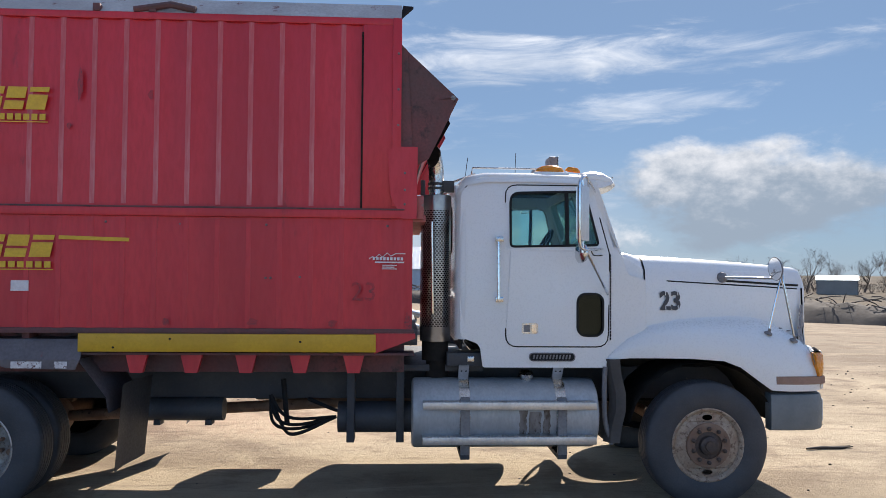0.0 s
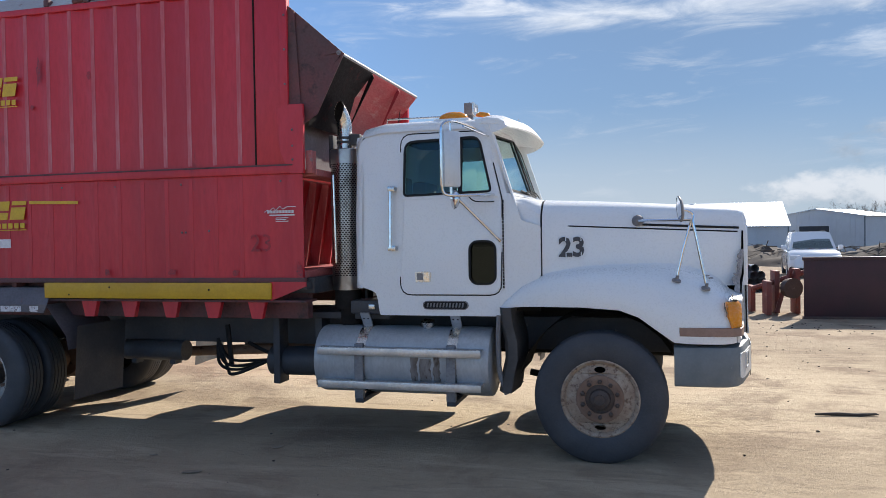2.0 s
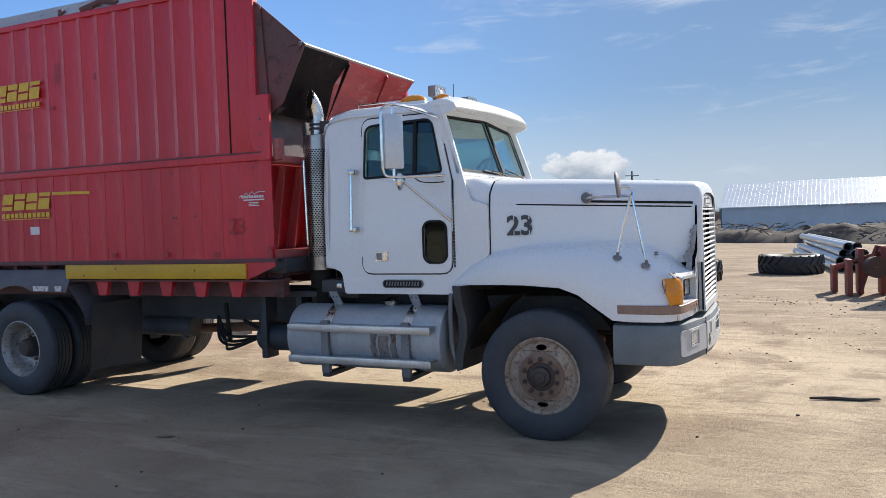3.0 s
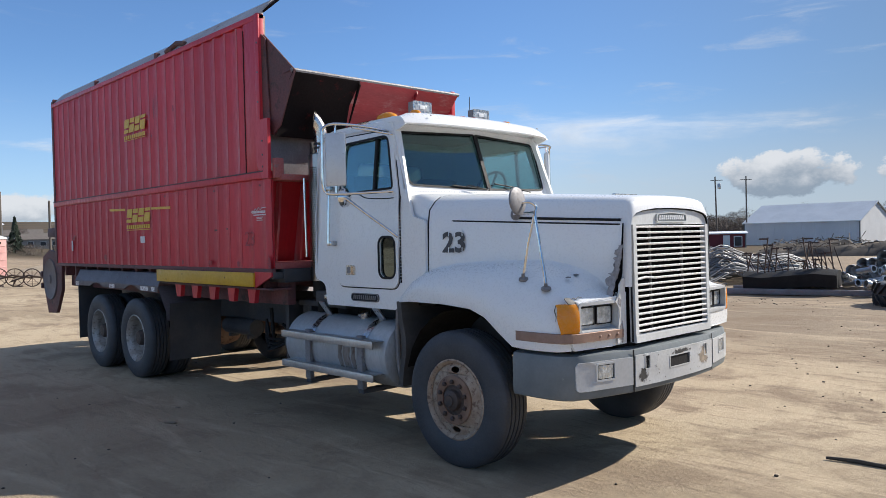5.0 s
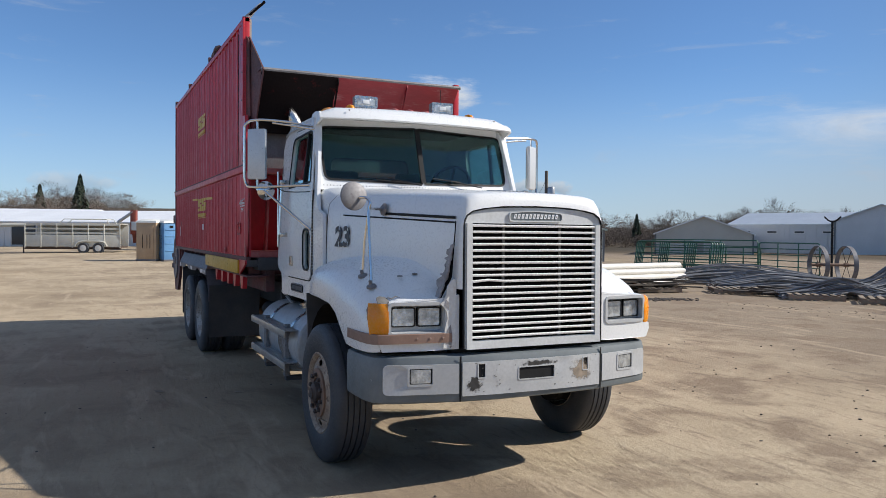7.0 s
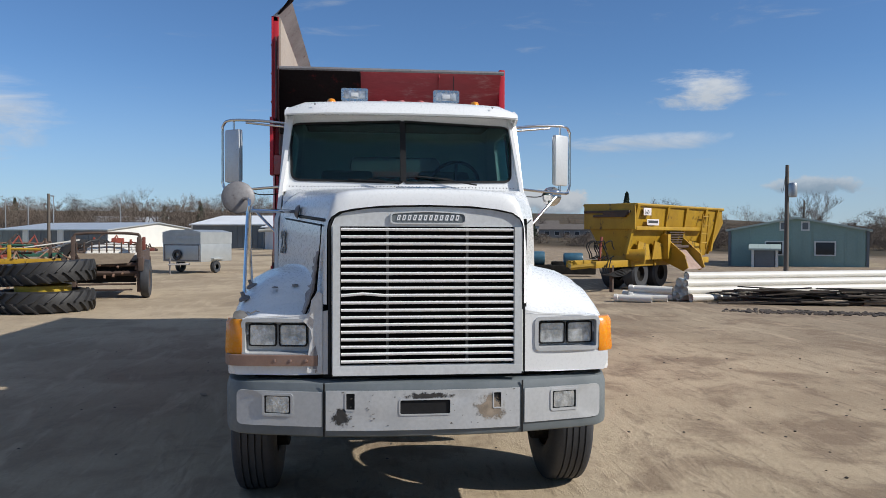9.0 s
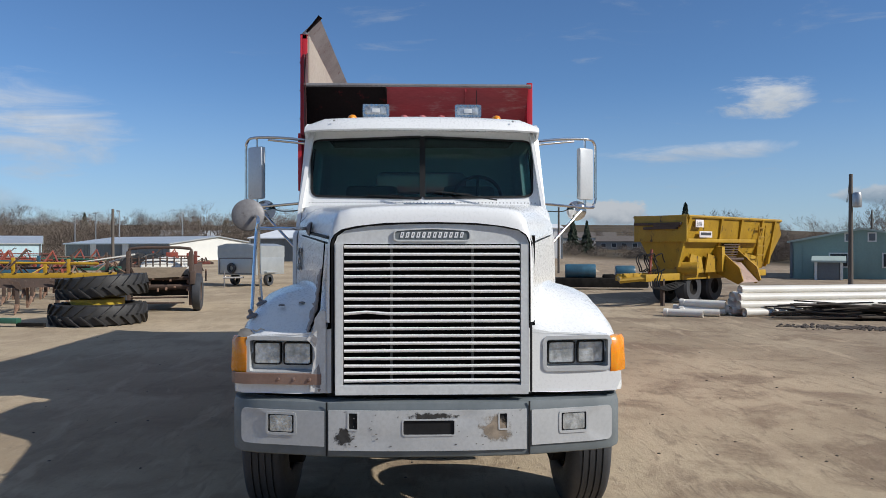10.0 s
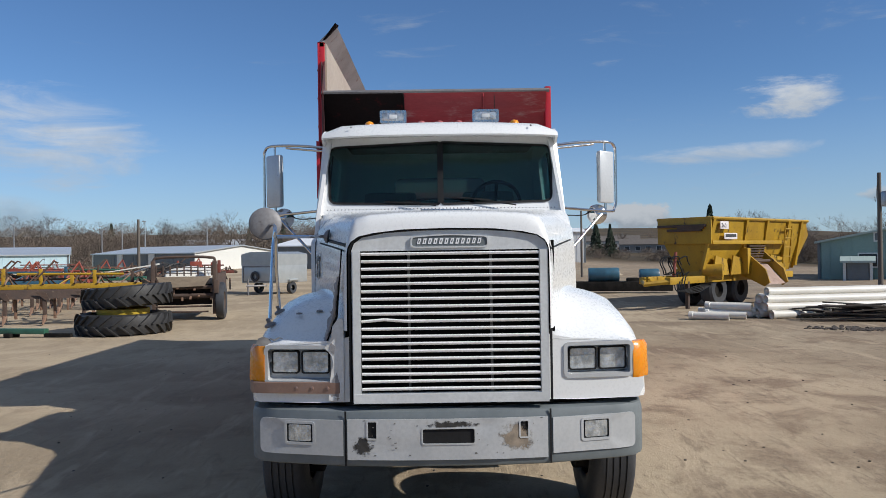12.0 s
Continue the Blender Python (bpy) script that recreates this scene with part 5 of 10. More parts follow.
        loft(patch, [[(x + rng.uniform(-0.008, 0.008), YC - 0.86 - r * math.cos(radians(a)), 0.745 + r * math.sin(radians(a))) for x in (x0, x1)] for a in np.linspace(a0, a1, 9) for r in (0.3035,)], closed=False, caps=False)
        part("stain", patch, TANK_STAIN, tank, "rust-stained patch on the tank")
    for x in (0.77, 1.60):
        st = bmesh.new()
        loft(st, [[(x + dx, YC - 0.86 - 0.306 * math.cos(a) * 1.0, 0.745 + 0.306 * math.sin(a)) for dx in (-0.045, 0.045)] for a in (radians(-110 + 11 * k) for k in range(19))], closed=False, caps=False)
        bmesh.ops.solidify(st, geom=st.faces, thickness=-0.006)
        part("strap", st, STAINLESS, tank, "metal tank strap")
        arm = bmesh.new()
        m = pose(x, YC - 0.93, 1.07, 38, 0, 0)
        block(arm, -0.045, 0.045, -0.008, 0.008, -0.12, 0.13, 0.003, m)
        part("strap_bracket", arm, ALLOY, tank)
        b = bmesh.new()
        for du in (-0.02, 0.02):
            lathe(b, [(0.009, 0.0), (0.0, 0.006)], m @ pose(du, -0.009, 0.07, 90, 0, 0), 8)
        parts("strap_bolt", b, BLACK, tank)
        leg = bmesh.new()
        block(leg, x - 0.04, x + 0.04, YC - 1.19, YC - 1.14, 0.44, 0.92, 0.006)
        part("step_leg", leg, GREY_DUST, tank)
        part("lower_bracket", B(x - 0.04, x + 0.04, YC - 1.18, YC - 0.55, 0.40, 0.44, 0.006), FRAME_BLACK, tank)
    for z in (0.885, 0.595):
        holes = [rounded(0.45 + k * 0.048, 0.475 + k * 0.048, YC - 1.235 + 0.05 * r, YC - 1.210 + 0.05 * r, 0.011, 2) for k in range(30) for r in (0, 1)]
        top = bmesh.new()
        plate(top, [(0.41, YC - 1.25), (1.875, YC - 1.25), (1.875, YC - 1.12), (0.41, YC - 1.12)], holes, z, z + 0.006, lambda u, v, w: Vector((u, v, w)))
        step = part("step", top, ALLOY, tank, "perforated tread step", smooth=False)
        part("step_edge", B(0.41, 1.875, YC - 1.256, YC - 1.25, z - 0.055, z + 0.008, 0.002), ALLOY, step)
        part("step_back", B(0.41, 1.875, YC - 1.12, YC - 1.113, z - 0.03, z + 0.01, 0.002), ALLOY, step)
        teeth = bmesh.new()
        for k in range(48):
            block(teeth, 0.43 + k * 0.030, 0.443 + k * 0.030, YC - 1.25, YC - 1.235, z + 0.005, z + 0.014)
        part("tread_teeth", teeth, ALLOY, step)


def build_exhaust():
    slots = bpy.data.materials.new("slotted_stainless_shield")
    slots.use_nodes = True
    t = slots.node_tree
    b = t.nodes["Principled BSDF"]
    co, mp = t.nodes.new("ShaderNodeTexCoord"), t.nodes.new("ShaderNodeMapping")
    noise_node = node(t, "ShaderNodeTexNoise", Scale=5.0, Detail=6.0)
    link(t, co.outputs["Object"], noise_node.inputs["Vector"])
    c = mixer(t, ramp(t, noise_node.outputs[0], 0.4, 0.65), (0.40, 0.39, 0.38), (0.22, 0.20, 0.19))
    link(t, c, b.inputs["Base Color"])
    b.inputs["Metallic"].default_value, b.inputs["Roughness"].default_value = 1.0, 0.3
    cx, cy, r = 0.525, YC - 0.80, 0.137
    # the shield: a ring of staggered bars with slots between them
    bm = bmesh.new()
    lathe(bm, [(r, 2.535), (r, 2.66)], pose(cx, cy, 0), 40)
    lathe(bm, [(r, 2.66), (r - 0.004, 2.665), (0.08, 2.67)], pose(cx, cy, 0), 40)
    stack = part("exhaust_stack", bm, slots, truck, "vertical exhaust stack in a slotted stainless heat shield")
    collar = bmesh.new()
    lathe(collar, [(r, 1.37), (r, 1.50)], pose(cx, cy, 0), 40)
    part("lower_collar", collar, slots, stack)
    grid = bmesh.new()
    n, rows = 30, 58
    dz = (2.535 - 1.50) / rows
    for i in range(rows):
        z0, z1 = 1.50 + i * dz, 1.50 + (i + 1) * dz
        zm = z1 - dz * 0.42
        ring = lambda z: [grid.verts.new((cx + r * math.cos(a), cy + r * math.sin(a), z)) for a in (2 * math.pi * k / (2 * n) for k in range(2 * n))]
        a, m_, c_ = ring(z0), ring(zm), ring(z1)
        for k in range(2 * n):
            j = (k + 1) % (2 * n)
            grid.faces.new((m_[k], m_[j], c_[j], c_[k]))
            if (k // 1 + (i % 2)) % 2 == 0:
                continue
            mid_a = [a[k], a[j], m_[j], m_[k]]
            p = [v.co.copy() for v in mid_a]
            w = 0.72
            q = [grid.verts.new(p[0].lerp(p[1], 0.0)), grid.verts.new(p[0].lerp(p[1], w)), grid.verts.new(p[3].lerp(p[2], w)), grid.verts.new(p[3].lerp(p[2], 0.0))]
            grid.faces.new(q)
    part("slotted_shield", grid, slots, stack, smooth=True, angle=60)
    part("silencer", T([(cx, cy, 1.2), (cx, cy, 2.66)], 0.118, 20), DEEP, stack)
    pipe = bmesh.new()
    pts = [(cx, cy, 2.60), (cx, cy, 2.80), (cx - 0.002, cy - 0.004, 2.88), (cx - 0.010, cy - 0.020, 2.95), (cx - 0.030, cy - 0.06, 3.02), (cx - 0.065, cy - 0.13, 3.09), (cx - 0.12, cy - 0.24, 3.17)]
    tube(pipe, curve_points(pts, 5), 0.068, 20, caps=False)
    at_, way_ = Vector((cx - 0.030, cy - 0.062, 3.03)), Vector((-0.50, -0.86, 0.10)).normalized()
    bmesh.ops.bisect_plane(pipe, geom=pipe.verts[:] + pipe.edges[:] + pipe.faces[:], plane_co=at_, plane_no=way_, clear_outer=True)
    rim_ = [v.co.copy() for v in pipe.verts if abs((v.co - at_).dot(way_)) < 1e-4]
    mid_ = sum(rim_, Vector()) / len(rim_)
    side_, up_ = way_.orthogonal().normalized(), way_.cross(way_.orthogonal()).normalized()
    rim_.sort(key=lambda p: math.atan2((p - mid_).dot(up_), (p - mid_).dot(side_)))
    bmesh.ops.solidify(pipe, geom=pipe.faces, thickness=0.004)
    part("pipe", pipe, STAINLESS, stack, "curved chrome exhaust pipe, cut at a slant")
    # a black disc closes the pipe, standing for its sooty, shaded inside
    soot = bmesh.new()
    loft(soot, [[p - way_ * d for p in rim_] for d in (0.012, 0.002)])
    part("pipe_mouth", soot, DEEP, stack, "black disc in the pipe mouth, for soot and inner shade")
    clamp = bmesh.new()
    for z in (2.73, 2.77):
        lathe(clamp, [(0.07, z - 0.012), (0.078, z - 0.01), (0.078, z + 0.01), (0.07, z + 0.012)], pose(cx, cy, 0), 24)
    block(clamp, cx + 0.05, cx + 0.16, cy - 0.04, cy + 0.04, 2.70, 2.80, 0.005)
    part("clamp", clamp, FRAME_BLACK, stack)
    part("bracket", B(cx - 0.14, cx - 0.10, cy - 0.05, cy + 0.05, 2.50, 2.80, 0.004), FRAME_BLACK, stack)
    part("lower_pipe", T([(cx + 0.02, cy + 0.02, 1.0), (cx + 0.02, cy + 0.02, 1.38)], 0.10, 18), DEEP, stack)
    part("grab_pole", T([(cx - 0.03, cy - 0.19, 1.62), (cx - 0.045, cy - 0.19, 2.42)], 0.013, 10), CHROME, stack)


def build_mirrors(cab):
    for s in (-1, 1):
        y = lambda d: YC + s * d
        arms = bmesh.new()
        tube(arms, curve_points([(1.86, y(0.97), 2.735), (1.80, y(1.20), 2.765), (1.72, y(1.46), 2.775), (1.66, y(1.53), 2.74), (1.65, y(1.54), 2.68)], 4) + [Vector((1.65, y(1.54), 2.26))] +
             curve_points([(1.65, y(1.54), 2.26), (1.66, y(1.52), 2.20), (1.72, y(1.46), 2.175), (1.97, y(1.03), 2.195)], 4), 0.012, 8)
        tube(arms, [(1.74, y(1.40), 2.16), (2.02, y(1.03), 1.80)], 0.012, 8)
        tube(arms, [(1.78, y(1.32), 2.75), (1.92, y(0.975), 2.70)], 0.009, 8)
        tube(arms, [(1.70, y(1.435), 2.775), (1.70, y(1.435), 2.68)], 0.010, 8)
        tube(arms, [(1.70, y(1.435), 2.26), (1.70, y(1.435), 2.15)], 0.012, 8)
        mirror = part("door_mirror", arms, CHROME, cab, "tall chrome west coast mirror on tubular arms")
        m = pose(1.70, y(1.435), 0, 0, 0, s * 36)
        head = bmesh.new()
        block(head, -0.022, 0.028, -0.088, 0.088, 2.245, 2.70, 0.022, m)
        part("mirror_head", head, MIRROR_SHELL, mirror, "pale painted mirror housing")
        part("mirror_glass", block(bmesh.new(), -0.026, -0.0225, -0.076, 0.076, 2.262, 2.683, 0.0, m), MIRROR, mirror)
        spot = bmesh.new()
        lathe(spot, [(0.0, -0.02), (0.05, -0.018), (0.088, 0.0), (0.082, 0.02), (0.05, 0.045), (0.0, 0.06)], pose(1.70, y(1.36), 2.15, 0, 90, -s * 20), 20)
        part("spot_mirror", spot, CHROME, mirror)
        cable = bmesh.new()
        tube(cable, curve_points([(1.80, y(1.30), 2.19), (1.84, y(1.22), 2.14), (1.92, y(1.08), 2.135), (1.97, y(1.025), 2.14)], 5), 0.005, 6)
        part("cable", cable, BLACK, mirror)


def build_hood_mirror(hood):
    bm = bmesh.new()
    eye, top = Vector((3.53, YC - 1.09, 2.00)), Vector((3.56, YC - 1.06, 1.90))
    tube(bm, curve_points([(3.47, YC - 1.14, 2.02), (3.53, YC - 1.09, 2.025), (3.575, YC - 1.07, 1.99), (3.575, YC - 1.08, 1.93), (3.60, YC - 1.085, 1.80), (3.668, YC - 1.09, 1.44)], 5), 0.011, 8)
    tube(bm, [(3.56, YC - 1.07, 1.94), (3.50, YC - 1.08, 1.72), (3.447, YC - 1.075, 1.48)], 0.010, 8)
    tube(bm, [(3.56, YC - 1.07, 1.95), (3.16, YC - 0.83, 1.955)], 0.012, 8)
    stand = part("fender_mirror", bm, CHROME, hood, "round convex mirror on a chrome tripod")
    feet = bmesh.new()
    for x, y, z in ((3.447, -1.075, 1.466), (3.668, -1.09, 1.405)):
        lathe(feet, [(0.036, -0.01), (0.034, 0.004), (0.020, 0.010), (0.013, 0.016), (0.012, 0.04), (0.0, 0.042)], pose(x, YC + y, z + 0.005, 18, 12, 0), 14)
    lathe(feet, [(0.05, 0.0), (0.045, 0.014), (0.02, 0.03), (0.0, 0.032)], pose(3.15, YC - 0.80, 1.955, 80, 0, 0), 14)
    parts("foot", feet, GREY_DUST, stand)
    head = bmesh.new()
    lathe(head, [(0.0, 0.026), (0.045, 0.024), (0.08, 0.017), (0.100, 0.006), (0.104, -0.004), (0.098, -0.010)], pose(3.475, YC - 1.155, 2.035, 0, 84, 8), 28)
    part("mirror_back", head, GREY_DUST, stand, "dull round mirror back")
    part("mirror_face", lathe(bmesh.new(), [(0.0985, -0.008), (0.05, -0.014), (0.0, -0.016)], pose(3.475, YC - 1.155, 2.035, 0, 84, 8), 28), MIRROR, stand)


cab = build_cab()
hood = build_hood()
build_wings(hood)
build_grille(hood)
build_bumper()
build_wheels()
build_chassis()
build_exhaust()
build_mirrors(cab)
build_hood_mirror(hood)

# ---- the red feed box on the truck ----
WING_GREY = surface("dusty_wing_sheet", (0.16, 0.14, 0.148), (0.11, 0.095, 0.10), rough=0.55, metal=0.2, scale=2.5, bump=0.1, dirt=(0.20, 0.06, 0.065), dirt_from=0.62, dirt_to=0.75)
BX0, BX1 = -6.40, 0.20
YN, YF = YC - 1.27, YC + 1.085


def corrugated(x0, x1, z0, z1, y, pitch=0.2535, depth=0.022, phase=0.0):
    """A pressed steel sheet: flat pans with raised trapezoid ribs, facing -y."""
    bm = bmesh.new()
    cols = []
    k = math.floor((x0 - phase) / pitch)
    while phase + k * pitch < x1 + pitch:
        c = phase + k * pitch
        for dx, d in ((-0.070, 0.0), (-0.022, depth), (0.022, depth), (0.070, 0.0)):
            if x0 < c + dx < x1:
                cols.append((c + dx, d))
        k += 1
    cols = [(x0, 0.0)] + cols + [(x1, 0.0)]
    loft(bm, [[(x, y - d, z) for x, d in cols] for z in np.linspace(z0, z1, 6)], closed=False, caps=False)
    bmesh.ops.solidify(bm, geom=bm.faces, thickness=0.006)
    return bm


def heavy_strokes(x0, x1, z0, z1, n, y, slant=0.0):
    """A mark drawn as plain heavy strokes."""
    bm = bmesh.new()
    w = (x1 - x0) / n
    at = lambda u, v, d: Vector((u + slant * (v - z0), y - d, v))
    h, lean = z1 - z0, 0.10 * (z1 - z0)
    quad = lambda a, b, lo, hi: [(a + lean * lo * 2, z0 + h * lo), (b + lean * lo * 2, z0 + h * lo), (b + lean * hi * 2, z0 + h * hi), (a + lean * hi * 2, z0 + h * hi)]
    for k in range(n):
        a, b = x0 + k * w, x0 + (k + 0.86) * w
        cut = (0.30, 0.62, 0.44, 0.72)[k % 4]
        plate(bm, quad(a, b, 0.0, cut - 0.06), [], 0, 0.004, at)
        plate(bm, quad(a, b, cut + 0.06, 1.0), [], 0, 0.004, at)
    return bm


def build_box():
    rails = bmesh.new()
    block(rails, BX0, 0.31, YN - 0.045, YN + 0.03, 2.42, 2.50, 0.012)
    body = part("feed_box", rails, RED, truck, "tall red corrugated steel feed box with worn paint")
    part("upper_sheet", corrugated(BX0, -0.12, 2.50, 4.06, YN, phase=-0.28), RED, body, "red ribbed upper side sheet")
    part("lower_sheet", corrugated(BX0, 0.31, 1.50, 2.42, YN, phase=-0.28), RED, body, "red ribbed lower side sheet")
    # worn crests of the ribs, one strip each
    mesh_hi = mesh_lo = None
    k = 0
    while -0.28 - k * 0.2535 > BX0 + 0.05:
        x = -0.28 - k * 0.2535
        for which, (z0, z1) in (("hi", (2.52, 4.04)), ("lo", (1.52, 2.40))):
            data = mesh_hi if which == "hi" else mesh_lo
            if data is None:
                ob = part("rib", B(-0.020, 0.020, -0.0035, 0.0, z0, z1), RED_WORN if which == "hi" else RED, body)
                if which == "hi":
                    mesh_hi = ob.data
                else:
                    mesh_lo = ob.data
            else:
                ob = new("rib", data)
                ob.parent = body
            ob.location = (x, YN - 0.0225, 0)
        k += 1
    # corner posts, top rail, end panels
    part("front_post", B(-0.12, 0.20, YN - 0.03, YN + 0.03, 2.50, 4.10, 0.01), RED, body, "flat red corner post")
    part("post_edge", B(0.13, 0.205, YN - 0.045, YN - 0.028, 2.52, 4.10, 0.005), RED, body)
    part("post_seam", B(-0.128, -0.112, YN - 0.034, YN - 0.02, 2.5, 3.98, 0.002), DEEP, body)
    part("top_rail", B(BX0, 0.20, YN - 0.035, YN + 0.03, 4.04, 4.10, 0.01), RED, body)
    part("rear_post", B(BX0 - 0.03, BX0 + 0.06, YN - 0.03, YN + 0.04, 1.48, 4.14, 0.01), RED_DUST, body)
    part("lower_edge", B(BX0, 0.33, YN - 0.03, YN + 0.02, 1.46, 1.505, 0.006), RED_DUST, body)
    part("rail_bead", B(BX0, 0.24, YN - 0.050, YN - 0.04, 2.488, 2.503, 0.003), RED_DUST, body)
    gusset = bmesh.new()
    plate(gusset, [(0.09, 3.00), (0.12, 2.62), (0.22, 2.42), (0.34, 2.42), (0.345, 3.02), (0.20, 3.02)], [], 0.0, 0.035, lambda u, v, w: Vector((u, YN - 0.012 - w, v)))
    part("gusset", gusset, RED, body)
    bolts = bmesh.new()
    for x, z in ((0.18, 3.8), (0.18, 3.5), (0.18, 3.2), (0.24, 2.80), (0.24, 2.66), (0.24, 2.54), (-0.9, 1.92), (-0.86, 1.92), (-0.82, 1.92), (-0.62, 1.93), (-0.9, 2.36), (-0.3, 2.36), (-1.6, 2.36), (-2.2, 2.37), (0.1, 2.36), (0.25, 2.36), (-0.02, 1.72), (-0.02, 1.9)):
        lathe(bolts, [(0.011, 0), (0.009, 0.006), (0, 0.008)], pose(x, YN - (0.048 if z > 2.5 else 0.004), z, 90, 0, 0), 8)
    parts("bolt_head", bolts, SOOT_GREY, body)
    # inside skin, seen over the far side from the front
    part("liner", B(BX0 + 0.05, 0.19, YN + 0.03, YN + 0.05, 1.5, 4.08), LINER, body, "pale dusty liner")
    # hinged flap along the top
    flap = bmesh.new()
    loft(flap, [[(x, y, z) for y, z in ((YN - 0.03, 4.10), (YN - 0.015, 4.115), (YN + 0.14, 4.27), (YN + 0.165, 4.265), (YN + 0.05, 4.13), (YN + 0.02, 4.095))] for x in (BX0 + 0.05, 0.20)])
    part("top_flap", flap, FLAP_GREY, body, "dusty grey steel flap leaning inwards")
    tip = bmesh.new()
    loft(tip, [[(0.19, YN + 0.00, 4.11), (0.30, YN + 0.16, 4.27), (0.21, YN + 0.17, 4.28)], [(0.19, YN + 0.02, 4.10), (0.30, YN + 0.18, 4.255), (0.21, YN + 0.19, 4.265)]])
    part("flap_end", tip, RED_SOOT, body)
    lugs = bmesh.new()
    for x in (-6.3, -4.4, -2.3, -1.85):
        block(lugs, x - 0.03, x + 0.03, YN - 0.04, YN + 0.02, 4.10, 4.165, 0.008)
    tube(lugs, [(-2.0, YN - 0.02, 4.12), (-1.7, YN - 0.02, 4.17), (-1.5, YN - 0.02, 4.13)], 0.03, 8)
    parts("hinge", lugs, RED_DUST, body)
    # far side, floor, rear
    far = bmesh.new()
    block(far, BX0, 0.22, YF - 0.02, YF + 0.02, 1.50, 3.46, 0.004)
    for k in range(25):
        x = BX0 + 0.15 + k * 0.2535
        block(far, x - 0.025, x + 0.025, YF + 0.018, YF + 0.04, 1.52, 3.44, 0.006)
    part("far_side", far, RED, body, "red far side of the box")
    part("far_post", B(0.12, 0.56, YF - 0.03, YF + 0.03, 2.86, 3.52, 0.008), RED, body)
    part("box_floor", B(BX0, 0.0, YN + 0.05, YF - 0.02, 1.46, 1.50), RED_DUST, body)
    part("rear_wall", B(BX0 - 0.02, BX0 + 0.02, YN, YF, 1.5, 3.46), RED_DUST, body)
    # front hood of the box: a flared sheet with a gusset plate each side
    tip_x, tip_z, foot_x, foot_z = 0.66, 3.45, 0.37, 2.86

    def sheet(y0, y1, lip=0.0):
        bm = bmesh.new()
        loft(bm, [[(foot_x - 0.02, y, foot_z - 0.02), (foot_x + 0.03, y, foot_z + 0.15), (foot_x + 0.10, y, foot_z + 0.36), (tip_x - 0.005, y, tip_z - 0.02), (tip_x, y, tip_z)] for y in np.linspace(y0, y1, 4)], closed=False, caps=False)
        bmesh.ops.solidify(bm, geom=bm.faces, thickness=0.012)
        return bm

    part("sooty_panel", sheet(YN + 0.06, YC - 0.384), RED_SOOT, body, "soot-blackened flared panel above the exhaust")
    part("flare_panel", sheet(YC - 0.384, YC + 0.42), RED_FLARE, body, "red flared front panel")
    part("flare_panel", sheet(YC + 0.42, YF - 0.03), RED_FLARE, body, "red flared front panel")
    lip = bmesh.new()
    tube(lip, [(tip_x - 0.015, YN + 0.06, tip_z + 0.012), (tip_x - 0.015, YF, tip_z + 0.012)], 0.022, 8)
    part("flare_lip", lip, GREY_DUST, body)
    top = bmesh.new()
    loft(top, [[(tip_x - 0.01, y, tip_z + 0.01), (0.42, y, tip_z - 0.02), (0.21, y, tip_z - 0.05)] for y in (YN + 0.05, YF - 0.02)], closed=False, caps=False)
    bmesh.ops.solidify(top, geom=top.faces, thickness=0.01)
    part("flare_top", top, RED_DUST, body)
    side_plate = bmesh.new()
    plate(side_plate, [(0.19, 3.90), (tip_x + 0.03, tip_z + 0.005), (foot_x + 0.07, foot_z + 0.08), (foot_x - 0.05, foot_z), (0.19, 2.98)], [], 0.0, 0.014, lambda u, v, w: Vector((u, YN + 0.02 + (u - 0.19) * 0.10 + w, v)))
    part("flare_cheek", side_plate, RED_DUST, body, "sooty triangular cheek plate")
    bend = bmesh.new()
    plate(bend, [(0.20, 3.89), (0.255, 3.84), (0.30, 3.02), (0.20, 2.98)], [], 0.0, 0.012, lambda u, v, w: Vector((u, YN + 0.002 + (u - 0.19) * 0.22 - w, v)))
    part("cheek_fold", bend, RED_DUST, body)
    for y in (YC - 0.385, YC + 0.42):
        rib = bmesh.new()
        plate(rib, [(foot_x, foot_z), (foot_x + 0.055, foot_z + 0.1), (tip_x + 0.01, tip_z - 0.05), (tip_x - 0.01, tip_z)], [], -0.006, 0.006, lambda u, v, w: Vector((u, y + w, v)))
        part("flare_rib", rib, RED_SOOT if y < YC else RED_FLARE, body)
    # upper front wall under the flare, cross ledge, lower front wall with slanting stiffeners
    part("front_panel", B(0.19, 0.22, YN + 0.05, YF - 0.02, 2.42, 2.95, 0.004), GREY_DUST, body, "dusty grey front panel")
    part("front_ledge", B(0.20, 0.42, YN + 0.06, YF, 2.40, 2.46, 0.008), RED_CHALK_SUN, body)
    part("ledge_end", B(0.34, 0.40, YN + 0.0, YN + 0.10, 2.42, 2.62, 0.01), RED_CHALK_SUN, body)
    low = bmesh.new()
    loft(low, [[(-0.02, y, 2.42), (-0.20, y, 1.56)] for y in (YN + 0.03, YF)], closed=False, caps=False)
    bmesh.ops.solidify(low, geom=low.faces, thickness=0.01)
    part("lower_front_wall", low, RED, body)
    part("lower_return", B(-0.2, 0.30, YN + 0.012, YN + 0.03, 1.51, 2.41), RED, body)
    for k in range(7):
        y = YN + 0.28 + k * 0.30
        rib = bmesh.new()
        plate(rib, [(-0.02, 2.40), (-0.20, 1.57), (-0.08, 1.57), (0.05, 2.40)], [], -0.012, 0.012, lambda u, v, w: Vector((u, y + w, v)))
        part("stiffener", rib, RED_WORN, body)
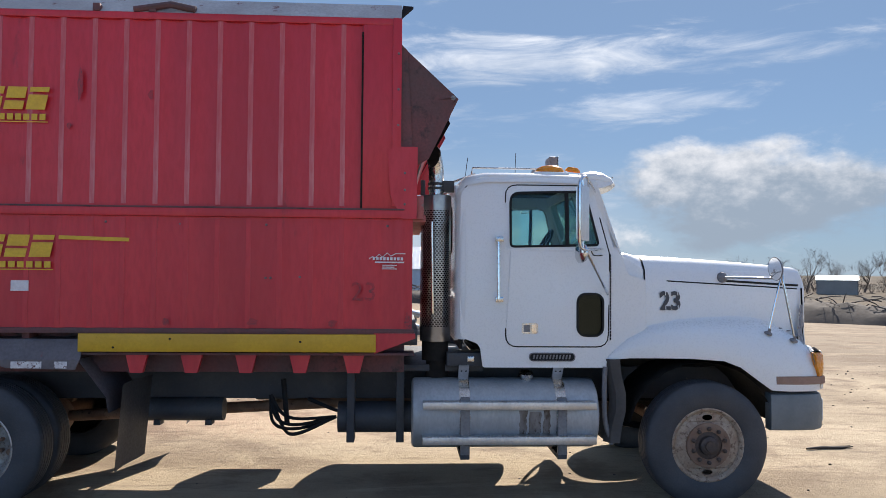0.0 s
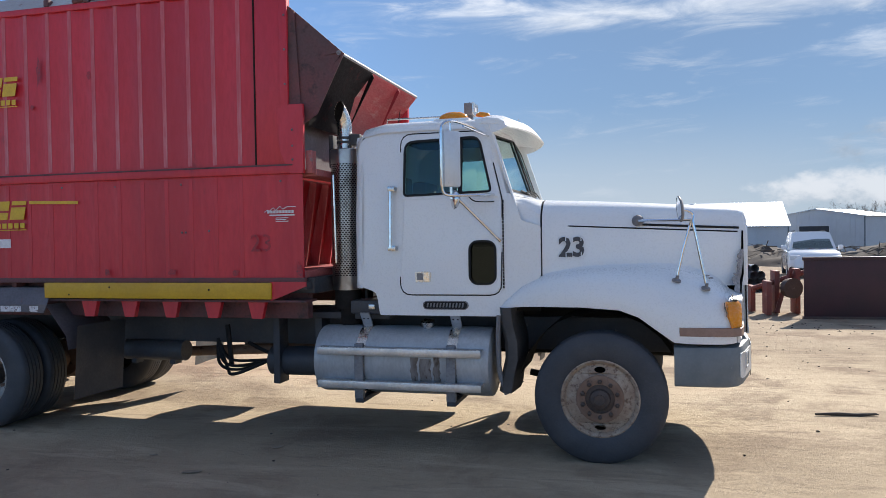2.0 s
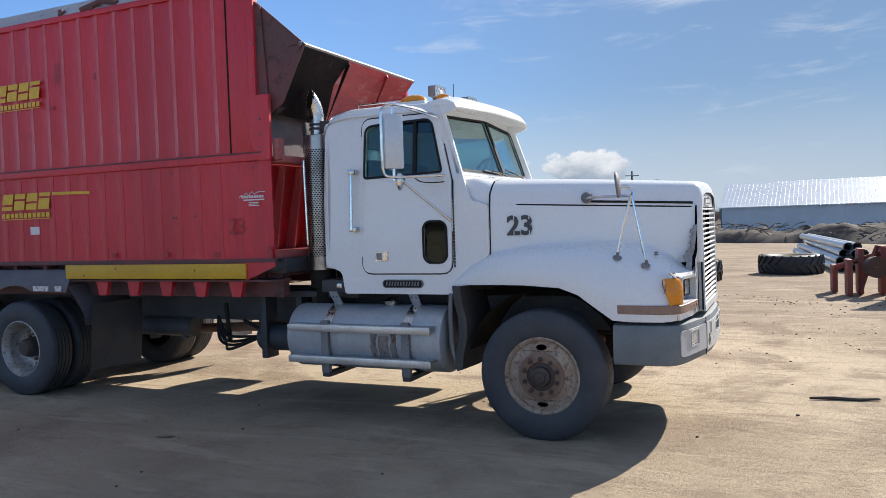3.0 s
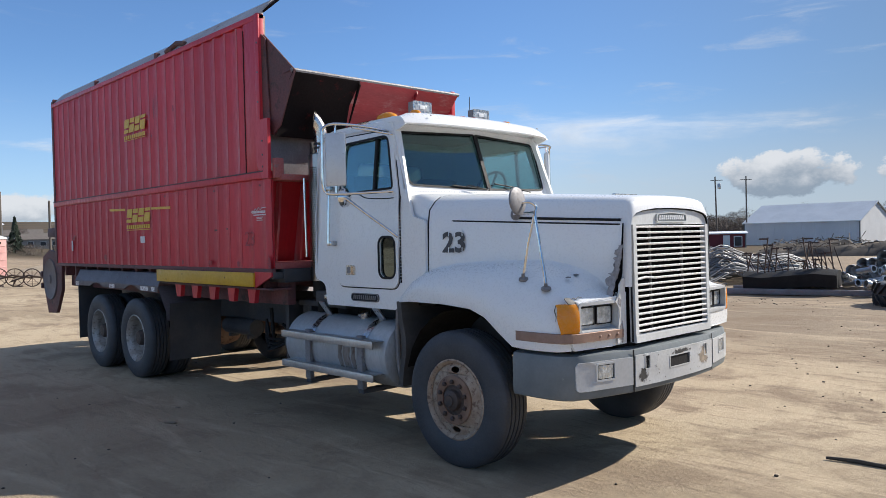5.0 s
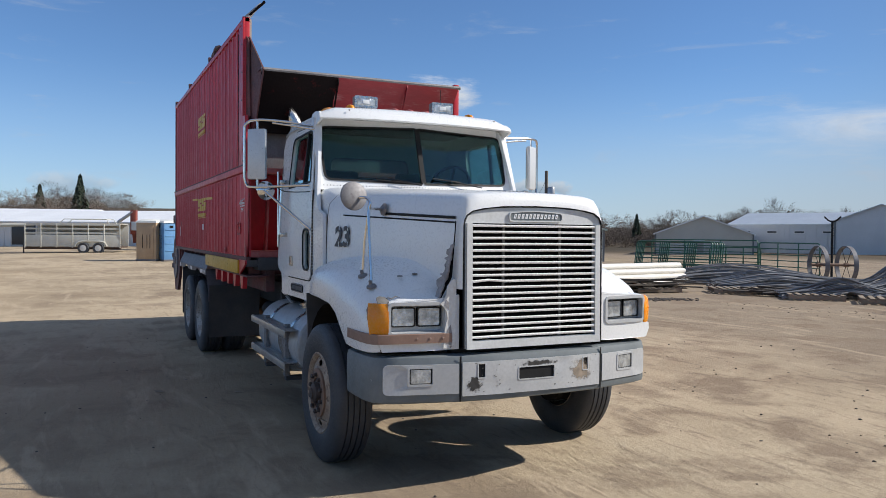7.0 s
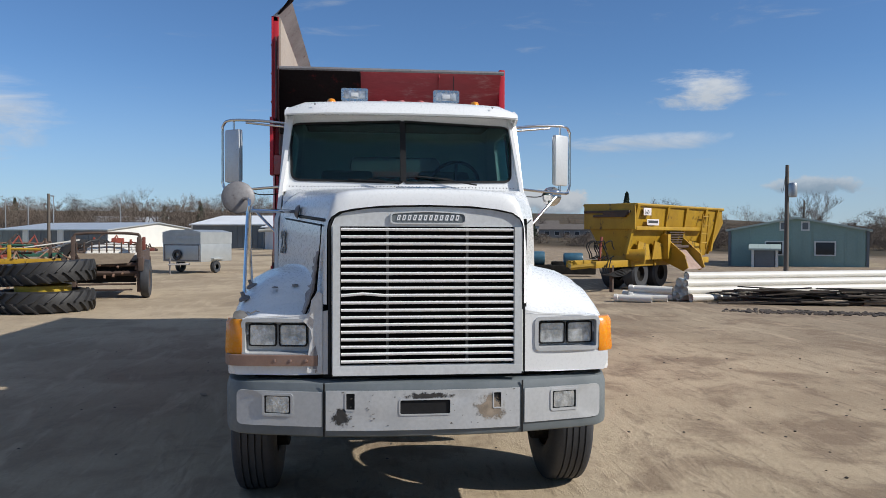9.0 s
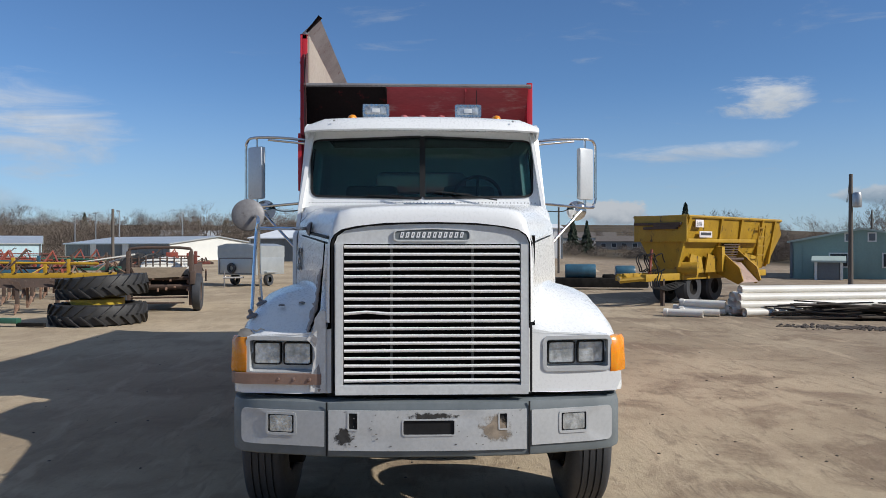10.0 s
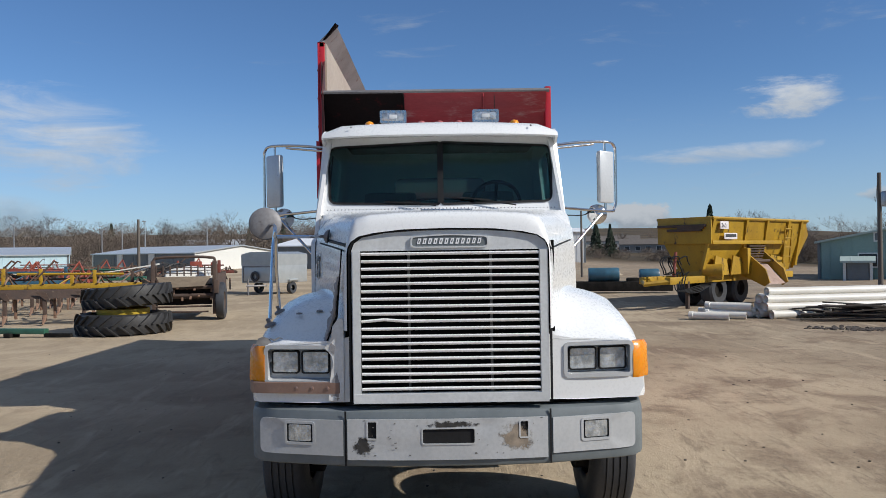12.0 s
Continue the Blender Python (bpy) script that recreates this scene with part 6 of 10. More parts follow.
    # the shelf's paler, pinkish red stands for sunlight falling on it
    part("front_shelf", B(-0.24, 0.31, YN + 0.03, YF, 1.50, 1.565, 0.006), RED_CHALK_SUN, body, "dusty shelf with sunlight painted into its pale red")
    under = bmesh.new()
    block(under, 0.0, 0.36, YN + 0.10, YF - 0.1, 1.36, 1.50, 0.01)
    block(under, 0.02, 0.34, YN - 0.02, YN + 0.1, 1.40, 1.47, 0.004)
    parts("cross_beam", under, FRAME_BLACK, body)
    # subframe, yellow board and gussets
    sub = bmesh.new()
    block(sub, BX0, 0.25, YN + 0.20, YN + 0.30, 1.12, 1.46, 0.01)
    block(sub, BX0, 0.25, YF - 0.30, YF - 0.20, 1.12, 1.46, 0.01)
    block(sub, -2.42, 0.33, YN - 0.02, YN + 0.22, 1.285, 1.305, 0.004)
    for k in range(14):
        x = BX0 + 0.2 + k * 0.48
        block(sub, x - 0.03, x + 0.03, YN + 0.05, YF - 0.05, 1.30, 1.46, 0.006)
    parts("subframe", sub, RED_DUST, body, "dull red subframe")
    wedge = bmesh.new()
    plate(wedge, [(0.0, 1.30), (0.34, 1.43), (0.34, 1.47), (0.0, 1.47)], [], 0.0, 0.02, lambda u, v, w: Vector((u, YN - 0.02 - w, v)))
    part("wedge", wedge, RED, body)
    part("yellow_board", B(-2.38, 0.015, YN - 0.062, YN - 0.03, 1.315, 1.462, 0.006), YELLOW, body, "faded yellow marker board")
    dots = bmesh.new()
    for x, z in ((-1.65, 1.42), (-0.6, 1.40), (-2.1, 1.35)):
        lathe(dots, [(0.010, 0), (0, 0.003)], pose(x, YN - 0.062, z, 90, 0, 0), 8)
    parts("bolt", dots, DEEP, body)
    for k in range(5):
        x = -1.94 + k * 0.4425
        g = bmesh.new()
        plate(g, [(x - 0.05, 1.135), (x + 0.05, 1.135), (x + 0.088, 1.288), (x - 0.088, 1.288)], [], 0.0, 0.05, lambda u, v, w: Vector((u, YN + 0.02 + w, v)))
        part("gusset_foot", g, RED, body)
    # marks
    for x0, x1, z0, z1, name in ((-3.38, -2.67, 3.275, 3.46, "mark"), (-3.38, -2.60, 2.075, 2.255, "mark")):
        part(name, heavy_strokes(x0, x1, z0, z1, 4, YN - 0.027), DECAL, body, "yellow block strokes of a maker's mark")["kind"] = "stuff"
        bar = bmesh.new()
        for k in range(11):
            u = x0 + 0.0 + k * (x1 - x0) / 11
            block(bar, u, u + (x1 - x0) / 11 * 0.72, YN - 0.031, YN - 0.027, z0 - 0.085, z0 - 0.035)
        block(bar, x0, x1, YN - 0.031, YN - 0.027, z0 - 0.105, z0 - 0.097)
        part("mark_line", bar, DECAL, body)
    lines = bmesh.new()
    m = pose(-2.56, 0, 2.235, 0, 1.5, 0)
    block(lines, 0, 0.56, YN - 0.031, YN - 0.027, -0.012, 0.018, 0.0, m)
    block(lines, -1.42, -0.86, YN - 0.031, YN - 0.027, -0.018, 0.012, 0.0, m)
    parts("mark_stripe", lines, DECAL, body)
    part("sticker", B(-2.93, -2.79, YN - 0.030, YN - 0.026, 1.80, 1.885), DECAL_WHITE, body, "white paper sticker")
    part("sticker", B(-5.62, -5.56, YN - 0.030, YN - 0.026, 1.70, 1.86), DECAL_WHITE, body)
    sign = bmesh.new()
    ridge = [(-0.05, 2.085), (-0.02, 2.105), (0.0, 2.095), (0.035, 2.125), (0.06, 2.10), (0.10, 2.135), (0.13, 2.11), (0.17, 2.13), (0.25, 2.13)]
    tube(sign, [(x, YN - 0.028, z) for x, z in ridge], 0.004, 5)
    for k in range(9):
        block(sign, -0.02 + k * 0.029, -0.0 + k * 0.029, YN - 0.031, YN - 0.027, 2.075, 2.10)
    block(sign, 0.0, 0.24, YN - 0.031, YN - 0.027, 2.052, 2.064)
    for k, z in enumerate((2.03, 2.015, 2.0)):
        block(sign, 0.06, 0.18 - 0.02 * (k % 2), YN - 0.031, YN - 0.027, z, z + 0.007)
    part("dealer_sign", sign, DECAL_WHITE, body, "small white sign with a ridge line and bars")
    writing("23", 0.22, GHOST, Matrix.Translation((-0.20, YN - 0.026, 1.74)) @ pose(0, 0, 0, 90, 0, 0), body, "old_number")
    # rubbed and dented patches
    rng = random.Random(7)
    scuffs = bmesh.new()
    for x, z, w, h in ((-2.42, 3.5, 0.03, 0.17), (-1.85, 3.42, 0.03, 0.05), (-2.5, 3.15, 0.02, 0.03), (-0.05, 3.4, 0.03, 0.12), (-1.0, 1.56, 0.05, 0.04), (-1.7, 1.56, 0.04, 0.05), (0.28, 1.56, 0.04, 0.10), (-0.35, 1.55, 0.05, 0.03), (-4.2, 1.6, 0.06, 0.06), (-5.5, 1.9, 0.07, 0.05)):
        plate(scuffs, [(x + w * rng.uniform(0.5, 1.1) * math.cos(a), z + h * rng.uniform(0.5, 1.1) * math.sin(a)) for a in (2 * math.pi * k / 12 for k in range(12))], [], 0.0262, 0.0272, lambda u, v, d: Vector((u, YN - d, v)))
    parts("scuff", scuffs, SCUFFED, body, "dark rubbed patch")
    # rear unloading gear
    gear = bmesh.new()
    plate(gear, [(-7.44, 1.25), (-7.36, 1.60), (-7.02, 1.72), (-6.62, 1.66), (-6.40, 1.45), (-6.42, 1.05), (-6.72, 0.66), (-7.14, 0.64)], [], 0.0, 0.05, lambda u, v, w: Vector((u, YN + 0.05 + w, v)))
    plate(gear, [(-7.40, 1.25), (-7.28, 1.55), (-6.40, 1.60), (-6.42, 1.10), (-7.10, 0.70)], [], 0.0, 0.05, lambda u, v, w: Vector((u, YF - 0.1 + w, v)))
    block(gear, -7.30, -6.40, YN + 0.1, YF - 0.1, 1.35, 1.50, 0.02)
    rear = part("unloader", gear, RED_DUST, body, "dusty rear unloading gear with round guard")
    disc = bmesh.new()
    lathe(disc, [(0.0, 0.03), (0.06, 0.03), (0.08, 0.01), (0.31, 0.008), (0.34, 0.02), (0.35, 0.0), (0.35, -0.04)], pose(-6.98, YN + 0.05, 1.22, 90, 0, 0), 28)
    part("round_guard", disc, WING_GREY, rear)
    part("rear_beam", B(-6.85, -6.38, YN - 0.02, YN + 0.10, 1.93, 2.08, 0.02), RED_DUST, rear)
    lamps = bmesh.new()
    for z in (1.05, 1.25):
        block(lamps, -7.46, -7.38, YN + 0.02, YN + 0.12, z, z + 0.10, 0.02)
    parts("tail_lamp", lamps, RED_DUST, rear)
    # rear wings and flaps
    for s in (-1, 1):
        wing = bmesh.new()
        yo, yi = 1.315, 0.95
        outline = [(-5.42, 1.17)]
        for cx in (-4.53, -3.20):
            outline += [(cx + 0.62 * math.cos(a), 0.62 + 0.62 * math.sin(a)) for a in (radians(152 - 12.4 * k) for k in range(11)) if 0.62 + 0.62 * math.sin(a) > 1.12]
        outline += [(-2.40, 1.17), (-2.36, 1.25), (-5.42, 1.25)]
        plate(wing, outline, [], 0.0, 0.012, lambda u, v, w: Vector((u, YC + s * (yo + w), v)))
        w_ob = part("rear_wing", wing, WING_GREY, body, "grey sheet metal rear wing")
        slope = bmesh.new()
        loft(slope, [[(x, YC + s * (yo + 0.012), 1.25), (x, YC + s * 1.25, 1.41), (x, YC + s * yi, 1.42)] for x in (-5.42, -2.36)], closed=False, caps=False)
        bmesh.ops.solidify(slope, geom=slope.faces, thickness=0.012)
        part("wing_top", slope, WING_GREY, w_ob)
        down = bmesh.new()
        loft(down, [[(-2.38, YC + s * y, 1.25), (-2.15, YC + s * y, 0.95), (-2.13, YC + s * y, 0.82)] for y in (0.62, yo + 0.01)], closed=False, caps=False)
        bmesh.ops.solidify(down, geom=down.faces, thickness=0.012)
        part("wing_nose", down, WING_GREY, w_ob)
        tape = bmesh.new()
        for x0, x1 in ((-2.90, -2.66), (-2.56, -2.46), (-4.0, -3.80), (-5.38, -5.25)):
            block(tape, x0, x1, YC + s * (yo + 0.014), YC + s * (yo + 0.017), 1.18, 1.235)
        parts("reflector_tape", tape, REFLECT, w_ob, "torn white and red reflector tape")
        flaps = bmesh.new()
        loft(flaps, [[(-2.02 - 0.02 * math.sin(y * 7) - 0.08 * (0.95 - z) , YC + s * y, z) for y in np.linspace(0.66, 1.33, 6)] for z in (0.34, 0.6, 0.95, 1.05)], closed=False, caps=False)
        bmesh.ops.solidify(flaps, geom=flaps.faces, thickness=0.012)
        part("mud_flap", flaps, FRAME_BLACK, w_ob, "black rubber mud flap")
        back = bmesh.new()
        block(back, -5.44, -5.425, YC + s * 0.95 - 0.33, YC + s * 0.95 + 0.33, 0.35, 1.17, 0.004)
        part("mud_flap", back, FRAME_BLACK, w_ob, "black rubber mud flap")


build_box()

# ---- ground ----
SLOPE_AZ = [40, 62, 71, 80, 88, 100, 108, 120, 130, 144, 150, 165, 175, 180, 190, 205, 230]
SLOPE = [-0.018, -0.018, -0.017, -0.013, -0.011, 0.002, -0.006, -0.003, -0.004, -0.009, -0.011, -0.003, 0.01, 0.012, 0.004, 0.002, 0]


def lie(x, y):
    """The ground's height: level under the truck, falling gently to one side, rising to hills far off."""
    r = math.hypot(x, y)
    az = math.degrees(math.atan2(y, x)) % 360
    if r < 25:
        return 0.0
    z = float(np.interp(az, SLOPE_AZ, SLOPE)) * (min(r, 160) - 25)
    if r > 160:
        west = math.exp(-((az - 195) / 50) ** 2)
        z += (min(r, 420) - 160) * 0.028 * west + max(0.0, min(r, 1800) - 420) * 0.030 * (west + 0.45 * math.exp(-((az - 162) / 14) ** 2)) + max(0, min(r, 700) - 160) * 0.003
    return z


def dirt_material():
    m = bpy.data.materials.new("packed_dirt")
    m.use_nodes = True
    t = m.node_tree
    b = t.nodes["Principled BSDF"]
    co = t.nodes.new("ShaderNodeTexCoord")
    mp = t.nodes.new("ShaderNodeMapping")
    mp.inputs["Rotation"].default_value = (0, 0, radians(-12))
    mp.inputs["Scale"].default_value = (0.16, 0.75, 1.0)
    link(t, co.outputs["Object"], mp.inputs[0])
    big = node(t, "ShaderNodeTexNoise", Scale=0.16, Detail=8.0, Roughness=0.6)
    mid = node(t, "ShaderNodeTexNoise", Scale=0.8, Detail=9.0, Roughness=0.65, Distortion=0.4)
    track = node(t, "ShaderNodeTexNoise", Scale=2.2, Detail=7.0, Roughness=0.65, Distortion=1.2)
    fine = node(t, "ShaderNodeTexNoise", Scale=26.0, Detail=7.0, Roughness=0.7)
    grit = t.nodes.new("ShaderNodeTexVoronoi")
    grit.inputs["Scale"].default_value = 34.0
    for n in (big, mid, fine, grit):
        link(t, co.outputs["Object"], n.inputs["Vector"])
    link(t, mp.outputs[0], track.inputs["Vector"])
    streak = node(t, "ShaderNodeTexNoise", Scale=9.0, Detail=6.0, Roughness=0.7, Distortion=0.8)
    link(t, mp.outputs[0], streak.inputs["Vector"])
    axes = t.nodes.new("ShaderNodeSeparateXYZ")
    link(t, co.outputs["Object"], axes.inputs[0])
    c = mixer(t, ramp(t, big.outputs[0], 0.40, 0.62), (0.475, 0.380, 0.262), (0.335, 0.262, 0.178))
    # darker trodden soil beyond the truck
    edge = t.nodes.new("ShaderNodeMath")
    edge.operation = "MULTIPLY_ADD"
    edge.inputs[1].default_value = 7.0
    link(t, big.outputs[0], edge.inputs[0])
    link(t, axes.outputs[1], edge.inputs[2])
    c = mixer(t, ramp(t, edge.outputs[0], 7.5, 13.0, 0.0, 0.62), c, (0.20, 0.155, 0.116))
    # smooth and pale on the near side of the truck, scuffed beyond it
    def scuffed(fac):
        n = t.nodes.new("ShaderNodeMath")
        n.operation = "MULTIPLY"
        link(t, fac, n.inputs[0])
        link(t, ramp(t, edge.outputs[0], -2.0, 6.0, 0.38, 1.0), n.inputs[1])
        return n.outputs[0]

    c = mixer(t, scuffed(ramp(t, mid.outputs[0], 0.47, 0.62, 0.0, 0.85)), c, (0.23, 0.170, 0.118))
    c = mixer(t, ramp(t, track.outputs[0], 0.52, 0.66, 0.0, 0.60), c, (0.50, 0.395, 0.275))
    c = mixer(t, scuffed(ramp(t, streak.outputs[0], 0.52, 0.66, 0.0, 0.55)), c, (0.20, 0.152, 0.11))
    c = mixer(t, ramp(t, fine.outputs[0], 0.52, 0.72, 0.0, 0.36), c, (0.19, 0.148, 0.11))
    c = mixer(t, ramp(t, grit.outputs[0], 0.10, 0.03, 0.0, 0.5), c, (0.15, 0.12, 0.095))
    crumb = node(t, "ShaderNodeTexNoise", Scale=11.0, Detail=10.0, Roughness=0.78, Distortion=0.3)
    link(t, co.outputs["Object"], crumb.inputs["Vector"])
    c = mixer(t, scuffed(ramp(t, crumb.outputs[0], 0.56, 0.70, 0.0, 0.55)), c, (0.15, 0.115, 0.085))
    c = mixer(t, ramp(t, crumb.outputs[0], 0.45, 0.32, 0.0, 0.28), c, (0.55, 0.45, 0.33))
    # dry grass and fields past the yard
    sep = t.nodes.new("ShaderNodeVectorMath")
    sep.operation = "LENGTH"
    link(t, co.outputs["Object"], sep.inputs[0])
    field = node(t, "ShaderNodeTexNoise", Scale=0.02, Detail=6.0)
    link(t, co.outputs["Object"], field.inputs["Vector"])
    grass = mixer(t, ramp(t, field.outputs[0], 0.4, 0.6), (0.105, 0.078, 0.050), (0.065, 0.053, 0.036))
    c = mixer(t, ramp(t, sep.outputs["Value"], 95.0, 150.0), c, grass)
    c = mixer(t, ramp(t, axes.outputs[1], 46.0, 66.0), c, grass)
    link(t, c, b.inputs["Base Color"])
    b.inputs["Roughness"].default_value = 0.95
    b.inputs["Specular IOR Level"].default_value = 0.15
    h = t.nodes.new("ShaderNodeMath")
    h.operation = "MULTIPLY_ADD"
    h.inputs[1].default_value = 0.9
    link(t, streak.outputs[0], h.inputs[0])
    link(t, crumb.outputs[0], h.inputs[2])
    bp = t.nodes.new("ShaderNodeBump")
    bp.inputs["Strength"].default_value, bp.inputs["Distance"].default_value = 0.6, 0.035
    link(t, h.outputs[0], bp.inputs["Height"])
    link(t, bp.outputs[0], b.inputs["Normal"])
    return m


DIRT = dirt_material()


def build_ground():
    near = list(np.arange(-30, 30.01, 0.4))
    far = [30 * 1.085 ** k for k in range(1, 55)]
    cs = [-v for v in far[::-1]] + near + far
    n = len(cs)
    verts, faces = [], []
    for y in cs:
        for x in cs:
            r = math.hypot(x, y)
            z = lie(x, y)
            if r < 60:
                z += 0.018 * noise.noise(Vector((x * 0.35, y * 0.9, 0))) * min(1, r / 8) + 0.008 * noise.noise(Vector((x * 1.7, y * 2.3, 5)))
                if abs(x) < 6 and abs(y) < 2:
                    z = min(z, 0.004)
            verts.append((x, y, z))
    for j in range(n - 1):
        for i in range(n - 1):
            k = j * n + i
            faces.append((k, k + 1, k + n + 1, k + n))
    me = bpy.data.meshes.new("ground")
    me.from_pydata(verts, [], faces)
    me.materials.append(DIRT)
    me.shade_smooth()
    return tagged(new("ground", me), "packed tan dirt yard with tyre tracks, dry fields beyond", "ground", kind="structure")


build_ground()

# ---- the yard round the truck ----
GALV = surface("galvanised_pipe", (0.52, 0.53, 0.54), (0.40, 0.41, 0.42), rough=0.38, metal=0.8, scale=4, bump=0.05, dirt=(0.20, 0.18, 0.16), dirt_from=0.62, dirt_to=0.75, vary=0.2)
PVC = surface("white_pvc_pipe", (0.80, 0.77, 0.70), (0.72, 0.68, 0.60), rough=0.42, scale=1.5, bump=0.03, dirt=(0.45, 0.38, 0.30), dirt_from=0.66, dirt_to=0.8, vary=0.12)
ALU_PIPE = surface("pale_aluminium_pipe", (0.70, 0.70, 0.70), (0.60, 0.60, 0.60), rough=0.42, metal=0.45, scale=3, bump=0.04, dirt=(0.40, 0.36, 0.32), dirt_from=0.62, dirt_to=0.8, vary=0.25)
HOSE = surface("grey_poly_hose", (0.14, 0.14, 0.145), (0.24, 0.24, 0.245), rough=0.5, scale=2.5, bump=0.08, dirt=(0.28, 0.26, 0.24), dirt_from=0.58, dirt_to=0.75)
GATE_GREEN = surface("green_gate_paint", (0.042, 0.145, 0.095), (0.030, 0.10, 0.066), rough=0.4, scale=4, bump=0.05, dirt=(0.16, 0.19, 0.16), dirt_from=0.62, dirt_to=0.75)
PALLET_WOOD = surface("weathered_pallet_wood", (0.34, 0.27, 0.19), (0.22, 0.17, 0.125), rough=0.85, scale=5, bump=0.25, squash=(0.3, 1, 1), vary=0.35)
CHARRED = surface("dark_old_boards", (0.055, 0.042, 0.034), (0.10, 0.08, 0.06), rough=0.85, scale=4, bump=0.3, vary=0.3)
TRACTOR_RUBBER = surface("tractor_tyre_rubber", (0.020, 0.020, 0.022), (0.034, 0.033, 0.033), rough=0.6, scale=4, bump=0.2, dirt=(0.10, 0.09, 0.075), dirt_from=0.64, dirt_to=0.8)
YELLOW_RIM = surface("yellow_wheel_paint", (0.58, 0.42, 0.04), (0.45, 0.32, 0.05), rough=0.5, scale=4, bump=0.08, dirt=(0.2, 0.14, 0.07), dirt_from=0.6, dirt_to=0.72)
SPREADER_YELLOW = surface("yellow_spreader_paint", (0.48, 0.29, 0.018), (0.34, 0.195, 0.014), rough=0.5, scale=1.2, bump=0.06, dirt=(0.06, 0.035, 0.02), dirt_from=0.57, dirt_to=0.68, squash=(1, 1, 0.6))
RUST_RED = surface("dull_red_implement", (0.24, 0.06, 0.04), (0.15, 0.045, 0.035), rough=0.65, scale=3, bump=0.12, dirt=(0.10, 0.06, 0.045), dirt_from=0.55, dirt_to=0.7)
MAROON = surface("dark_maroon_plate", (0.055, 0.014, 0.018), (0.035, 0.012, 0.014), rough=0.55, scale=2, bump=0.06, dirt=(0.10, 0.05, 0.045), dirt_from=0.62, dirt_to=0.78)
BROWN_IRON = surface("brown_old_iron", (0.10, 0.062, 0.045), (0.065, 0.045, 0.036), rough=0.75, scale=4, bump=0.2, dirt=(0.22, 0.17, 0.13), dirt_from=0.6, dirt_to=0.72)
ORANGE_RED = surface("faded_orange_red_paint", (0.30, 0.065, 0.035), (0.20, 0.045, 0.03), rough=0.5, scale=4, bump=0.06)
BLUE_STEEL = surface("blue_machine_paint", (0.045, 0.14, 0.21), (0.03, 0.08, 0.12), rough=0.4, scale=3, bump=0.06, dirt=(0.12, 0.11, 0.10), dirt_from=0.6, dirt_to=0.72)
CREAM_METAL = surface("aged_white_trailer_metal", (0.62, 0.61, 0.55), (0.52, 0.50, 0.43), rough=0.5, scale=1.5, bump=0.05, dirt=(0.34, 0.28, 0.2), dirt_from=0.62, dirt_to=0.75)
TRAILER_GREY = surface("galvanised_trailer_sheet", (0.50, 0.52, 0.52), (0.43, 0.45, 0.455), rough=0.4, metal=0.5, scale=2, bump=0.05)
TEAL = surface("teal_plastic", (0.02, 0.36, 0.33), (0.015, 0.29, 0.27), rough=0.5, scale=2, bump=0.04)
PINK = surface("faded_pink_plastic", (0.62, 0.36, 0.33), (0.52, 0.27, 0.25), rough=0.55, scale=2, bump=0.04)
TAN_PLASTIC = surface("tan_plastic", (0.50, 0.36, 0.22), (0.42, 0.29, 0.18), rough=0.55, scale=2, bump=0.04)
BLUE_PLASTIC = surface("blue_plastic", (0.16, 0.36, 0.62), (0.12, 0.28, 0.52), rough=0.5, scale=2, bump=0.04)
ROOF_PALE = surface("pale_metal_roof", (0.58, 0.61, 0.63), (0.50, 0.53, 0.555), rough=0.38, metal=0.4, scale=0.5, fine=8, bump=0.05)
ROOF_WHITE = surface("white_metal_roof", (0.80, 0.81, 0.82), (0.72, 0.73, 0.74), rough=0.45, scale=0.4, fine=8, bump=0.04)
WALL_GREY = surface("grey_sheet_wall", (0.64, 0.645, 0.65), (0.57, 0.575, 0.58), rough=0.55, scale=0.4, fine=10, bump=0.05)
WALL_DARK = surface("slate_grey_sheet_wall", (0.17, 0.19, 0.20), (0.14, 0.155, 0.165), rough=0.6, scale=0.4, fine=10, bump=0.05)
WALL_WHITE = surface("white_sheet_wall", (0.74, 0.74, 0.70), (0.66, 0.66, 0.63), rough=0.55, scale=0.4, fine=10, bump=0.05)
WALL_BLUE = surface("pale_blue_sheet_wall", (0.52, 0.68, 0.74), (0.46, 0.62, 0.68), rough=0.55, scale=0.4, fine=10, bump=0.05)
WALL_TAN = surface("tan_sheet_wall", (0.56, 0.53, 0.46), (0.49, 0.46, 0.40), rough=0.6, scale=0.4, fine=10, bump=0.05)
WALL_BROWN = surface("taupe_siding", (0.33, 0.305, 0.27), (0.28, 0.26, 0.235), rough=0.7, scale=0.5, fine=10, bump=0.08)
WALL_GREEN = surface("grey_green_sheet_wall", (0.27, 0.38, 0.34), (0.235, 0.335, 0.30), rough=0.55, scale=0.4, fine=10, bump=0.05)
ROOF_GREEN = surface("pale_green_roof", (0.42, 0.50, 0.46), (0.37, 0.44, 0.41), rough=0.45, scale=0.5, bump=0.04)
SHINGLE = surface("brown_shingles", (0.15, 0.13, 0.115), (0.11, 0.095, 0.085), rough=0.9, scale=2, fine=20, bump=0.3)
BARN_RED = surface("barn_red_siding", (0.16, 0.022, 0.025), (0.12, 0.018, 0.02), rough=0.7, scale=1, bump=0.08)
DARK_OPENING = surface("dark_doorway", (0.02, 0.022, 0.025), (0.03, 0.032, 0.035), rough=0.4, scale=2, bump=0.0)
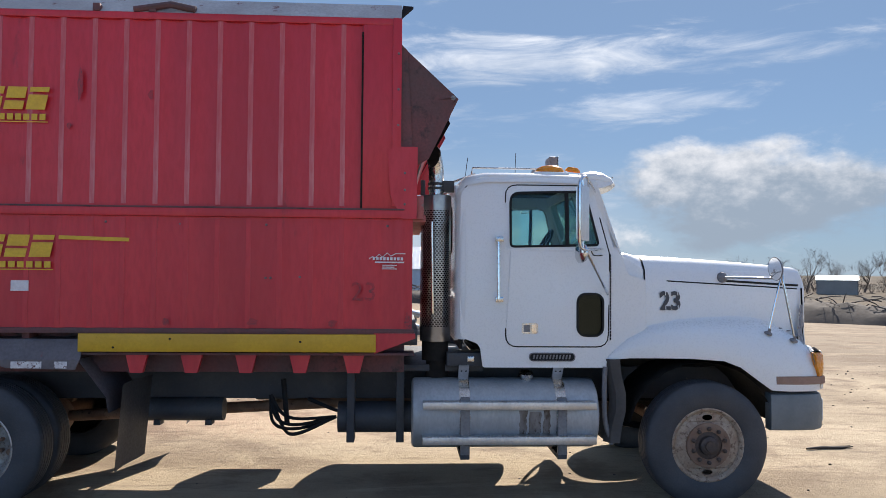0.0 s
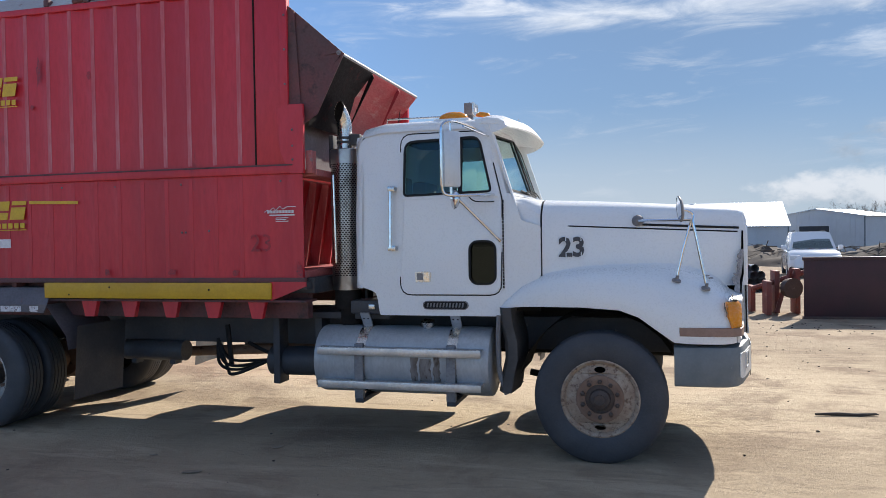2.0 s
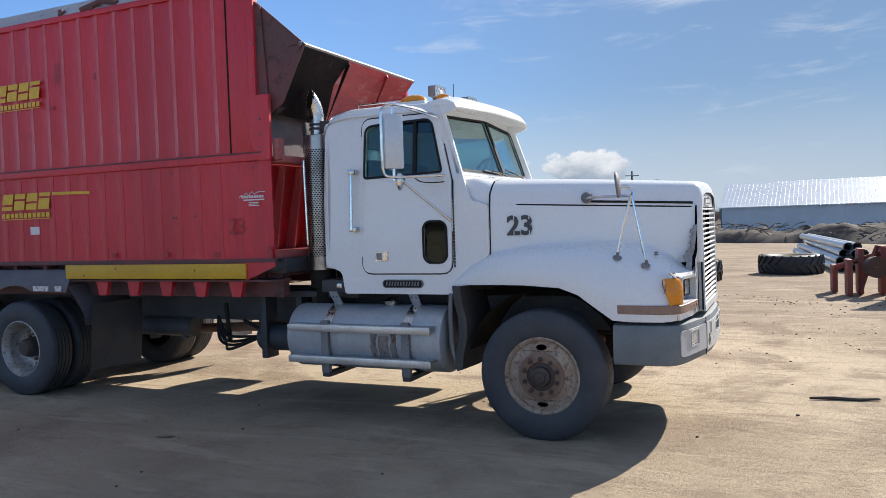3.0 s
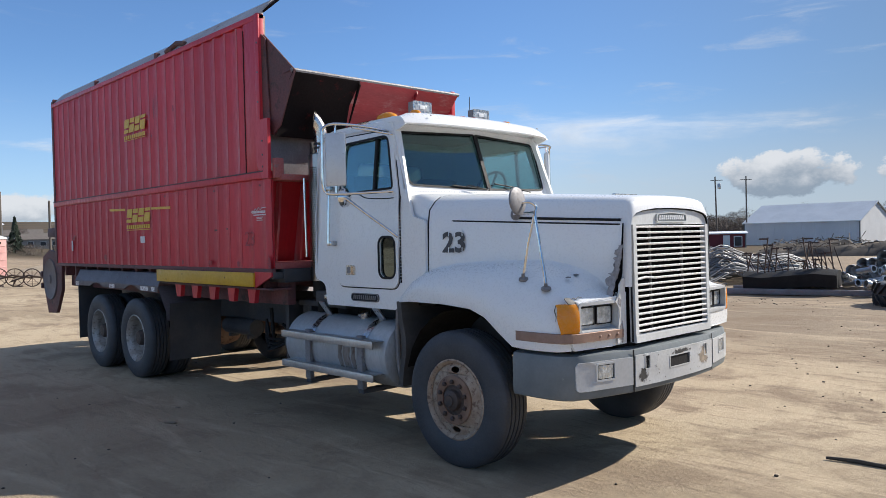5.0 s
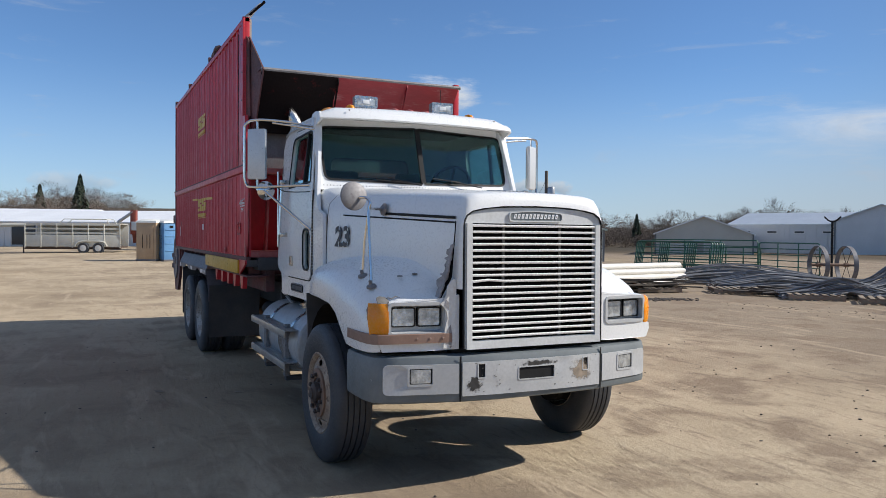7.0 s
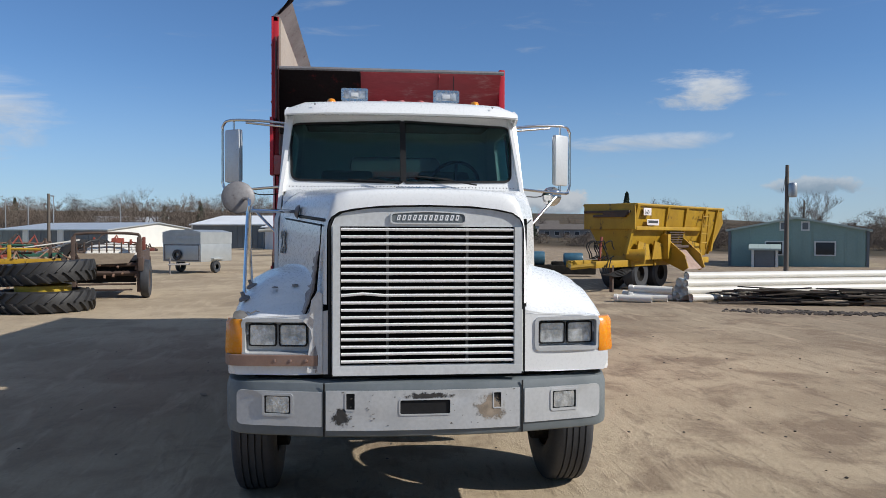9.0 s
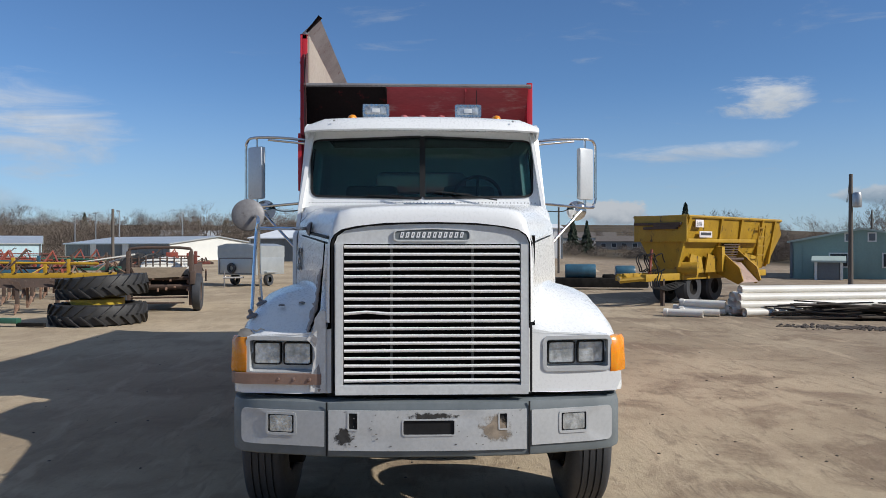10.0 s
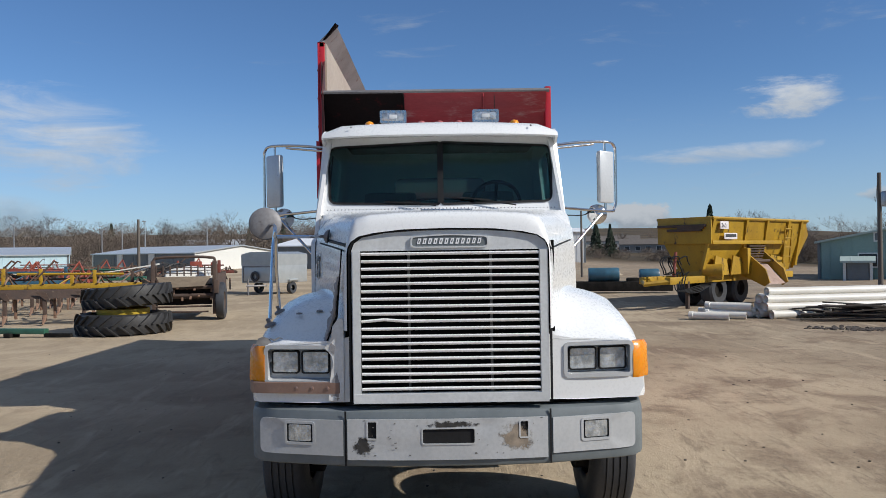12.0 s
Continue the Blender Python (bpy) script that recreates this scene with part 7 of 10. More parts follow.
CAR_WHITE = surface("white_car_paint", (0.78, 0.79, 0.80), (0.74, 0.75, 0.76), rough=0.2, scale=1, bump=0.0, coat=0.6)
POLE_WOOD = surface("weathered_pole_wood", (0.10, 0.085, 0.075), (0.15, 0.13, 0.11), rough=0.9, scale=4, bump=0.25, squash=(1, 1, 0.15))
BARK = surface("grey_brown_bark", (0.11, 0.088, 0.07), (0.16, 0.13, 0.105), rough=0.9, scale=4, bump=0.3)
TWIG = surface("bare_winter_twigs", (0.15, 0.115, 0.09), (0.20, 0.155, 0.125), rough=0.9, scale=3, bump=0.0)
NEEDLES = surface("dark_spruce_needles", (0.030, 0.045, 0.028), (0.045, 0.06, 0.035), rough=0.85, scale=3, bump=0.0)
BRUSH = surface("dry_brush", (0.18, 0.14, 0.11), (0.12, 0.095, 0.076), rough=0.95, scale=2, bump=0.0)
PALE_RUST = surface("worn_pale_chute", (0.42, 0.30, 0.25), (0.30, 0.20, 0.16), rough=0.7, scale=3, bump=0.1, dirt=(0.14, 0.09, 0.06), dirt_from=0.55, dirt_to=0.7)
SOIL = surface("dark_turned_soil", (0.048, 0.039, 0.033), (0.085, 0.068, 0.055), rough=0.95, scale=1.5, fine=12, bump=0.5)
SAND = surface("pale_sand_heap", (0.42, 0.34, 0.24), (0.34, 0.27, 0.19), rough=0.95, scale=2, fine=20, bump=0.4)


def spot(x, y, turn=0.0, lift=0.0, size=1.0):
    return pose(x, y, lie(x, y) + lift * size, 0, 0, turn) @ Matrix.Diagonal((size, size, size, 1))


def heading(p0, p1):
    return math.degrees(math.atan2(p1[1] - p0[1], p1[0] - p0[0]))


def gate(name, length, m, label, height=1.35, rails=6, group="green gates"):
    """A tube gate: rounded outer frame, level rails and two uprights. Along local x."""
    ob = thing(name, m, label, "gate", group)
    r = 0.022
    pts = [(p[0], 0, p[1]) for p in rounded(0.0, length, 0.06, height, 0.12, 4)]
    part("frame", T(pts + pts[:1], r * 1.25, 8), GATE_GREEN, ob)
    for k in range(1, rails):
        z = 0.06 + (height - 0.06) * k / rails
        part("rail", T([(0.0, 0, z), (length, 0, z)], r, 6), GATE_GREEN, ob)
    for u in (0.33, 0.67):
        part("upright", B(length * u - 0.025, length * u + 0.025, -0.014, 0.014, 0.06, height, 0.004), GATE_GREEN, ob)
    return ob


gate("gate", 5.0, spot(-20.21, 21.8, heading((-20.21, 21.8), (-15.6, 23.68))), "dark green tube gate standing upright in the yard", height=1.62)
gate("gate", 3.4, spot(-15.25, 23.4, heading((-15.25, 23.4), (-11.87, 22.92))), "dark green tube gate standing upright in the yard", height=1.52)
gate("gate", 2.3, spot(-17.3, 22.6, heading((-20.21, 21.8), (-15.6, 23.68)) - 3), "small dark green tube gate leaning on a larger one", height=1.3, rails=4)
for k in range(6):
    gate("gate", 3.7, pose(-18.5 - 0.10 * k, 19.3 + 0.16 * k, 0.0, -10 - 1.2 * k, 0, 14 + 1.6 * k), "green tube gate leaning in a stack of gates", height=1.55, group="stacked green gates")


def iron_ring(x, y, turn):
    ob = thing("iron_wheel", spot(x, y, turn, 0.56, size=1.28), "old spoked iron wheel standing on its rim", "iron wheel", "iron wheels")
    part("rim", lathe(bmesh.new(), [(0.545, -0.065), (0.57, -0.065), (0.57, 0.065), (0.545, 0.065)], pose(0, 0, 0, 90, 0, 0), 36, close=True), GREY_DUST, ob)
    part("hub", lathe(bmesh.new(), [(0.0, -0.07), (0.06, -0.07), (0.06, 0.07), (0.0, 0.07)], pose(0, 0, 0, 90, 0, 0), 14), RUST, ob)
    for k in range(6):
        a = 2 * math.pi * k / 6
        part("spoke", T([(0.05 * math.cos(a), 0, 0.05 * math.sin(a)), (0.55 * math.cos(a), 0, 0.55 * math.sin(a))], 0.010, 5), BROWN_IRON, ob)


iron_ring(-11.6, 22.49, -25)
iron_ring(-11.15, 23.47, -25)
axle = thing("wheel_line_axle", spot(-11.38, 22.98, 65, size=1.28), "rusty pipe axle between two iron wheels", "pipe")
part("pipe", T([(-0.62, 0, 0.56), (0.68, 0, 0.56)], 0.045, 10), RUST, axle)


def pallet(x, y, turn, lift=0.0, wood=PALLET_WOOD, label="weathered wooden pallet lying on the dirt"):
    ob = thing("pallet", spot(x, y, turn, lift, size=1.2), label, "pallet", "pallets")
    for k in range(7):
        part("deck_board", B(-0.6 + k * 0.185, -0.6 + k * 0.185 + 0.10, -0.5, 0.5, 0.118, 0.138, 0.003), wood, ob)
    for v in (-0.47, 0.0, 0.47):
        part("stringer", B(-0.6, 0.61, v - 0.02, v + 0.02, 0.02, 0.118, 0.003), wood, ob)
    for k in (0, 3, 6):
        part("base_board", B(-0.6 + k * 0.185, -0.6 + k * 0.185 + 0.10, -0.5, 0.5, 0.0, 0.02, 0.003), wood, ob)


for x, y, a in ((-11.7, 14.2, 58), (-9.1, 15.6, 55), (-6.5, 15.9, 48), (-4.7, 16.6, 40), (-11.9, 11.2, 70), (-10.4, 13.4, 75)):
    pallet(x, y, a)


def hose_bundle(m, length, width, height, humps, count, seed, label):
    """A heap of limp plastic hoses that rise and fall together; past counting."""
    rng = random.Random(seed)
    bm = bmesh.new()
    for k in range(count):
        y0, z0 = rng.uniform(-width / 2, width / 2), rng.random()
        z0 *= height * (1 - (2 * y0 / width) ** 2) * 0.9 + 0.05
        ph, am, ln = rng.uniform(-0.25, 0.25), rng.uniform(0.75, 1.1), length * rng.uniform(0.8, 1.05)
        pts = []
        for i in range(23):
            u = i / 22
            hump = sum(h * math.exp(-((u - c + ph * 0.1) / w) ** 2) for c, w, h in humps)
            pts.append((u * ln - length / 2, y0 + 0.18 * math.sin(u * 5 + ph * 9) + rng.uniform(-0.02, 0.02), 0.02 + z0 * am * (0.55 + 0.45 * math.sin(math.pi * u)) + hump * am * (0.6 + 0.4 * z0 / max(height, 0.1))))
        tube(bm, pts, rng.uniform(0.013, 0.024), 5)
    ob = part("hose_heap", bm, HOSE, None)
    ob.matrix_world = m
    return tagged(ob, label, "hose heap", "heaps of hose", "stuff")


hose_bundle(spot(-4.88, 20.14, 62, size=1.33), 4.6, 1.7, 0.55, ((0.35, 0.16, 0.50), (0.75, 0.15, 0.28)), 95, 1, "tangled heap of grey irrigation hose on the ground")
hose_bundle(spot(-5.82, 22.88, 60, size=1.37), 3.4, 1.4, 0.4, ((0.4, 0.2, 0.35),), 70, 2, "tangled heap of grey irrigation hose on the ground")
hose_bundle(spot(-8.93, 18.73, 56, size=1.32), 4.6, 1.5, 0.40, ((0.3, 0.2, 0.12),), 80, 3, "low heap of grey irrigation hose on the ground")
hose_bundle(spot(-12.36, 19.19, 54, size=1.33), 4.2, 1.6, 0.62, ((0.5, 0.3, 0.08),), 90, 4, "high bundle of grey irrigation hose on the ground")
hose_bundle(spot(-6.21, 16.98, 52, size=1.27), 3.0, 0.9, 0.22, ((0.5, 0.2, 0.22),), 45, 5, "loose strands of grey irrigation hose on the ground")
hose_bundle(spot(-14.69, 18.33, 57, size=1.33), 3.4, 1.0, 0.28, (), 50, 6, "flat bundle of grey irrigation hose on the ground")


def pipe_stack(m, length, r, rows, material, name, label, group, seed=0, wild=0.0):
    rng = random.Random(seed)
    bm = bmesh.new()
    lathe(bm, [(r, 0), (r, length), (r * 0.88, length), (r * 0.88, 0.02)], pose(0, 0, 0, 0, 90, 0), 14, close=True)
    lathe(bm, [(r * 1.12, 0), (r * 1.12, 0.10), (r, 0.11)], pose(0, 0, 0, 0, 90, 0), 14)
    first = part(name, bm, material, None)
    tagged(first, label, "pipe", group)
    spots = []
    for j, n in enumerate(rows):
        for i in range(n):
            spots.append((rng.uniform(-0.25, 0.25), (i - (n - 1) / 2) * 2.1 * r + rng.uniform(-0.02, 0.02), r + j * r * 1.78, rng.uniform(-wild, wild)))
    for k, (a, b, c, w) in enumerate(spots):
        q = m @ pose(a, b, c, 0, 0, w)
        if k == 0:
            first.matrix_world = q
        else:
            copy_thing(first, q)


pipe_stack(spot(-0.81, 21.89, 91, size=1.36), 10.0, 0.095, (12, 10, 7, 3), ALU_PIPE, "irrigation_pipe", "galvanised irrigation pipe in a stack on the ground", "stacked irrigation pipes", 1, 2.5)
pipe_stack(spot(6.33, 17.25, 95, size=1.08), 9.0, 0.10, (5, 4, 3, 2), GALV, "irrigation_pipe", "galvanised irrigation pipe in a stack on the ground", "stacked irrigation pipes", 2, 1.2)
pipe_stack(spot(-12.15, 8.55, heading((-12.15, 8.55), (-13.6, 17.2))), 8.9, 0.105, (7, 6, 5, 2), PVC, "pvc_pipe", "white plastic pipe stacked on the ground", "stacked white pipes", 3, 0.5)
pipe_stack(spot(-11.82, 6.68, 60), 1.0, 0.095, (3,), PVC, "pvc_offcut", "short white plastic pipe offcut on the ground", "white pipe offcuts", 4, 6.0)
pipe_stack(spot(-12.74, 7.24, 55), 1.2, 0.10, (3, 2), PVC, "pvc_offcut", "short white plastic pipe offcut on the ground", "white pipe offcuts", 5, 6.0)


def riser_rack():
    ob = thing("riser_trailer", spot(-1.64, 16.13, 14, size=1.26), "black skid loaded with rusty sprinkler risers, standing on beams", "farm equipment")
    part("tarp", loft(bmesh.new(), [[(x, y, z + 0.05 * math.sin(x * 3)) for y, z in ((-0.5, 0.15), (-0.55, 0.42), (-0.3, 0.52), (0.3, 0.5), (0.5, 0.4), (0.5, 0.15))] for x in (-0.9, -0.5, 0, 0.5, 0.95)]), BLACK, ob)
    part("beam", B(-1.3, 2.2, -0.62, -0.52, 0.02, 0.14, 0.01), GREY_DUST, ob)
    part("beam", B(-1.3, 2.2, 0.42, 0.52, 0.02, 0.14, 0.01), GREY_DUST, ob)
    rng = random.Random(5)
    for k in range(15):
        x, y, h = rng.uniform(-0.9, 0.95), rng.uniform(-0.35, 0.35), rng.uniform(0.75, 1.25)
        bm = bmesh.new()
        tube(bm, [(x, y, 0.4), (x + rng.uniform(-0.12, 0.12), y, h)], 0.016, 5)
        tube(bm, [(x - 0.09, y, h - 0.03), (x + 0.09, y, h - 0.03)], 0.018, 5)
        tube(bm, [(x, y, h * 0.85), (x + 0.17, y + 0.05, 0.45)], 0.010, 5)
        part("riser", bm, BROWN_IRON, ob)
    for k in range(16):
        x, y, a = rng.uniform(1.0, 2.4), rng.uniform(-0.5, 0.5), rng.uniform(-60, 60)
        bm = bmesh.new()
        lathe(bm, [(0.06, 0), (0.06, 0.35), (0.085, 0.36), (0.085, 0.42), (0.06, 0.42), (0.055, 0.05)], pose(x, y, rng.uniform(0.16, 0.5), 80, rng.uniform(-20, 20), a), 10)
        part("coupling", bm, GALV, ob)


riser_rack()


def tractor_tyre(m, R, w, label, rim=True, group="tractor tyres"):
    """A lugged tyre on its side; local z is its axle."""
    ob = thing("tractor_tyre", m, label, "tyre", group)
    r0 = R * 0.60
    prof = [(r0, -w * 0.36), (R * 0.70, -w * 0.47), (R * 0.84, -w * 0.49), (R * 0.92, -w * 0.42), (R * 0.95, -w * 0.22), (R * 0.955, 0), (R * 0.95, w * 0.22), (R * 0.92, w * 0.42), (R * 0.84, w * 0.49), (R * 0.70, w * 0.47), (r0, w * 0.36)]
    part("carcass", lathe(bmesh.new(), prof, Matrix.Identity(4), 40), TRACTOR_RUBBER, ob)
    lugs = bmesh.new()
    n = 22
    for k in range(n):
        for s in (-1, 1):
            a0 = 2 * math.pi * (k + (0.5 if s > 0 else 0)) / n
            rows = []
            for i in range(4):
                u = i / 3
                a, h = a0 + 0.26 * u, s * w * (0.02 + 0.46 * u)
                rr = R * (0.955 - 0.03 * u * u)
                e = Vector((math.cos(a), math.sin(a), 0))
                tn = Vector((-math.sin(a), math.cos(a), 0)) * R * 0.028
                c = Vector((0, 0, h))
                rows.append([c + e * rr - tn, c + e * (rr + R * 0.055) - tn * 0.8, c + e * (rr + R * 0.055) + tn * 0.8, c + e * rr + tn])
            loft(lugs, rows)
    parts("lug", lugs, TRACTOR_RUBBER, ob)
    if rim:
        part("rim", lathe(bmesh.new(), [(r0 * 1.02, -w * 0.37), (r0 * 0.92, -w * 0.30), (r0 * 0.90, 0), (r0 * 0.92, w * 0.30), (r0 * 1.02, w * 0.37), (r0 * 0.98, w * 0.38), (r0 * 0.86, w * 0.30), (r0 * 0.84, w * 0.26), (r0 * 0.30, w * 0.24), (0.0, w * 0.24)], Matrix.Identity(4), 36), YELLOW_RIM, ob)
    return ob


tractor_tyre(spot(2.05, 14.2, 20, 0.27), 1.0, 0.54, "big lugged tractor tyre with yellow rim lying on the dirt")
tractor_tyre(spot(-10.3, -7.75, 0, 0.25), 1.10, 0.50, "lugged tractor tyre lying under another, yellow rim")
tractor_tyre(pose(-10.45, -7.72, 0.885, 3, -3, 40), 1.04, 0.52, "lugged tractor tyre lying on top of another")
spacer = thing("wheel_spacer", spot(-10.25, -7.75), "yellow painted wheel centre between two tractor tyres", "wheel")
part("drum", lathe(bmesh.new(), [(0.58, 0.46), (0.60, 0.49), (0.60, 0.60), (0.52, 0.62), (0.0, 0.62)], Matrix.Identity(4), 30), YELLOW_RIM, spacer)


tractor_tyre(spot(4.69, 16.7, 20, 0.25, size=1.08), 0.80, 0.50, "lugged tractor tyre with yellow rim lying beside pipes")


def blade():
    ob = thing("box_scraper", spot(6.36, 9.64, 3), "dark maroon steel scraper blade with rusty linkage behind it", "implement")
    part("plate", B(0.0, 2.0, 0.0, 0.06, 0.05, 1.26, 0.01), MAROON, ob)
    part("top_lip", B(-0.02, 2.02, -0.015, 0.10, 1.22, 1.285, 0.01), MAROON, ob)
    part("bottom_lip", B(-0.02, 2.02, -0.02, 0.10, 0.0, 0.06, 0.01), BROWN_IRON, ob)
    part("end_hook", T([(2.0, 0.03, 1.2), (2.10, 0.03, 1.1), (2.08, 0.03, 0.8)], 0.02, 6), BROWN_IRON, ob)
    for x, y, h in ((-0.55, 0.9, 0.75), (-0.3, 1.3, 0.95), (-0.75, 1.6, 0.6), (0.1, 1.2, 1.0)):
        part("linkage", B(x - 0.05, x + 0.05, y - 0.25, y + 0.25, 0.02, h, 0.01), RUST_RED, ob)
    part("shank", T([(-0.35, 0.9, 0.05), (-0.2, 1.0, 0.5), (0.0, 1.1, 1.0)], 0.05, 6), RUST_RED, ob)
    part("draw_bar", T([(-0.8, 1.2, 0.55), (0.4, 1.2, 0.95), (1.6, 1.0, 1.0)], 0.06, 6), RUST_RED, ob)
    part("hub", lathe(bmesh.new(), [(0.0, -0.1), (0.2, -0.1), (0.22, 0.1), (0.0, 0.1)], pose(-0.1, 0.7, 0.6, 90, 0, 20), 16), BROWN_IRON, ob)


blade()


def suv():
    ob = thing("suv", spot(9.74, 26.79, 180 - 6, size=1.05), "white sport utility car parked facing the yard", "car")
    # local: the front looks along +y
    half = [[(0.86, 0.42), (0.90, 0.62), (0.90, 0.92), (0.80, 1.02)], ]
    body = bmesh.new()
    rows = []
    for y, w, z0, z1 in ((-2.3, 0.82, 0.45, 0.95), (-2.1, 0.90, 0.32, 1.05), (-1.0, 0.92, 0.28, 1.05), (0.6, 0.92, 0.28, 1.05), (1.2, 0.92, 0.28, 1.06), (1.9, 0.90, 0.28, 1.02), (2.15, 0.84, 0.32, 0.90), (2.28, 0.70, 0.42, 0.78)):
        rows.append([(-w, y, z0), (-w - 0.02, y, (z0 + z1) / 2), (-w + 0.04, y, z1 - 0.08), (-w * 0.8, y, z1), (w * 0.8, y, z1), (w - 0.04, y, z1 - 0.08), (w + 0.02, y, (z0 + z1) / 2), (w, y, z0)])
    loft(body, rows)
    b = part("body", body, CAR_WHITE, ob)
    cabin = bmesh.new()
    loft(cabin, [[(-0.82, y0, 1.03), (-0.66, y1, 1.68), (-0.5, y1, 1.73), (0.5, y1, 1.73), (0.66, y1, 1.68), (0.82, y0, 1.03)] for y0, y1 in ((-2.2, -1.95), (-1.4, -1.3), (0.2, 0.1), (1.05, 0.35))])
    part("cabin", cabin, CAR_WHITE, ob)
    screen = bmesh.new()
    plate(screen, [(-0.70, 0.0), (0.70, 0.0), (0.57, 1.0), (-0.57, 1.0)], [], 0.004, 0.012, lambda u, v, w: Vector((u, 1.02 - 0.68 * v + w, 1.10 + 0.53 * v + w)))
    part("windscreen", screen, PANE_DARK, ob)
    for s in (-1, 1):
        win = bmesh.new()
        plate(win, [(-1.9, 1.10), (0.75, 1.10), (0.25, 1.58), (-1.75, 1.58)], [], 0.004, 0.012, lambda u, v, w: Vector((s * (0.805 - (v - 1.03) * 0.25 + w), u, v)))
        part("side_window", win, PANE_DARK, ob)
        part("headlamp", B(*sorted((s * 0.52, s * 0.86)), 2.10, 2.24, 0.70, 0.86, 0.03), LAMP_FROST, ob)
        part("mirror", B(*sorted((s * 0.90, s * 1.08)), 0.62, 0.76, 1.05, 1.22, 0.03), CAR_WHITE, ob)
        for y in (-1.45, 1.40):
            w = part("wheel", lathe(bmesh.new(), [(0.22, -0.11), (0.34, -0.12), (0.37, -0.08), (0.37, 0.08), (0.34, 0.12), (0.22, 0.11)], pose(s * 0.82, y, 0.37, 0, 90, 0), 28), TYRE, ob)
            part("rim", lathe(bmesh.new(), [(0.0, 0.1), (0.18, 0.09), (0.23, 0.115), (0.23, -0.11), (0.0, -0.11)], pose(s * 0.82, y, 0.37, 0, 90 * s, 0), 20), ALLOY, w)
    part("grille", B(-0.46, 0.46, 2.16, 2.27, 0.56, 0.80, 0.03), BLACK, ob)
    part("grille_bar", B(-0.44, 0.44, 2.26, 2.285, 0.67, 0.70, 0.008), CHROME, ob)
    part("plate", B(-0.15, 0.15, 2.24, 2.29, 0.44, 0.54, 0.005), DECAL_WHITE, ob)
    part("bumper", B(-0.86, 0.86, 2.02, 2.25, 0.30, 0.46, 0.05), BLACK, ob)
    part("roof_rack", T([(-0.55, -1.8, 1.76), (-0.55, 0.1, 1.77)], 0.02, 6), BLACK, ob)
    part("roof_rack", T([(0.55, -1.8, 1.76), (0.55, 0.1, 1.77)], 0.02, 6), BLACK, ob)


suv()


def spreader():
    """The yellow bulk spreader: local x along its length from the hitch end, y across away from the truck."""
    p2, p3 = Vector((-15.26, 8.32)), Vector((-20.06, 13.93))
    ob = thing("bulk_spreader", spot(p2.x, p2.y, heading(p2, p3)), "yellow steel bulk spreader trailer with dark streaks, standing on its wheels", "spreader")
    L, W = 6.6, 1.8
    hop = bmesh.new()
    z = lambda v: v
    loft(hop, [[(0.0 + i, -0.05, 2.80), (0.0 + i, W + 0.05, 2.80), (0.0 + i, W * 0.93, 2.05), (0.35 + i * 0.9, W * 0.72, 1.05), (0.35 + i * 0.9, W * 0.28, 1.05), (0.0 + i, W * 0.07, 2.05)] for i in (0.0, L)])
    body = part("hopper", hop, SPREADER_YELLOW, ob, "yellow sloped hopper", angle=20)
    part("front_wall", B(-0.06, 0.0, -0.05, W + 0.05, 2.0, 2.82, 0.01), SPREADER_YELLOW, body)
    part("top_rim", T([(0, -0.07, 2.80), (L, -0.07, 2.80), (L + 0.3, 0.3, 2.70), (L + 0.3, W - 0.3, 2.70), (L, W + 0.07, 2.80), (0, W + 0.07, 2.80), (0, -0.07, 2.80)], 0.05, 6), SPREADER_YELLOW, body)
    tail = bmesh.new()
    loft(tail, [[(L, 0.0, 2.78), (L, W, 2.78), (L, W * 0.72, 1.1), (L, W * 0.28, 1.1)], [(L + 0.75, 0.25, 2.30), (L + 0.75, W - 0.25, 2.30), (L + 0.1, W * 0.7, 1.1), (L + 0.1, W * 0.3, 1.1)]])
    part("tail_slope", tail, SPREADER_YELLOW, body)
    for x, lean in ((0.10, 0.0), (2.5, 0.35), (3.9, 0.35), (5.3, 0.2), (6.4, 0.3)):
        rib = bmesh.new()
        loft(rib, [[(x - lean + dx, -0.12 + dy, 2.78) for dx, dy in ((-0.07, 0), (0.07, 0), (0.07, 0.1), (-0.07, 0.1))], [(x + dx, 0.30 + dy, 1.20) for dx, dy in ((-0.07, 0), (0.07, 0), (0.07, 0.1), (-0.07, 0.1))]])
        part("rib", rib, SPREADER_YELLOW, body)
    part("band", B(0.1, L - 1.5, -0.02, 0.06, 1.98, 2.10, 0.01), SPREADER_YELLOW, body)
    for y0, w0 in ((0.35, 0.9), (0.5, 1.2), (0.2, 1.7)):
        part("front_rail", B(-0.16, -0.06, y0 * 0.5, y0 * 0.5 + w0, 2.62 - 0.45 * y0, 2.70 - 0.45 * y0, 0.01), BROWN_IRON, body)
    fr = bmesh.new()
    block(fr, -1.7, L - 0.3, 0.35, 0.55, 0.78, 1.0, 0.02)
    block(fr, -1.7, L - 0.3, W - 0.55, W - 0.35, 0.78, 1.0, 0.02)
    for x in (0.4, 2.0, 3.8, 5.4):
        block(fr, x - 0.08, x + 0.08, 0.3, W - 0.3, 0.78, 1.2, 0.02)
    frame_ = part("frame", fr, SPREADER_YELLOW, ob)
    part("tongue", T([(-1.6, W * 0.5 - 0.5, 0.88), (-2.2, W * 0.5, 0.80), (-1.6, W * 0.5 + 0.5, 0.88)], 0.08, 6), SPREADER_YELLOW, frame_)
    part("jack", T([(-0.7, 0.4, 0.85), (-0.7, 0.4, 0.0)], 0.07, 8), BROWN_IRON, frame_)
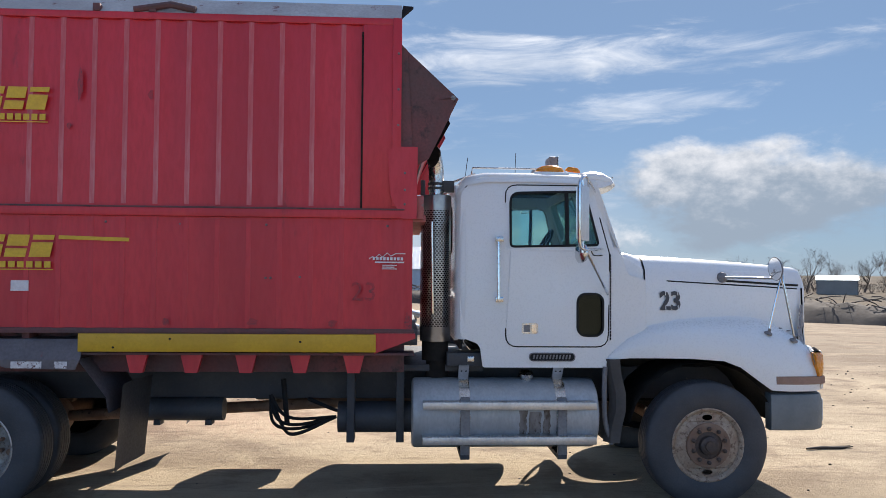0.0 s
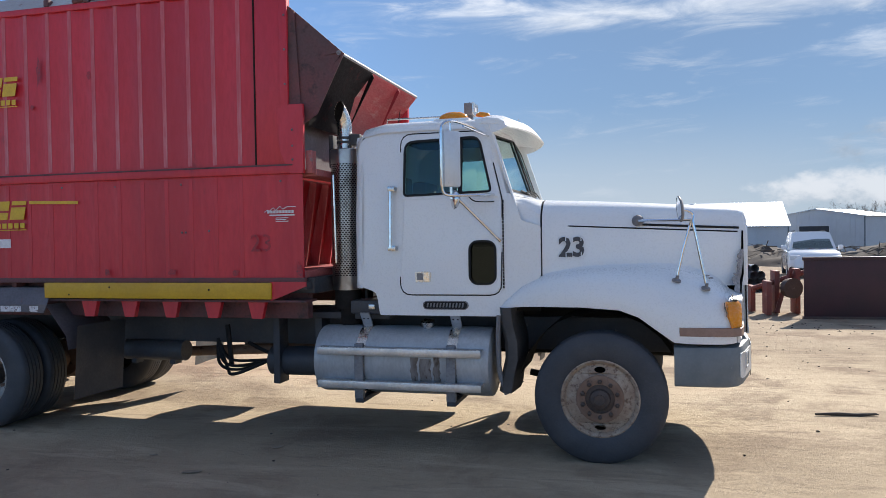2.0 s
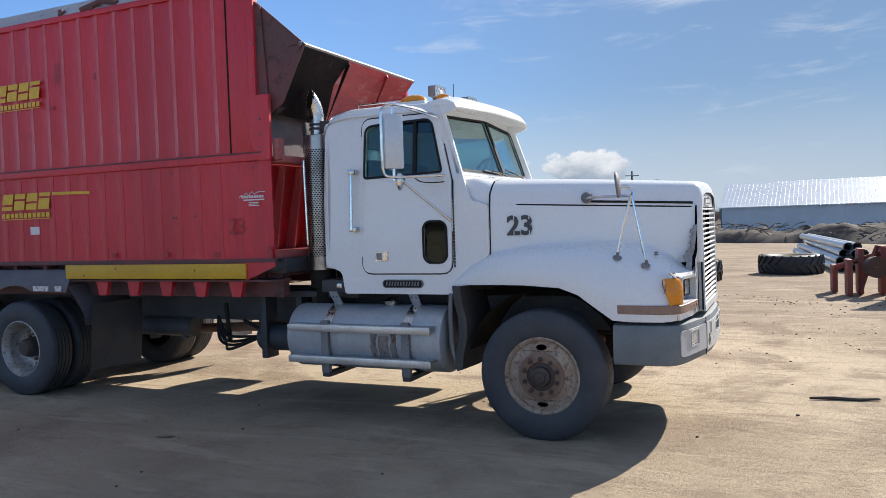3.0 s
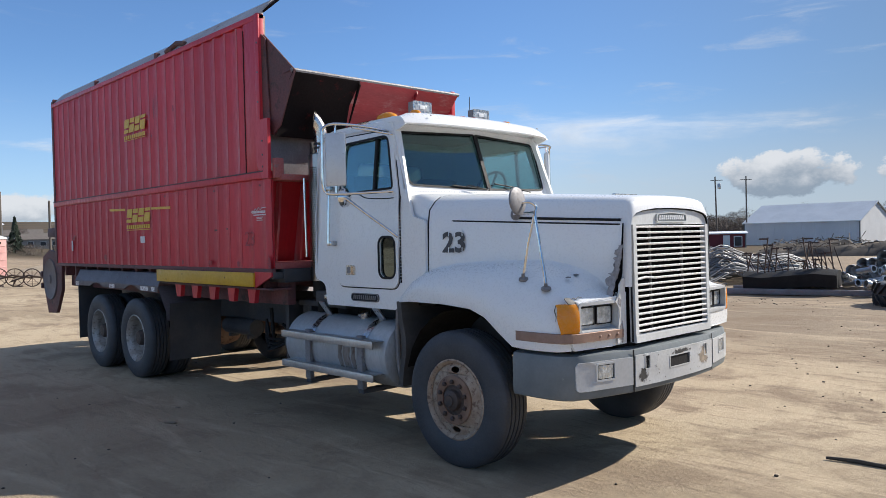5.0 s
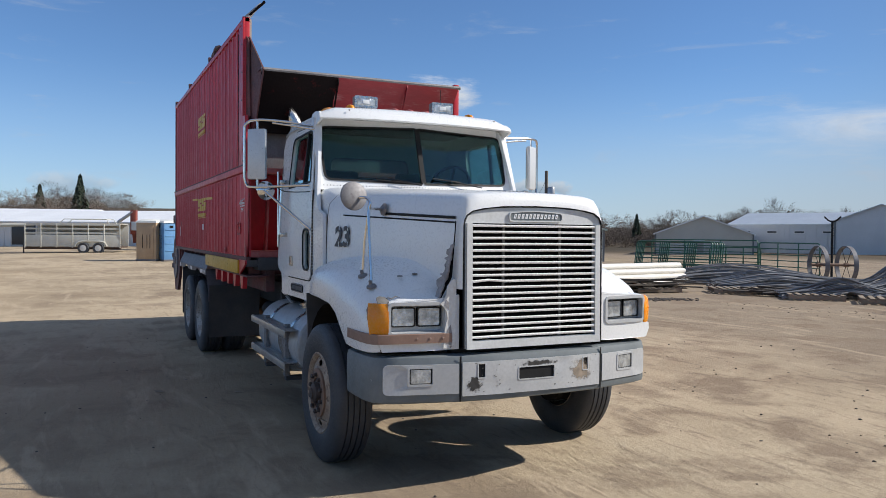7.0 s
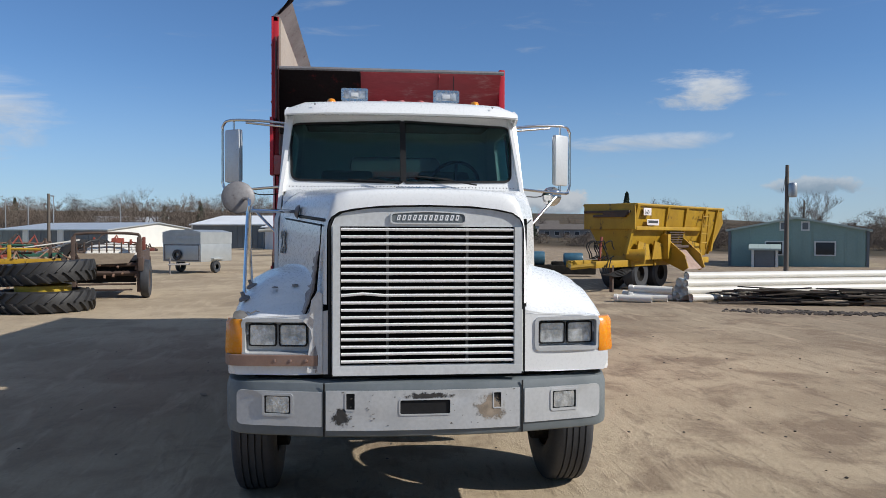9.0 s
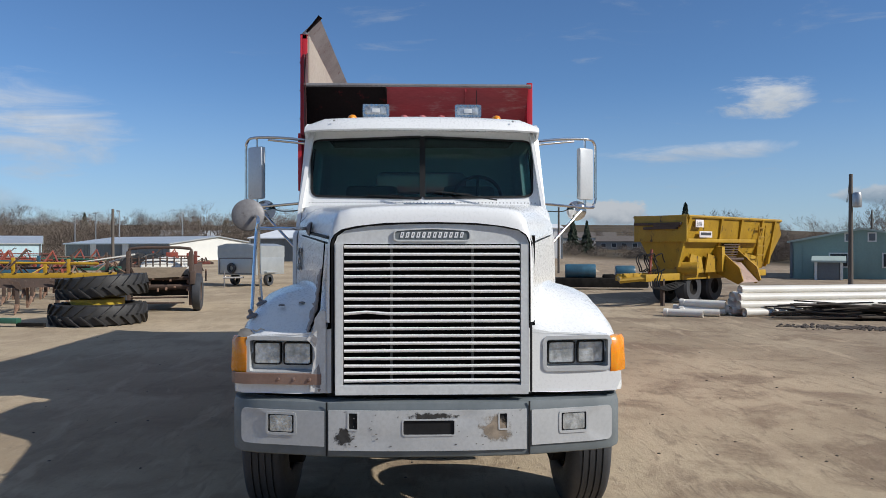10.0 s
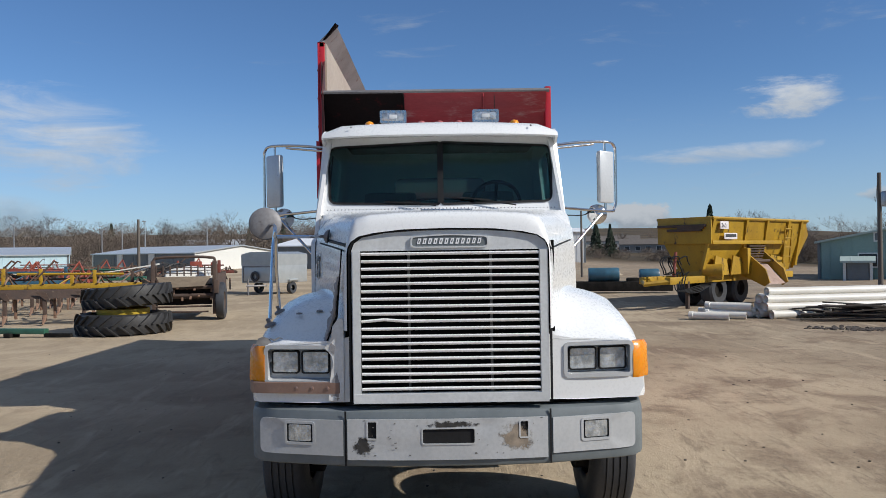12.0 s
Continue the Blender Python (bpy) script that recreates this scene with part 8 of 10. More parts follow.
    for x in (1.2, 2.6):
        for y in (0.62, W - 0.35):
            w = part("wheel", lathe(bmesh.new(), [(0.25, -0.2), (0.46, -0.22), (0.52, -0.15), (0.52, 0.15), (0.46, 0.22), (0.25, 0.2)], pose(x, y, 0.52, 90, 0, 0), 28), TYRE, ob)
            part("rim", lathe(bmesh.new(), [(0.0, 0.08), (0.2, 0.08), (0.26, 0.2), (0.26, -0.2), (0.0, -0.2)], pose(x, y, 0.52, 90, 0, 0), 20), DEEP, w)
    chute = bmesh.new()
    loft(chute, [[(2.55, -0.05, 1.30), (3.55, -0.05, 1.30), (3.55, 0.25, 1.36), (2.55, 0.25, 1.36)], [(2.45, -0.62, 0.66), (3.65, -0.62, 0.66), (3.65, -0.57, 0.72), (2.45, -0.57, 0.72)]])
    part("chute", chute, PALE_RUST, ob, "worn pale red discharge chute")
    for x in (2.42, 3.68):
        side = bmesh.new()
        plate(side, [(0.15, 1.75), (-0.55, 1.15), (-0.68, 0.72), (-0.5, 0.60), (0.25, 0.95)], [], -0.03, 0.03, lambda u, v, w: Vector((x + w, u, v)))
        part("chute_side", side, SPREADER_YELLOW, ob)
    part("roller", T([(2.5, -0.08, 1.42), (3.6, -0.08, 1.42)], 0.05, 8), BROWN_IRON, ob)
    for u0, u1 in ((0.35, 1.35), (1.45, 2.4), (4.0, 5.3)):
        skirt = bmesh.new()
        plate(skirt, [(u0, 1.0), (u1, 1.0), (u1 - 0.1, 1.5), (u0 + 0.25, 1.62)], [], 0.0, 0.05, lambda u, v, w: Vector((u, 0.14 + w + (v - 1.0) * 0.05, v)))
        part("skirt_plate", skirt, SPREADER_YELLOW, ob)
    sl = bmesh.new()
    for k in range(7):
        block(sl, 2.5, 3.6, 0.02 + 0.02 * k, 0.10 + 0.02 * k, 1.98 - 0.085 * k, 2.02 - 0.085 * k, 0.004)
    parts("door_slat", sl, BROWN_IRON, ob)
    ladder = bmesh.new()
    for x in (4.75, 5.25):
        tube(ladder, [(x, -0.12, 2.6), (x, 0.0, 1.3)], 0.03, 6)
    for k in range(4):
        tube(ladder, [(4.75, -0.10 + 0.02 * k, 2.5 - 0.32 * k), (5.25, -0.10 + 0.02 * k, 2.5 - 0.32 * k)], 0.025, 6)
    part("ladder", ladder, SPREADER_YELLOW, ob)
    part("front_jamb", B(2.2, 2.4, -0.05, 0.3, 1.0, 1.85, 0.02), SPREADER_YELLOW, ob)
    sgn = part("sign", B(0.42, 0.92, -0.10, -0.075, 2.46, 2.70, 0.003), DECAL_WHITE, ob, "white number sign")
    writing("360", 0.20, DECAL_DARK, Matrix.Translation((0.47, -0.101, 2.50)) @ pose(0, 0, 0, 90, 0, 0), sgn, "sign_number", squeeze=1.05)
    mk = part("maker_panel", B(0.75, 1.55, -0.045, -0.03, 2.14, 2.34, 0.003), DECAL_WHITE, ob, "white panel with a dark stroke mark")
    part("maker_bars", B(0.82, 1.48, -0.049, -0.045, 2.21, 2.30), DECAL_DARK, mk)
    hoses = bmesh.new()
    for k in range(5):
        c = Vector((-1.0 - 0.25 * (k % 3), 0.3 + 0.12 * k, 1.35))
        tube(hoses, [c + Vector((0.28 * math.cos(a), 0.05 * math.sin(3 * a), 0.28 * math.sin(a))) for a in (2 * math.pi * j / 16 for j in range(15))], 0.02, 5)
        tube(hoses, curve_points([(-0.9, 0.3 + 0.1 * k, 1.1), (-1.2 - 0.1 * k, 0.2, 0.6), (-0.3, 0.3, 0.5 + 0.05 * k), (0.5, 0.3, 0.7)], 5), 0.018, 5)
    parts("hose", hoses, BLACK, ob)
    part("hose_post", T([(-1.3, 0.5, 0.9), (-1.15, 0.5, 1.75)], 0.05, 6), ORANGE_RED, ob)
    part("auger_motor", lathe(bmesh.new(), [(0.0, -0.3), (0.2, -0.3), (0.22, 0.3), (0.0, 0.3)], pose(0.5, 0.25, 1.15, 90, 0, 30), 14), SPREADER_YELLOW, ob)


spreader()


def blue_machine():
    ob = thing("hydraulic_unit", spot(-24.68, 7.63, 80, size=1.19), "blue steel cylinders on a dark low machine frame", "machine")
    part("frame", B(-1.6, 1.9, -0.35, 0.35, 0.08, 0.42, 0.04), DEEP, ob)
    part("cylinder", lathe(bmesh.new(), [(0.0, -0.55), (0.24, -0.55), (0.26, -0.5), (0.26, 0.5), (0.24, 0.55), (0.0, 0.55)], pose(-0.5, 0, 0.66, 0, 90, 0), 18), BLUE_STEEL, ob)
    part("cylinder", lathe(bmesh.new(), [(0.0, -0.35), (0.22, -0.35), (0.25, -0.3), (0.25, 0.3), (0.22, 0.35), (0.0, 0.35)], pose(1.1, 0, 0.62, 0, 90, 0), 18), BLUE_STEEL, ob)
    part("yoke", B(0.3, 0.75, -0.25, 0.25, 0.3, 0.55, 0.06), DEEP, ob)


blue_machine()
pilot = thing("sand_heap", spot(-52.03, 12.04), "low brown heap of soil beside a shed", "heap")
part("mound", lathe(bmesh.new(), [(2.6, -0.2), (2.0, 0.12), (1.2, 0.32), (0.4, 0.46), (0.0, 0.5)], Matrix.Identity(4), 18), SAND, pilot)
pilot = thing("sand_heap", spot(-61.91, -14.52), "pale heap of sand beside a shed", "heap")
part("mound", lathe(bmesh.new(), [(2.4, -0.2), (1.8, 0.35), (1.0, 0.8), (0.4, 1.05), (0.0, 1.1)], Matrix.Identity(4), 18), SAND, pilot)


def boards_heap(x, y, turn, seed, n=26):
    rng = random.Random(seed)
    bm = bmesh.new()
    for k in range(n):
        l, a = rng.uniform(1.0, 2.6), rng.uniform(-14, 14)
        block(bm, -l / 2, l / 2, -0.06, 0.06, 0, 0.03, 0.0, pose(rng.uniform(-0.6, 0.6), rng.uniform(-0.5, 0.5), 0.03 + 0.012 * k, rng.uniform(-6, 6), rng.uniform(-5, 5), a))
    ob = part("board_heap", bm, CHARRED, None, smooth=False)
    ob.matrix_world = spot(x, y, turn, size=1.15)
    tagged(ob, "heap of dark old boards on the ground", "boards", kind="stuff")


boards_heap(-10.76, 10.74, 72, 1)
boards_heap(-10.52, 13.02, 78, 2)
boards_heap(-7.66, 16.27, 50, 3, 10)
boards_heap(-14.14, 19.52, 70, 4, 18)


def clods(x0, y0, x1, y1, width, n, seed, size=0.06, label="line of dark clods and litter on the dirt"):
    rng = random.Random(seed)
    bm = bmesh.new()
    for k in range(n):
        u = rng.random()
        x, y = x0 + (x1 - x0) * u + rng.gauss(0, width), y0 + (y1 - y0) * u + rng.gauss(0, width)
        s = size * rng.uniform(0.3, 1.4)
        ico = bmesh.ops.create_icosphere(bm, subdivisions=1, radius=s)["verts"]
        for v in ico:
            v.co = Vector((x, y, s * 0.2 + lie(x, y))) + Vector((v.co.x * rng.uniform(0.8, 1.4), v.co.y * rng.uniform(0.8, 1.4), v.co.z * 0.6))
    ob = part("clods", bm, SOIL, None)
    tagged(ob, label, "clods", kind="stuff")


clods(-8.93, 8.49, -7.69, 12.21, 0.22, 620, 1, 0.038)
clods(2.55, 10.26, 9, 7.32, 0.5, 170, 2, 0.016, "scattered dark clods on the dirt")
clods(-6.52, 12.73, 2.41, 13.63, 0.5, 170, 3, 0.016, "scattered dark clods on the dirt")
clods(-6.0, -3.5, 8.0, -3.5, 2.2, 110, 4, 0.010, "small stones scattered on the dirt")
clods(-1.0, 4.0, 12.0, 5.0, 1.8, 300, 5, 0.012, "small stones scattered on the dirt")
stick = thing("stick", spot(5.13, 0.85, 6), "dark splintered stick lying on the dirt", "stick")
part("stick", T([(-0.3, 0, 0.012), (-0.1, 0.02, 0.015), (0.12, 0.0, 0.012), (0.3, 0.03, 0.014)], [0.012, 0.018, 0.016, 0.006], 6), CHARRED, stick)
part("splinter", T([(-0.05, 0.03, 0.012), (0.3, 0.08, 0.012)], [0.010, 0.005], 5), CHARRED, stick)
# thin pale plates stand for sun patches within the truck's shade
for x, y, w, s in ((-0.30, -2.15, 0.10, 3), (0.05, -1.36, 0.06, 5), (-0.9, -1.8, 0.05, 7)):
    rng = random.Random(s)
    scrap = thing("paper_scrap", spot(x, y, rng.uniform(0, 90)), "pale flat patch on the dirt, standing for leaked sunlight", "litter", "litter")
    part("scrap", plate(bmesh.new(), [(w * rng.uniform(0.6, 1) * math.cos(a), 0.5 * w * rng.uniform(0.6, 1) * math.sin(a)) for a in (2 * math.pi * k / 9 for k in range(9))], [], 0.010, 0.014, lambda u, v, d: Vector((u, v, d))), PALLET_WOOD, scrap)


def manure_spreader():
    """An old box spreader seen from behind; local x across, y forward."""
    ob = thing("manure_spreader", spot(-13.5, -7.35, 100, size=0.90), "old brown iron box spreader with a pale load, on rubber wheels", "spreader")
    W = 0.93
    box_ = bmesh.new()
    block(box_, -W, -W + 0.07, 0, 3.6, 0.75, 1.45, 0.01)
    block(box_, W - 0.07, W, 0, 3.6, 0.75, 1.45, 0.01)
    block(box_, -W, W, 0, 3.6, 0.70, 0.77, 0.01)
    block(box_, -W, W, 3.55, 3.62, 0.75, 1.5, 0.01)
    part("box", box_, BROWN_IRON, ob)
    part("load", loft(bmesh.new(), [[(-W + 0.08, y, 0.9), (-0.62, y, z), (0.0, y, z + 0.10), (0.62, y, z), (W - 0.08, y, 0.9)] for y, z in ((0.22, 1.30), (0.5, 1.55), (1.2, 1.62), (2.2, 1.60), (3.4, 1.4))]), PVC, ob, "pale covered load")
    part("arch", T(curve_points([(-W - 0.02, 0.1, 0.9), (-W - 0.02, 0.1, 1.85), (-W + 0.2, 0.1, 2.0), (0, 0.1, 2.02), (W - 0.2, 0.1, 2.0), (W + 0.02, 0.1, 1.85), (W + 0.02, 0.1, 0.9)], 4), 0.045, 8), BROWN_IRON, ob)
    for z in (0.80, 1.05):
        part("beater", T([(-W, 0.0, z), (W, 0.0, z)], 0.06, 8), BROWN_IRON, ob)
    for k in range(3):
        part("bar", T([(-W, -0.05, 1.5 + 0.09 * k), (W, -0.05, 1.5 + 0.09 * k)], 0.014, 6), BROWN_IRON, ob)
    part("apron", loft(bmesh.new(), [[(-W + 0.1, -0.1, 1.4), (W - 0.1, -0.1, 1.4), (W - 0.3, -0.15, 1.1), (-W + 0.3, -0.15, 1.05)], [(-W + 0.1, -0.06, 1.4), (W - 0.1, -0.06, 1.4), (W - 0.3, -0.1, 1.1), (-W + 0.3, -0.1, 1.05)]]), PALLET_WOOD, ob)
    part("lower_rail", T([(-W, 0.0, 0.45), (W - 0.1, 0.0, 0.45)], 0.035, 6), BROWN_IRON, ob)
    part("lower_rail", T([(-W, 0.0, 0.28), (W - 0.2, 0.0, 0.28)], 0.03, 6), BROWN_IRON, ob)
    for s in (-1, 1):
        w = part("wheel", lathe(bmesh.new(), [(0.30, -0.11), (0.50, -0.14), (0.58, -0.11), (0.60, 0), (0.58, 0.11), (0.50, 0.14), (0.30, 0.11)], pose(s * (W + 0.16), 0.35, 0.60, 0, 90, 0), 30), TYRE, ob)
        part("rim", lathe(bmesh.new(), [(0.0, 0.05), (0.26, 0.05), (0.31, 0.11), (0.31, -0.11), (0.0, -0.08)], pose(s * (W + 0.16), 0.35, 0.60, 0, 90, 0), 20), BROWN_IRON, w)
        part("post", B(s * W - 0.06, s * W + 0.06, -0.1, 0.1, 0.2, 1.9, 0.02), BROWN_IRON, ob)
        part("knob", B(s * W * 1.1 - 0.05, s * W * 1.1 + 0.05, 0.4, 0.5, 1.5, 1.9, 0.02), RUST_RED, ob)
    rng = random.Random(6)
    for z in (0.80, 1.05):
        for k in range(14):
            u, a = -W + 0.1 + k * 0.128, rng.uniform(0, 6.28)
            part("paddle", B(u - 0.03, u + 0.03, -0.02, 0.02, 0.0, 0.17, 0.004, Matrix.Translation((0, 0, z)) @ Matrix.Rotation(a, 4, "X")), RUST, ob)
    for k in range(9):
        u = -W + 0.1 + k * 0.21
        part("stake", B(u - 0.02, u + 0.02, -0.09, -0.05, 1.42, 1.75, 0.004), BROWN_IRON, ob)
    part("side_shaft", T([(W + 0.03, 0.0, 1.15), (W + 0.03, 3.3, 0.95)], 0.03, 6), RUST, ob)
    part("gear_case", B(W - 0.02, W + 0.14, -0.22, 0.22, 0.86, 1.28, 0.03), BROWN_IRON, ob)
    part("gear_case", B(-W - 0.12, -W + 0.02, -0.18, 0.2, 0.80, 1.20, 0.03), RUST, ob)
    part("rear_panel", B(-W + 0.1, W - 0.1, 0.16, 0.2, 0.5, 1.15, 0.01), DEEP, ob)
    part("chain_box", B(-0.3, 0.1, 3.4, 3.6, 1.55, 1.85, 0.03), ORANGE_RED, ob)
    part("tube_frame", T([(-W - 1.6, 1.2, 1.55), (-W, 1.0, 1.80), (-W - 1.5, 2.2, 1.35)], 0.03, 6), PVC, ob)


manure_spreader()


def cultivator(x, y, turn, paint, label, width=3.6, shanks=6, seed=0, deep=True):
    rng = random.Random(seed)
    ob = thing("cultivator", spot(x, y, turn), label, "implement", "parked implements")
    part("tool_bar", B(-width / 2, width / 2, -0.06, 0.06, 0.98, 1.12, 0.02), paint, ob)
    part("rear_bar", B(-width / 2, width / 2, 0.9, 1.0, 0.95, 1.06, 0.02), BROWN_IRON, ob)
    if deep:
        board = bmesh.new()
        loft(board, [[(-width / 2, -0.12, 0.97), (width / 2, -0.12, 0.97), (width / 2, -0.20, 0.74), (-width / 2, -0.20, 0.72)], [(-width / 2, -0.08, 0.97), (width / 2, -0.08, 0.97), (width / 2, -0.14, 0.74), (-width / 2, -0.14, 0.72)]])
        part("board", board, BROWN_IRON, ob)
    for k in range(5):
        u = -width / 2 + width * (k + 0.5) / 5 + rng.uniform(-0.15, 0.15)
        part("frame_rail", B(u - 0.05, u + 0.05, 0.0, 1.0, 1.0, 1.08, 0.015), paint, ob)
        h = rng.uniform(1.25, 1.62)
        part("upright", B(u - 0.045, u + 0.045, 0.35, 0.45, 1.08, h, 0.015), rng.choice((paint, BROWN_IRON, ORANGE_RED)), ob)
        part("brace", T([(u - 0.3, 0.1, 1.08), (u, 0.4, h - 0.05), (u + rng.uniform(0.2, 0.5), 0.7, 1.06)], 0.022, 5), rng.choice((paint, BROWN_IRON, RUST)), ob)
        part("spring", T([(u + 0.18, -0.1, 1.12), (u + 0.22, 0.1, rng.uniform(1.2, 1.35)), (u + 0.26, 0.3, 1.12)], 0.03, 6), rng.choice((BROWN_IRON, RUST, RUST_RED)), ob)
    part("top_rail", T([(-width * 0.34, 0.4, 1.40), (width * 0.36, 0.4, 1.36)], 0.04, 6), paint, ob)
    part("low_rail", T([(-width * 0.42, 0.55, 1.22), (width * 0.30, 0.5, 1.26)], 0.03, 6), BROWN_IRON, ob)
    for k in range(shanks):
        u = -width / 2 + width * (k + 0.5) / shanks
        bm = bmesh.new()
        block(bm, u - 0.045, u + 0.045, -0.24, -0.12, 0.10, 0.86, 0.01)
        part("shank", bm, BROWN_IRON, ob)
        part("point", T([(u, -0.18, 0.28), (u, -0.30, 0.12), (u, -0.42, 0.03)], [0.06, 0.05, 0.02], 6), RUST, ob)
        part("back_tine", B(u + 0.14, u + 0.20, 0.1, 0.2, 0.16, 0.74, 0.01), RUST, ob)
        shield = bmesh.new()
        plate(shield, [(u - 0.22, 0.92), (u + 0.05, 0.90), (u + 0.16, 0.66), (u + 0.02, 0.70)], [], 0.0, 0.02, lambda a, v, w: Vector((a, -0.25 - w, v)))
        part("shield", shield, BROWN_IRON, ob)
    part("hitch", T([(-0.4, 1.0, 1.0), (0, 1.5, 1.7), (0.4, 1.0, 1.0)], 0.05, 6), ORANGE_RED, ob)
    part("jack_bar", T([(-0.9, 0.3, 1.2), (-0.4, 0.4, 1.75), (-0.3, 0.4, 1.70)], 0.03, 6), BROWN_IRON, ob)


cultivator(-13.01, -10.47, 102, SPREADER_YELLOW, "yellow cultivator with dark iron shanks parked on the dirt", 4.0, 4, 1)
cultivator(-18.55, -14.52, 104, ORANGE_RED, "faded red cultivator parked in a row", 4.5, 6, 2, False)
cultivator(-19.82, -12.71, 98, GATE_GREEN, "dark green toolbar parked in a row", 3.6, 5, 3, False)
cultivator(-16.15, -13.45, 100, BLUE_STEEL, "blue and brown toolbar parked in a row", 3.2, 4, 8)
cultivator(-23.15, -17.29, 104, ORANGE_RED, "faded red cultivator parked in a row", 5.0, 7, 4, False)
cultivator(-25.12, -14.36, 95, RUST, "rusty toolbar parked in a row", 4.0, 5, 5, False)
cultivator(-29.07, -12.13, 95, RUST_RED, "dull red cultivator parked in a row", 4.0, 5, 6, False)
cultivator(-39.73, -24.54, 104, RUST_RED, "rusty red cultivator parked in a row", 5.0, 6, 7, False)
tractor_tyre(pose(-20.9, -10.6, 0.80, 90, 0, 100), 0.80, 0.45, "old tractor tyre standing on its tread", rim=False)
tractor_tyre(pose(-20.7, -9.9, 0.80, 90, 0, 100), 0.80, 0.45, "old tractor tyre standing on its tread", rim=False)
bar = thing("drawbar", spot(-9.52, -9.82, 80, size=0.86), "green painted drawbar lying on the dirt", "implement")
part("beam", B(-0.9, 0.75, -0.1, 0.1, 0.10, 0.24, 0.02), GATE_GREEN, bar)
part("tongue", B(0.7, 1.5, -0.05, 0.05, 0.02, 0.12, 0.01), DEEP, bar)
part("foot", B(-0.4, -0.2, -0.2, 0.2, 0.0, 0.12, 0.02), DEEP, bar)


def box_trailer():
    ob = thing("cargo_trailer", spot(-27.1, -8.4, heading((-27.6, -9.5), (-26.5, -7.3)), size=0.87), "small grey galvanised box trailer on two wheels", "trailer")
    body = part("body", B(-1.2, 1.2, 0.0, 2.6, 0.62, 1.55, 0.02), TRAILER_GREY, ob)
    part("upper_body", loft(bmesh.new(), [[(-1.2, y, 1.55), (1.2, y, 1.55), (1.2, y, 2.15), (0.6, y, 2.28), (-0.6, y, 2.28), (-1.2, y, 2.15)] for y in (-0.02, 2.62)]), TRAILER_GREY, ob)
    for k in range(9):
        part("rib", B(-1.205, 1.205, -0.035, -0.02, 1.60 + k * 0.062, 1.625 + k * 0.062, 0.004), TRAILER_GREY, body)
    part("tongue", T([(-0.5, 0, 0.5), (0, -1.0, 0.5), (0.5, 0, 0.5)], 0.05, 6), GREY_DUST, ob)
    part("jack", T([(0, -0.9, 0.85), (0, -0.9, 0.02)], 0.04, 8), GREY_DUST, ob)
    part("door_frame", ring_plate(bmesh.new(), [(-1.12, 0.66), (1.12, 0.66), (1.12, 1.52), (-1.12, 1.52)], [(-1.06, 0.72), (1.06, 0.72), (1.06, 1.46), (-1.06, 1.46)], 0.0, 0.02, lambda u, v, w: Vector((u, -w - 0.001, v))), GREY_DUST, body)
    part("spare_tyre", lathe(bmesh.new(), [(0.14, 0.0), (0.26, 0.01), (0.28, 0.05), (0.26, 0.10), (0.14, 0.10)], pose(-0.25, -0.01, 0.98, 90, 0, 0), 20), TYRE, body)
    for s in (-1, 1):
        part("wheel", lathe(bmesh.new(), [(0.15, -0.1), (0.3, -0.11), (0.34, 0), (0.3, 0.11), (0.15, 0.1)], pose(s * 1.12, 1.3, 0.34, 0, 90, 0), 22), TYRE, ob)
        part("fender", B(*sorted((s * 1.1, s * 1.38)), 0.85, 1.75, 0.72, 0.80, 0.02), TRAILER_GREY, ob)


box_trailer()


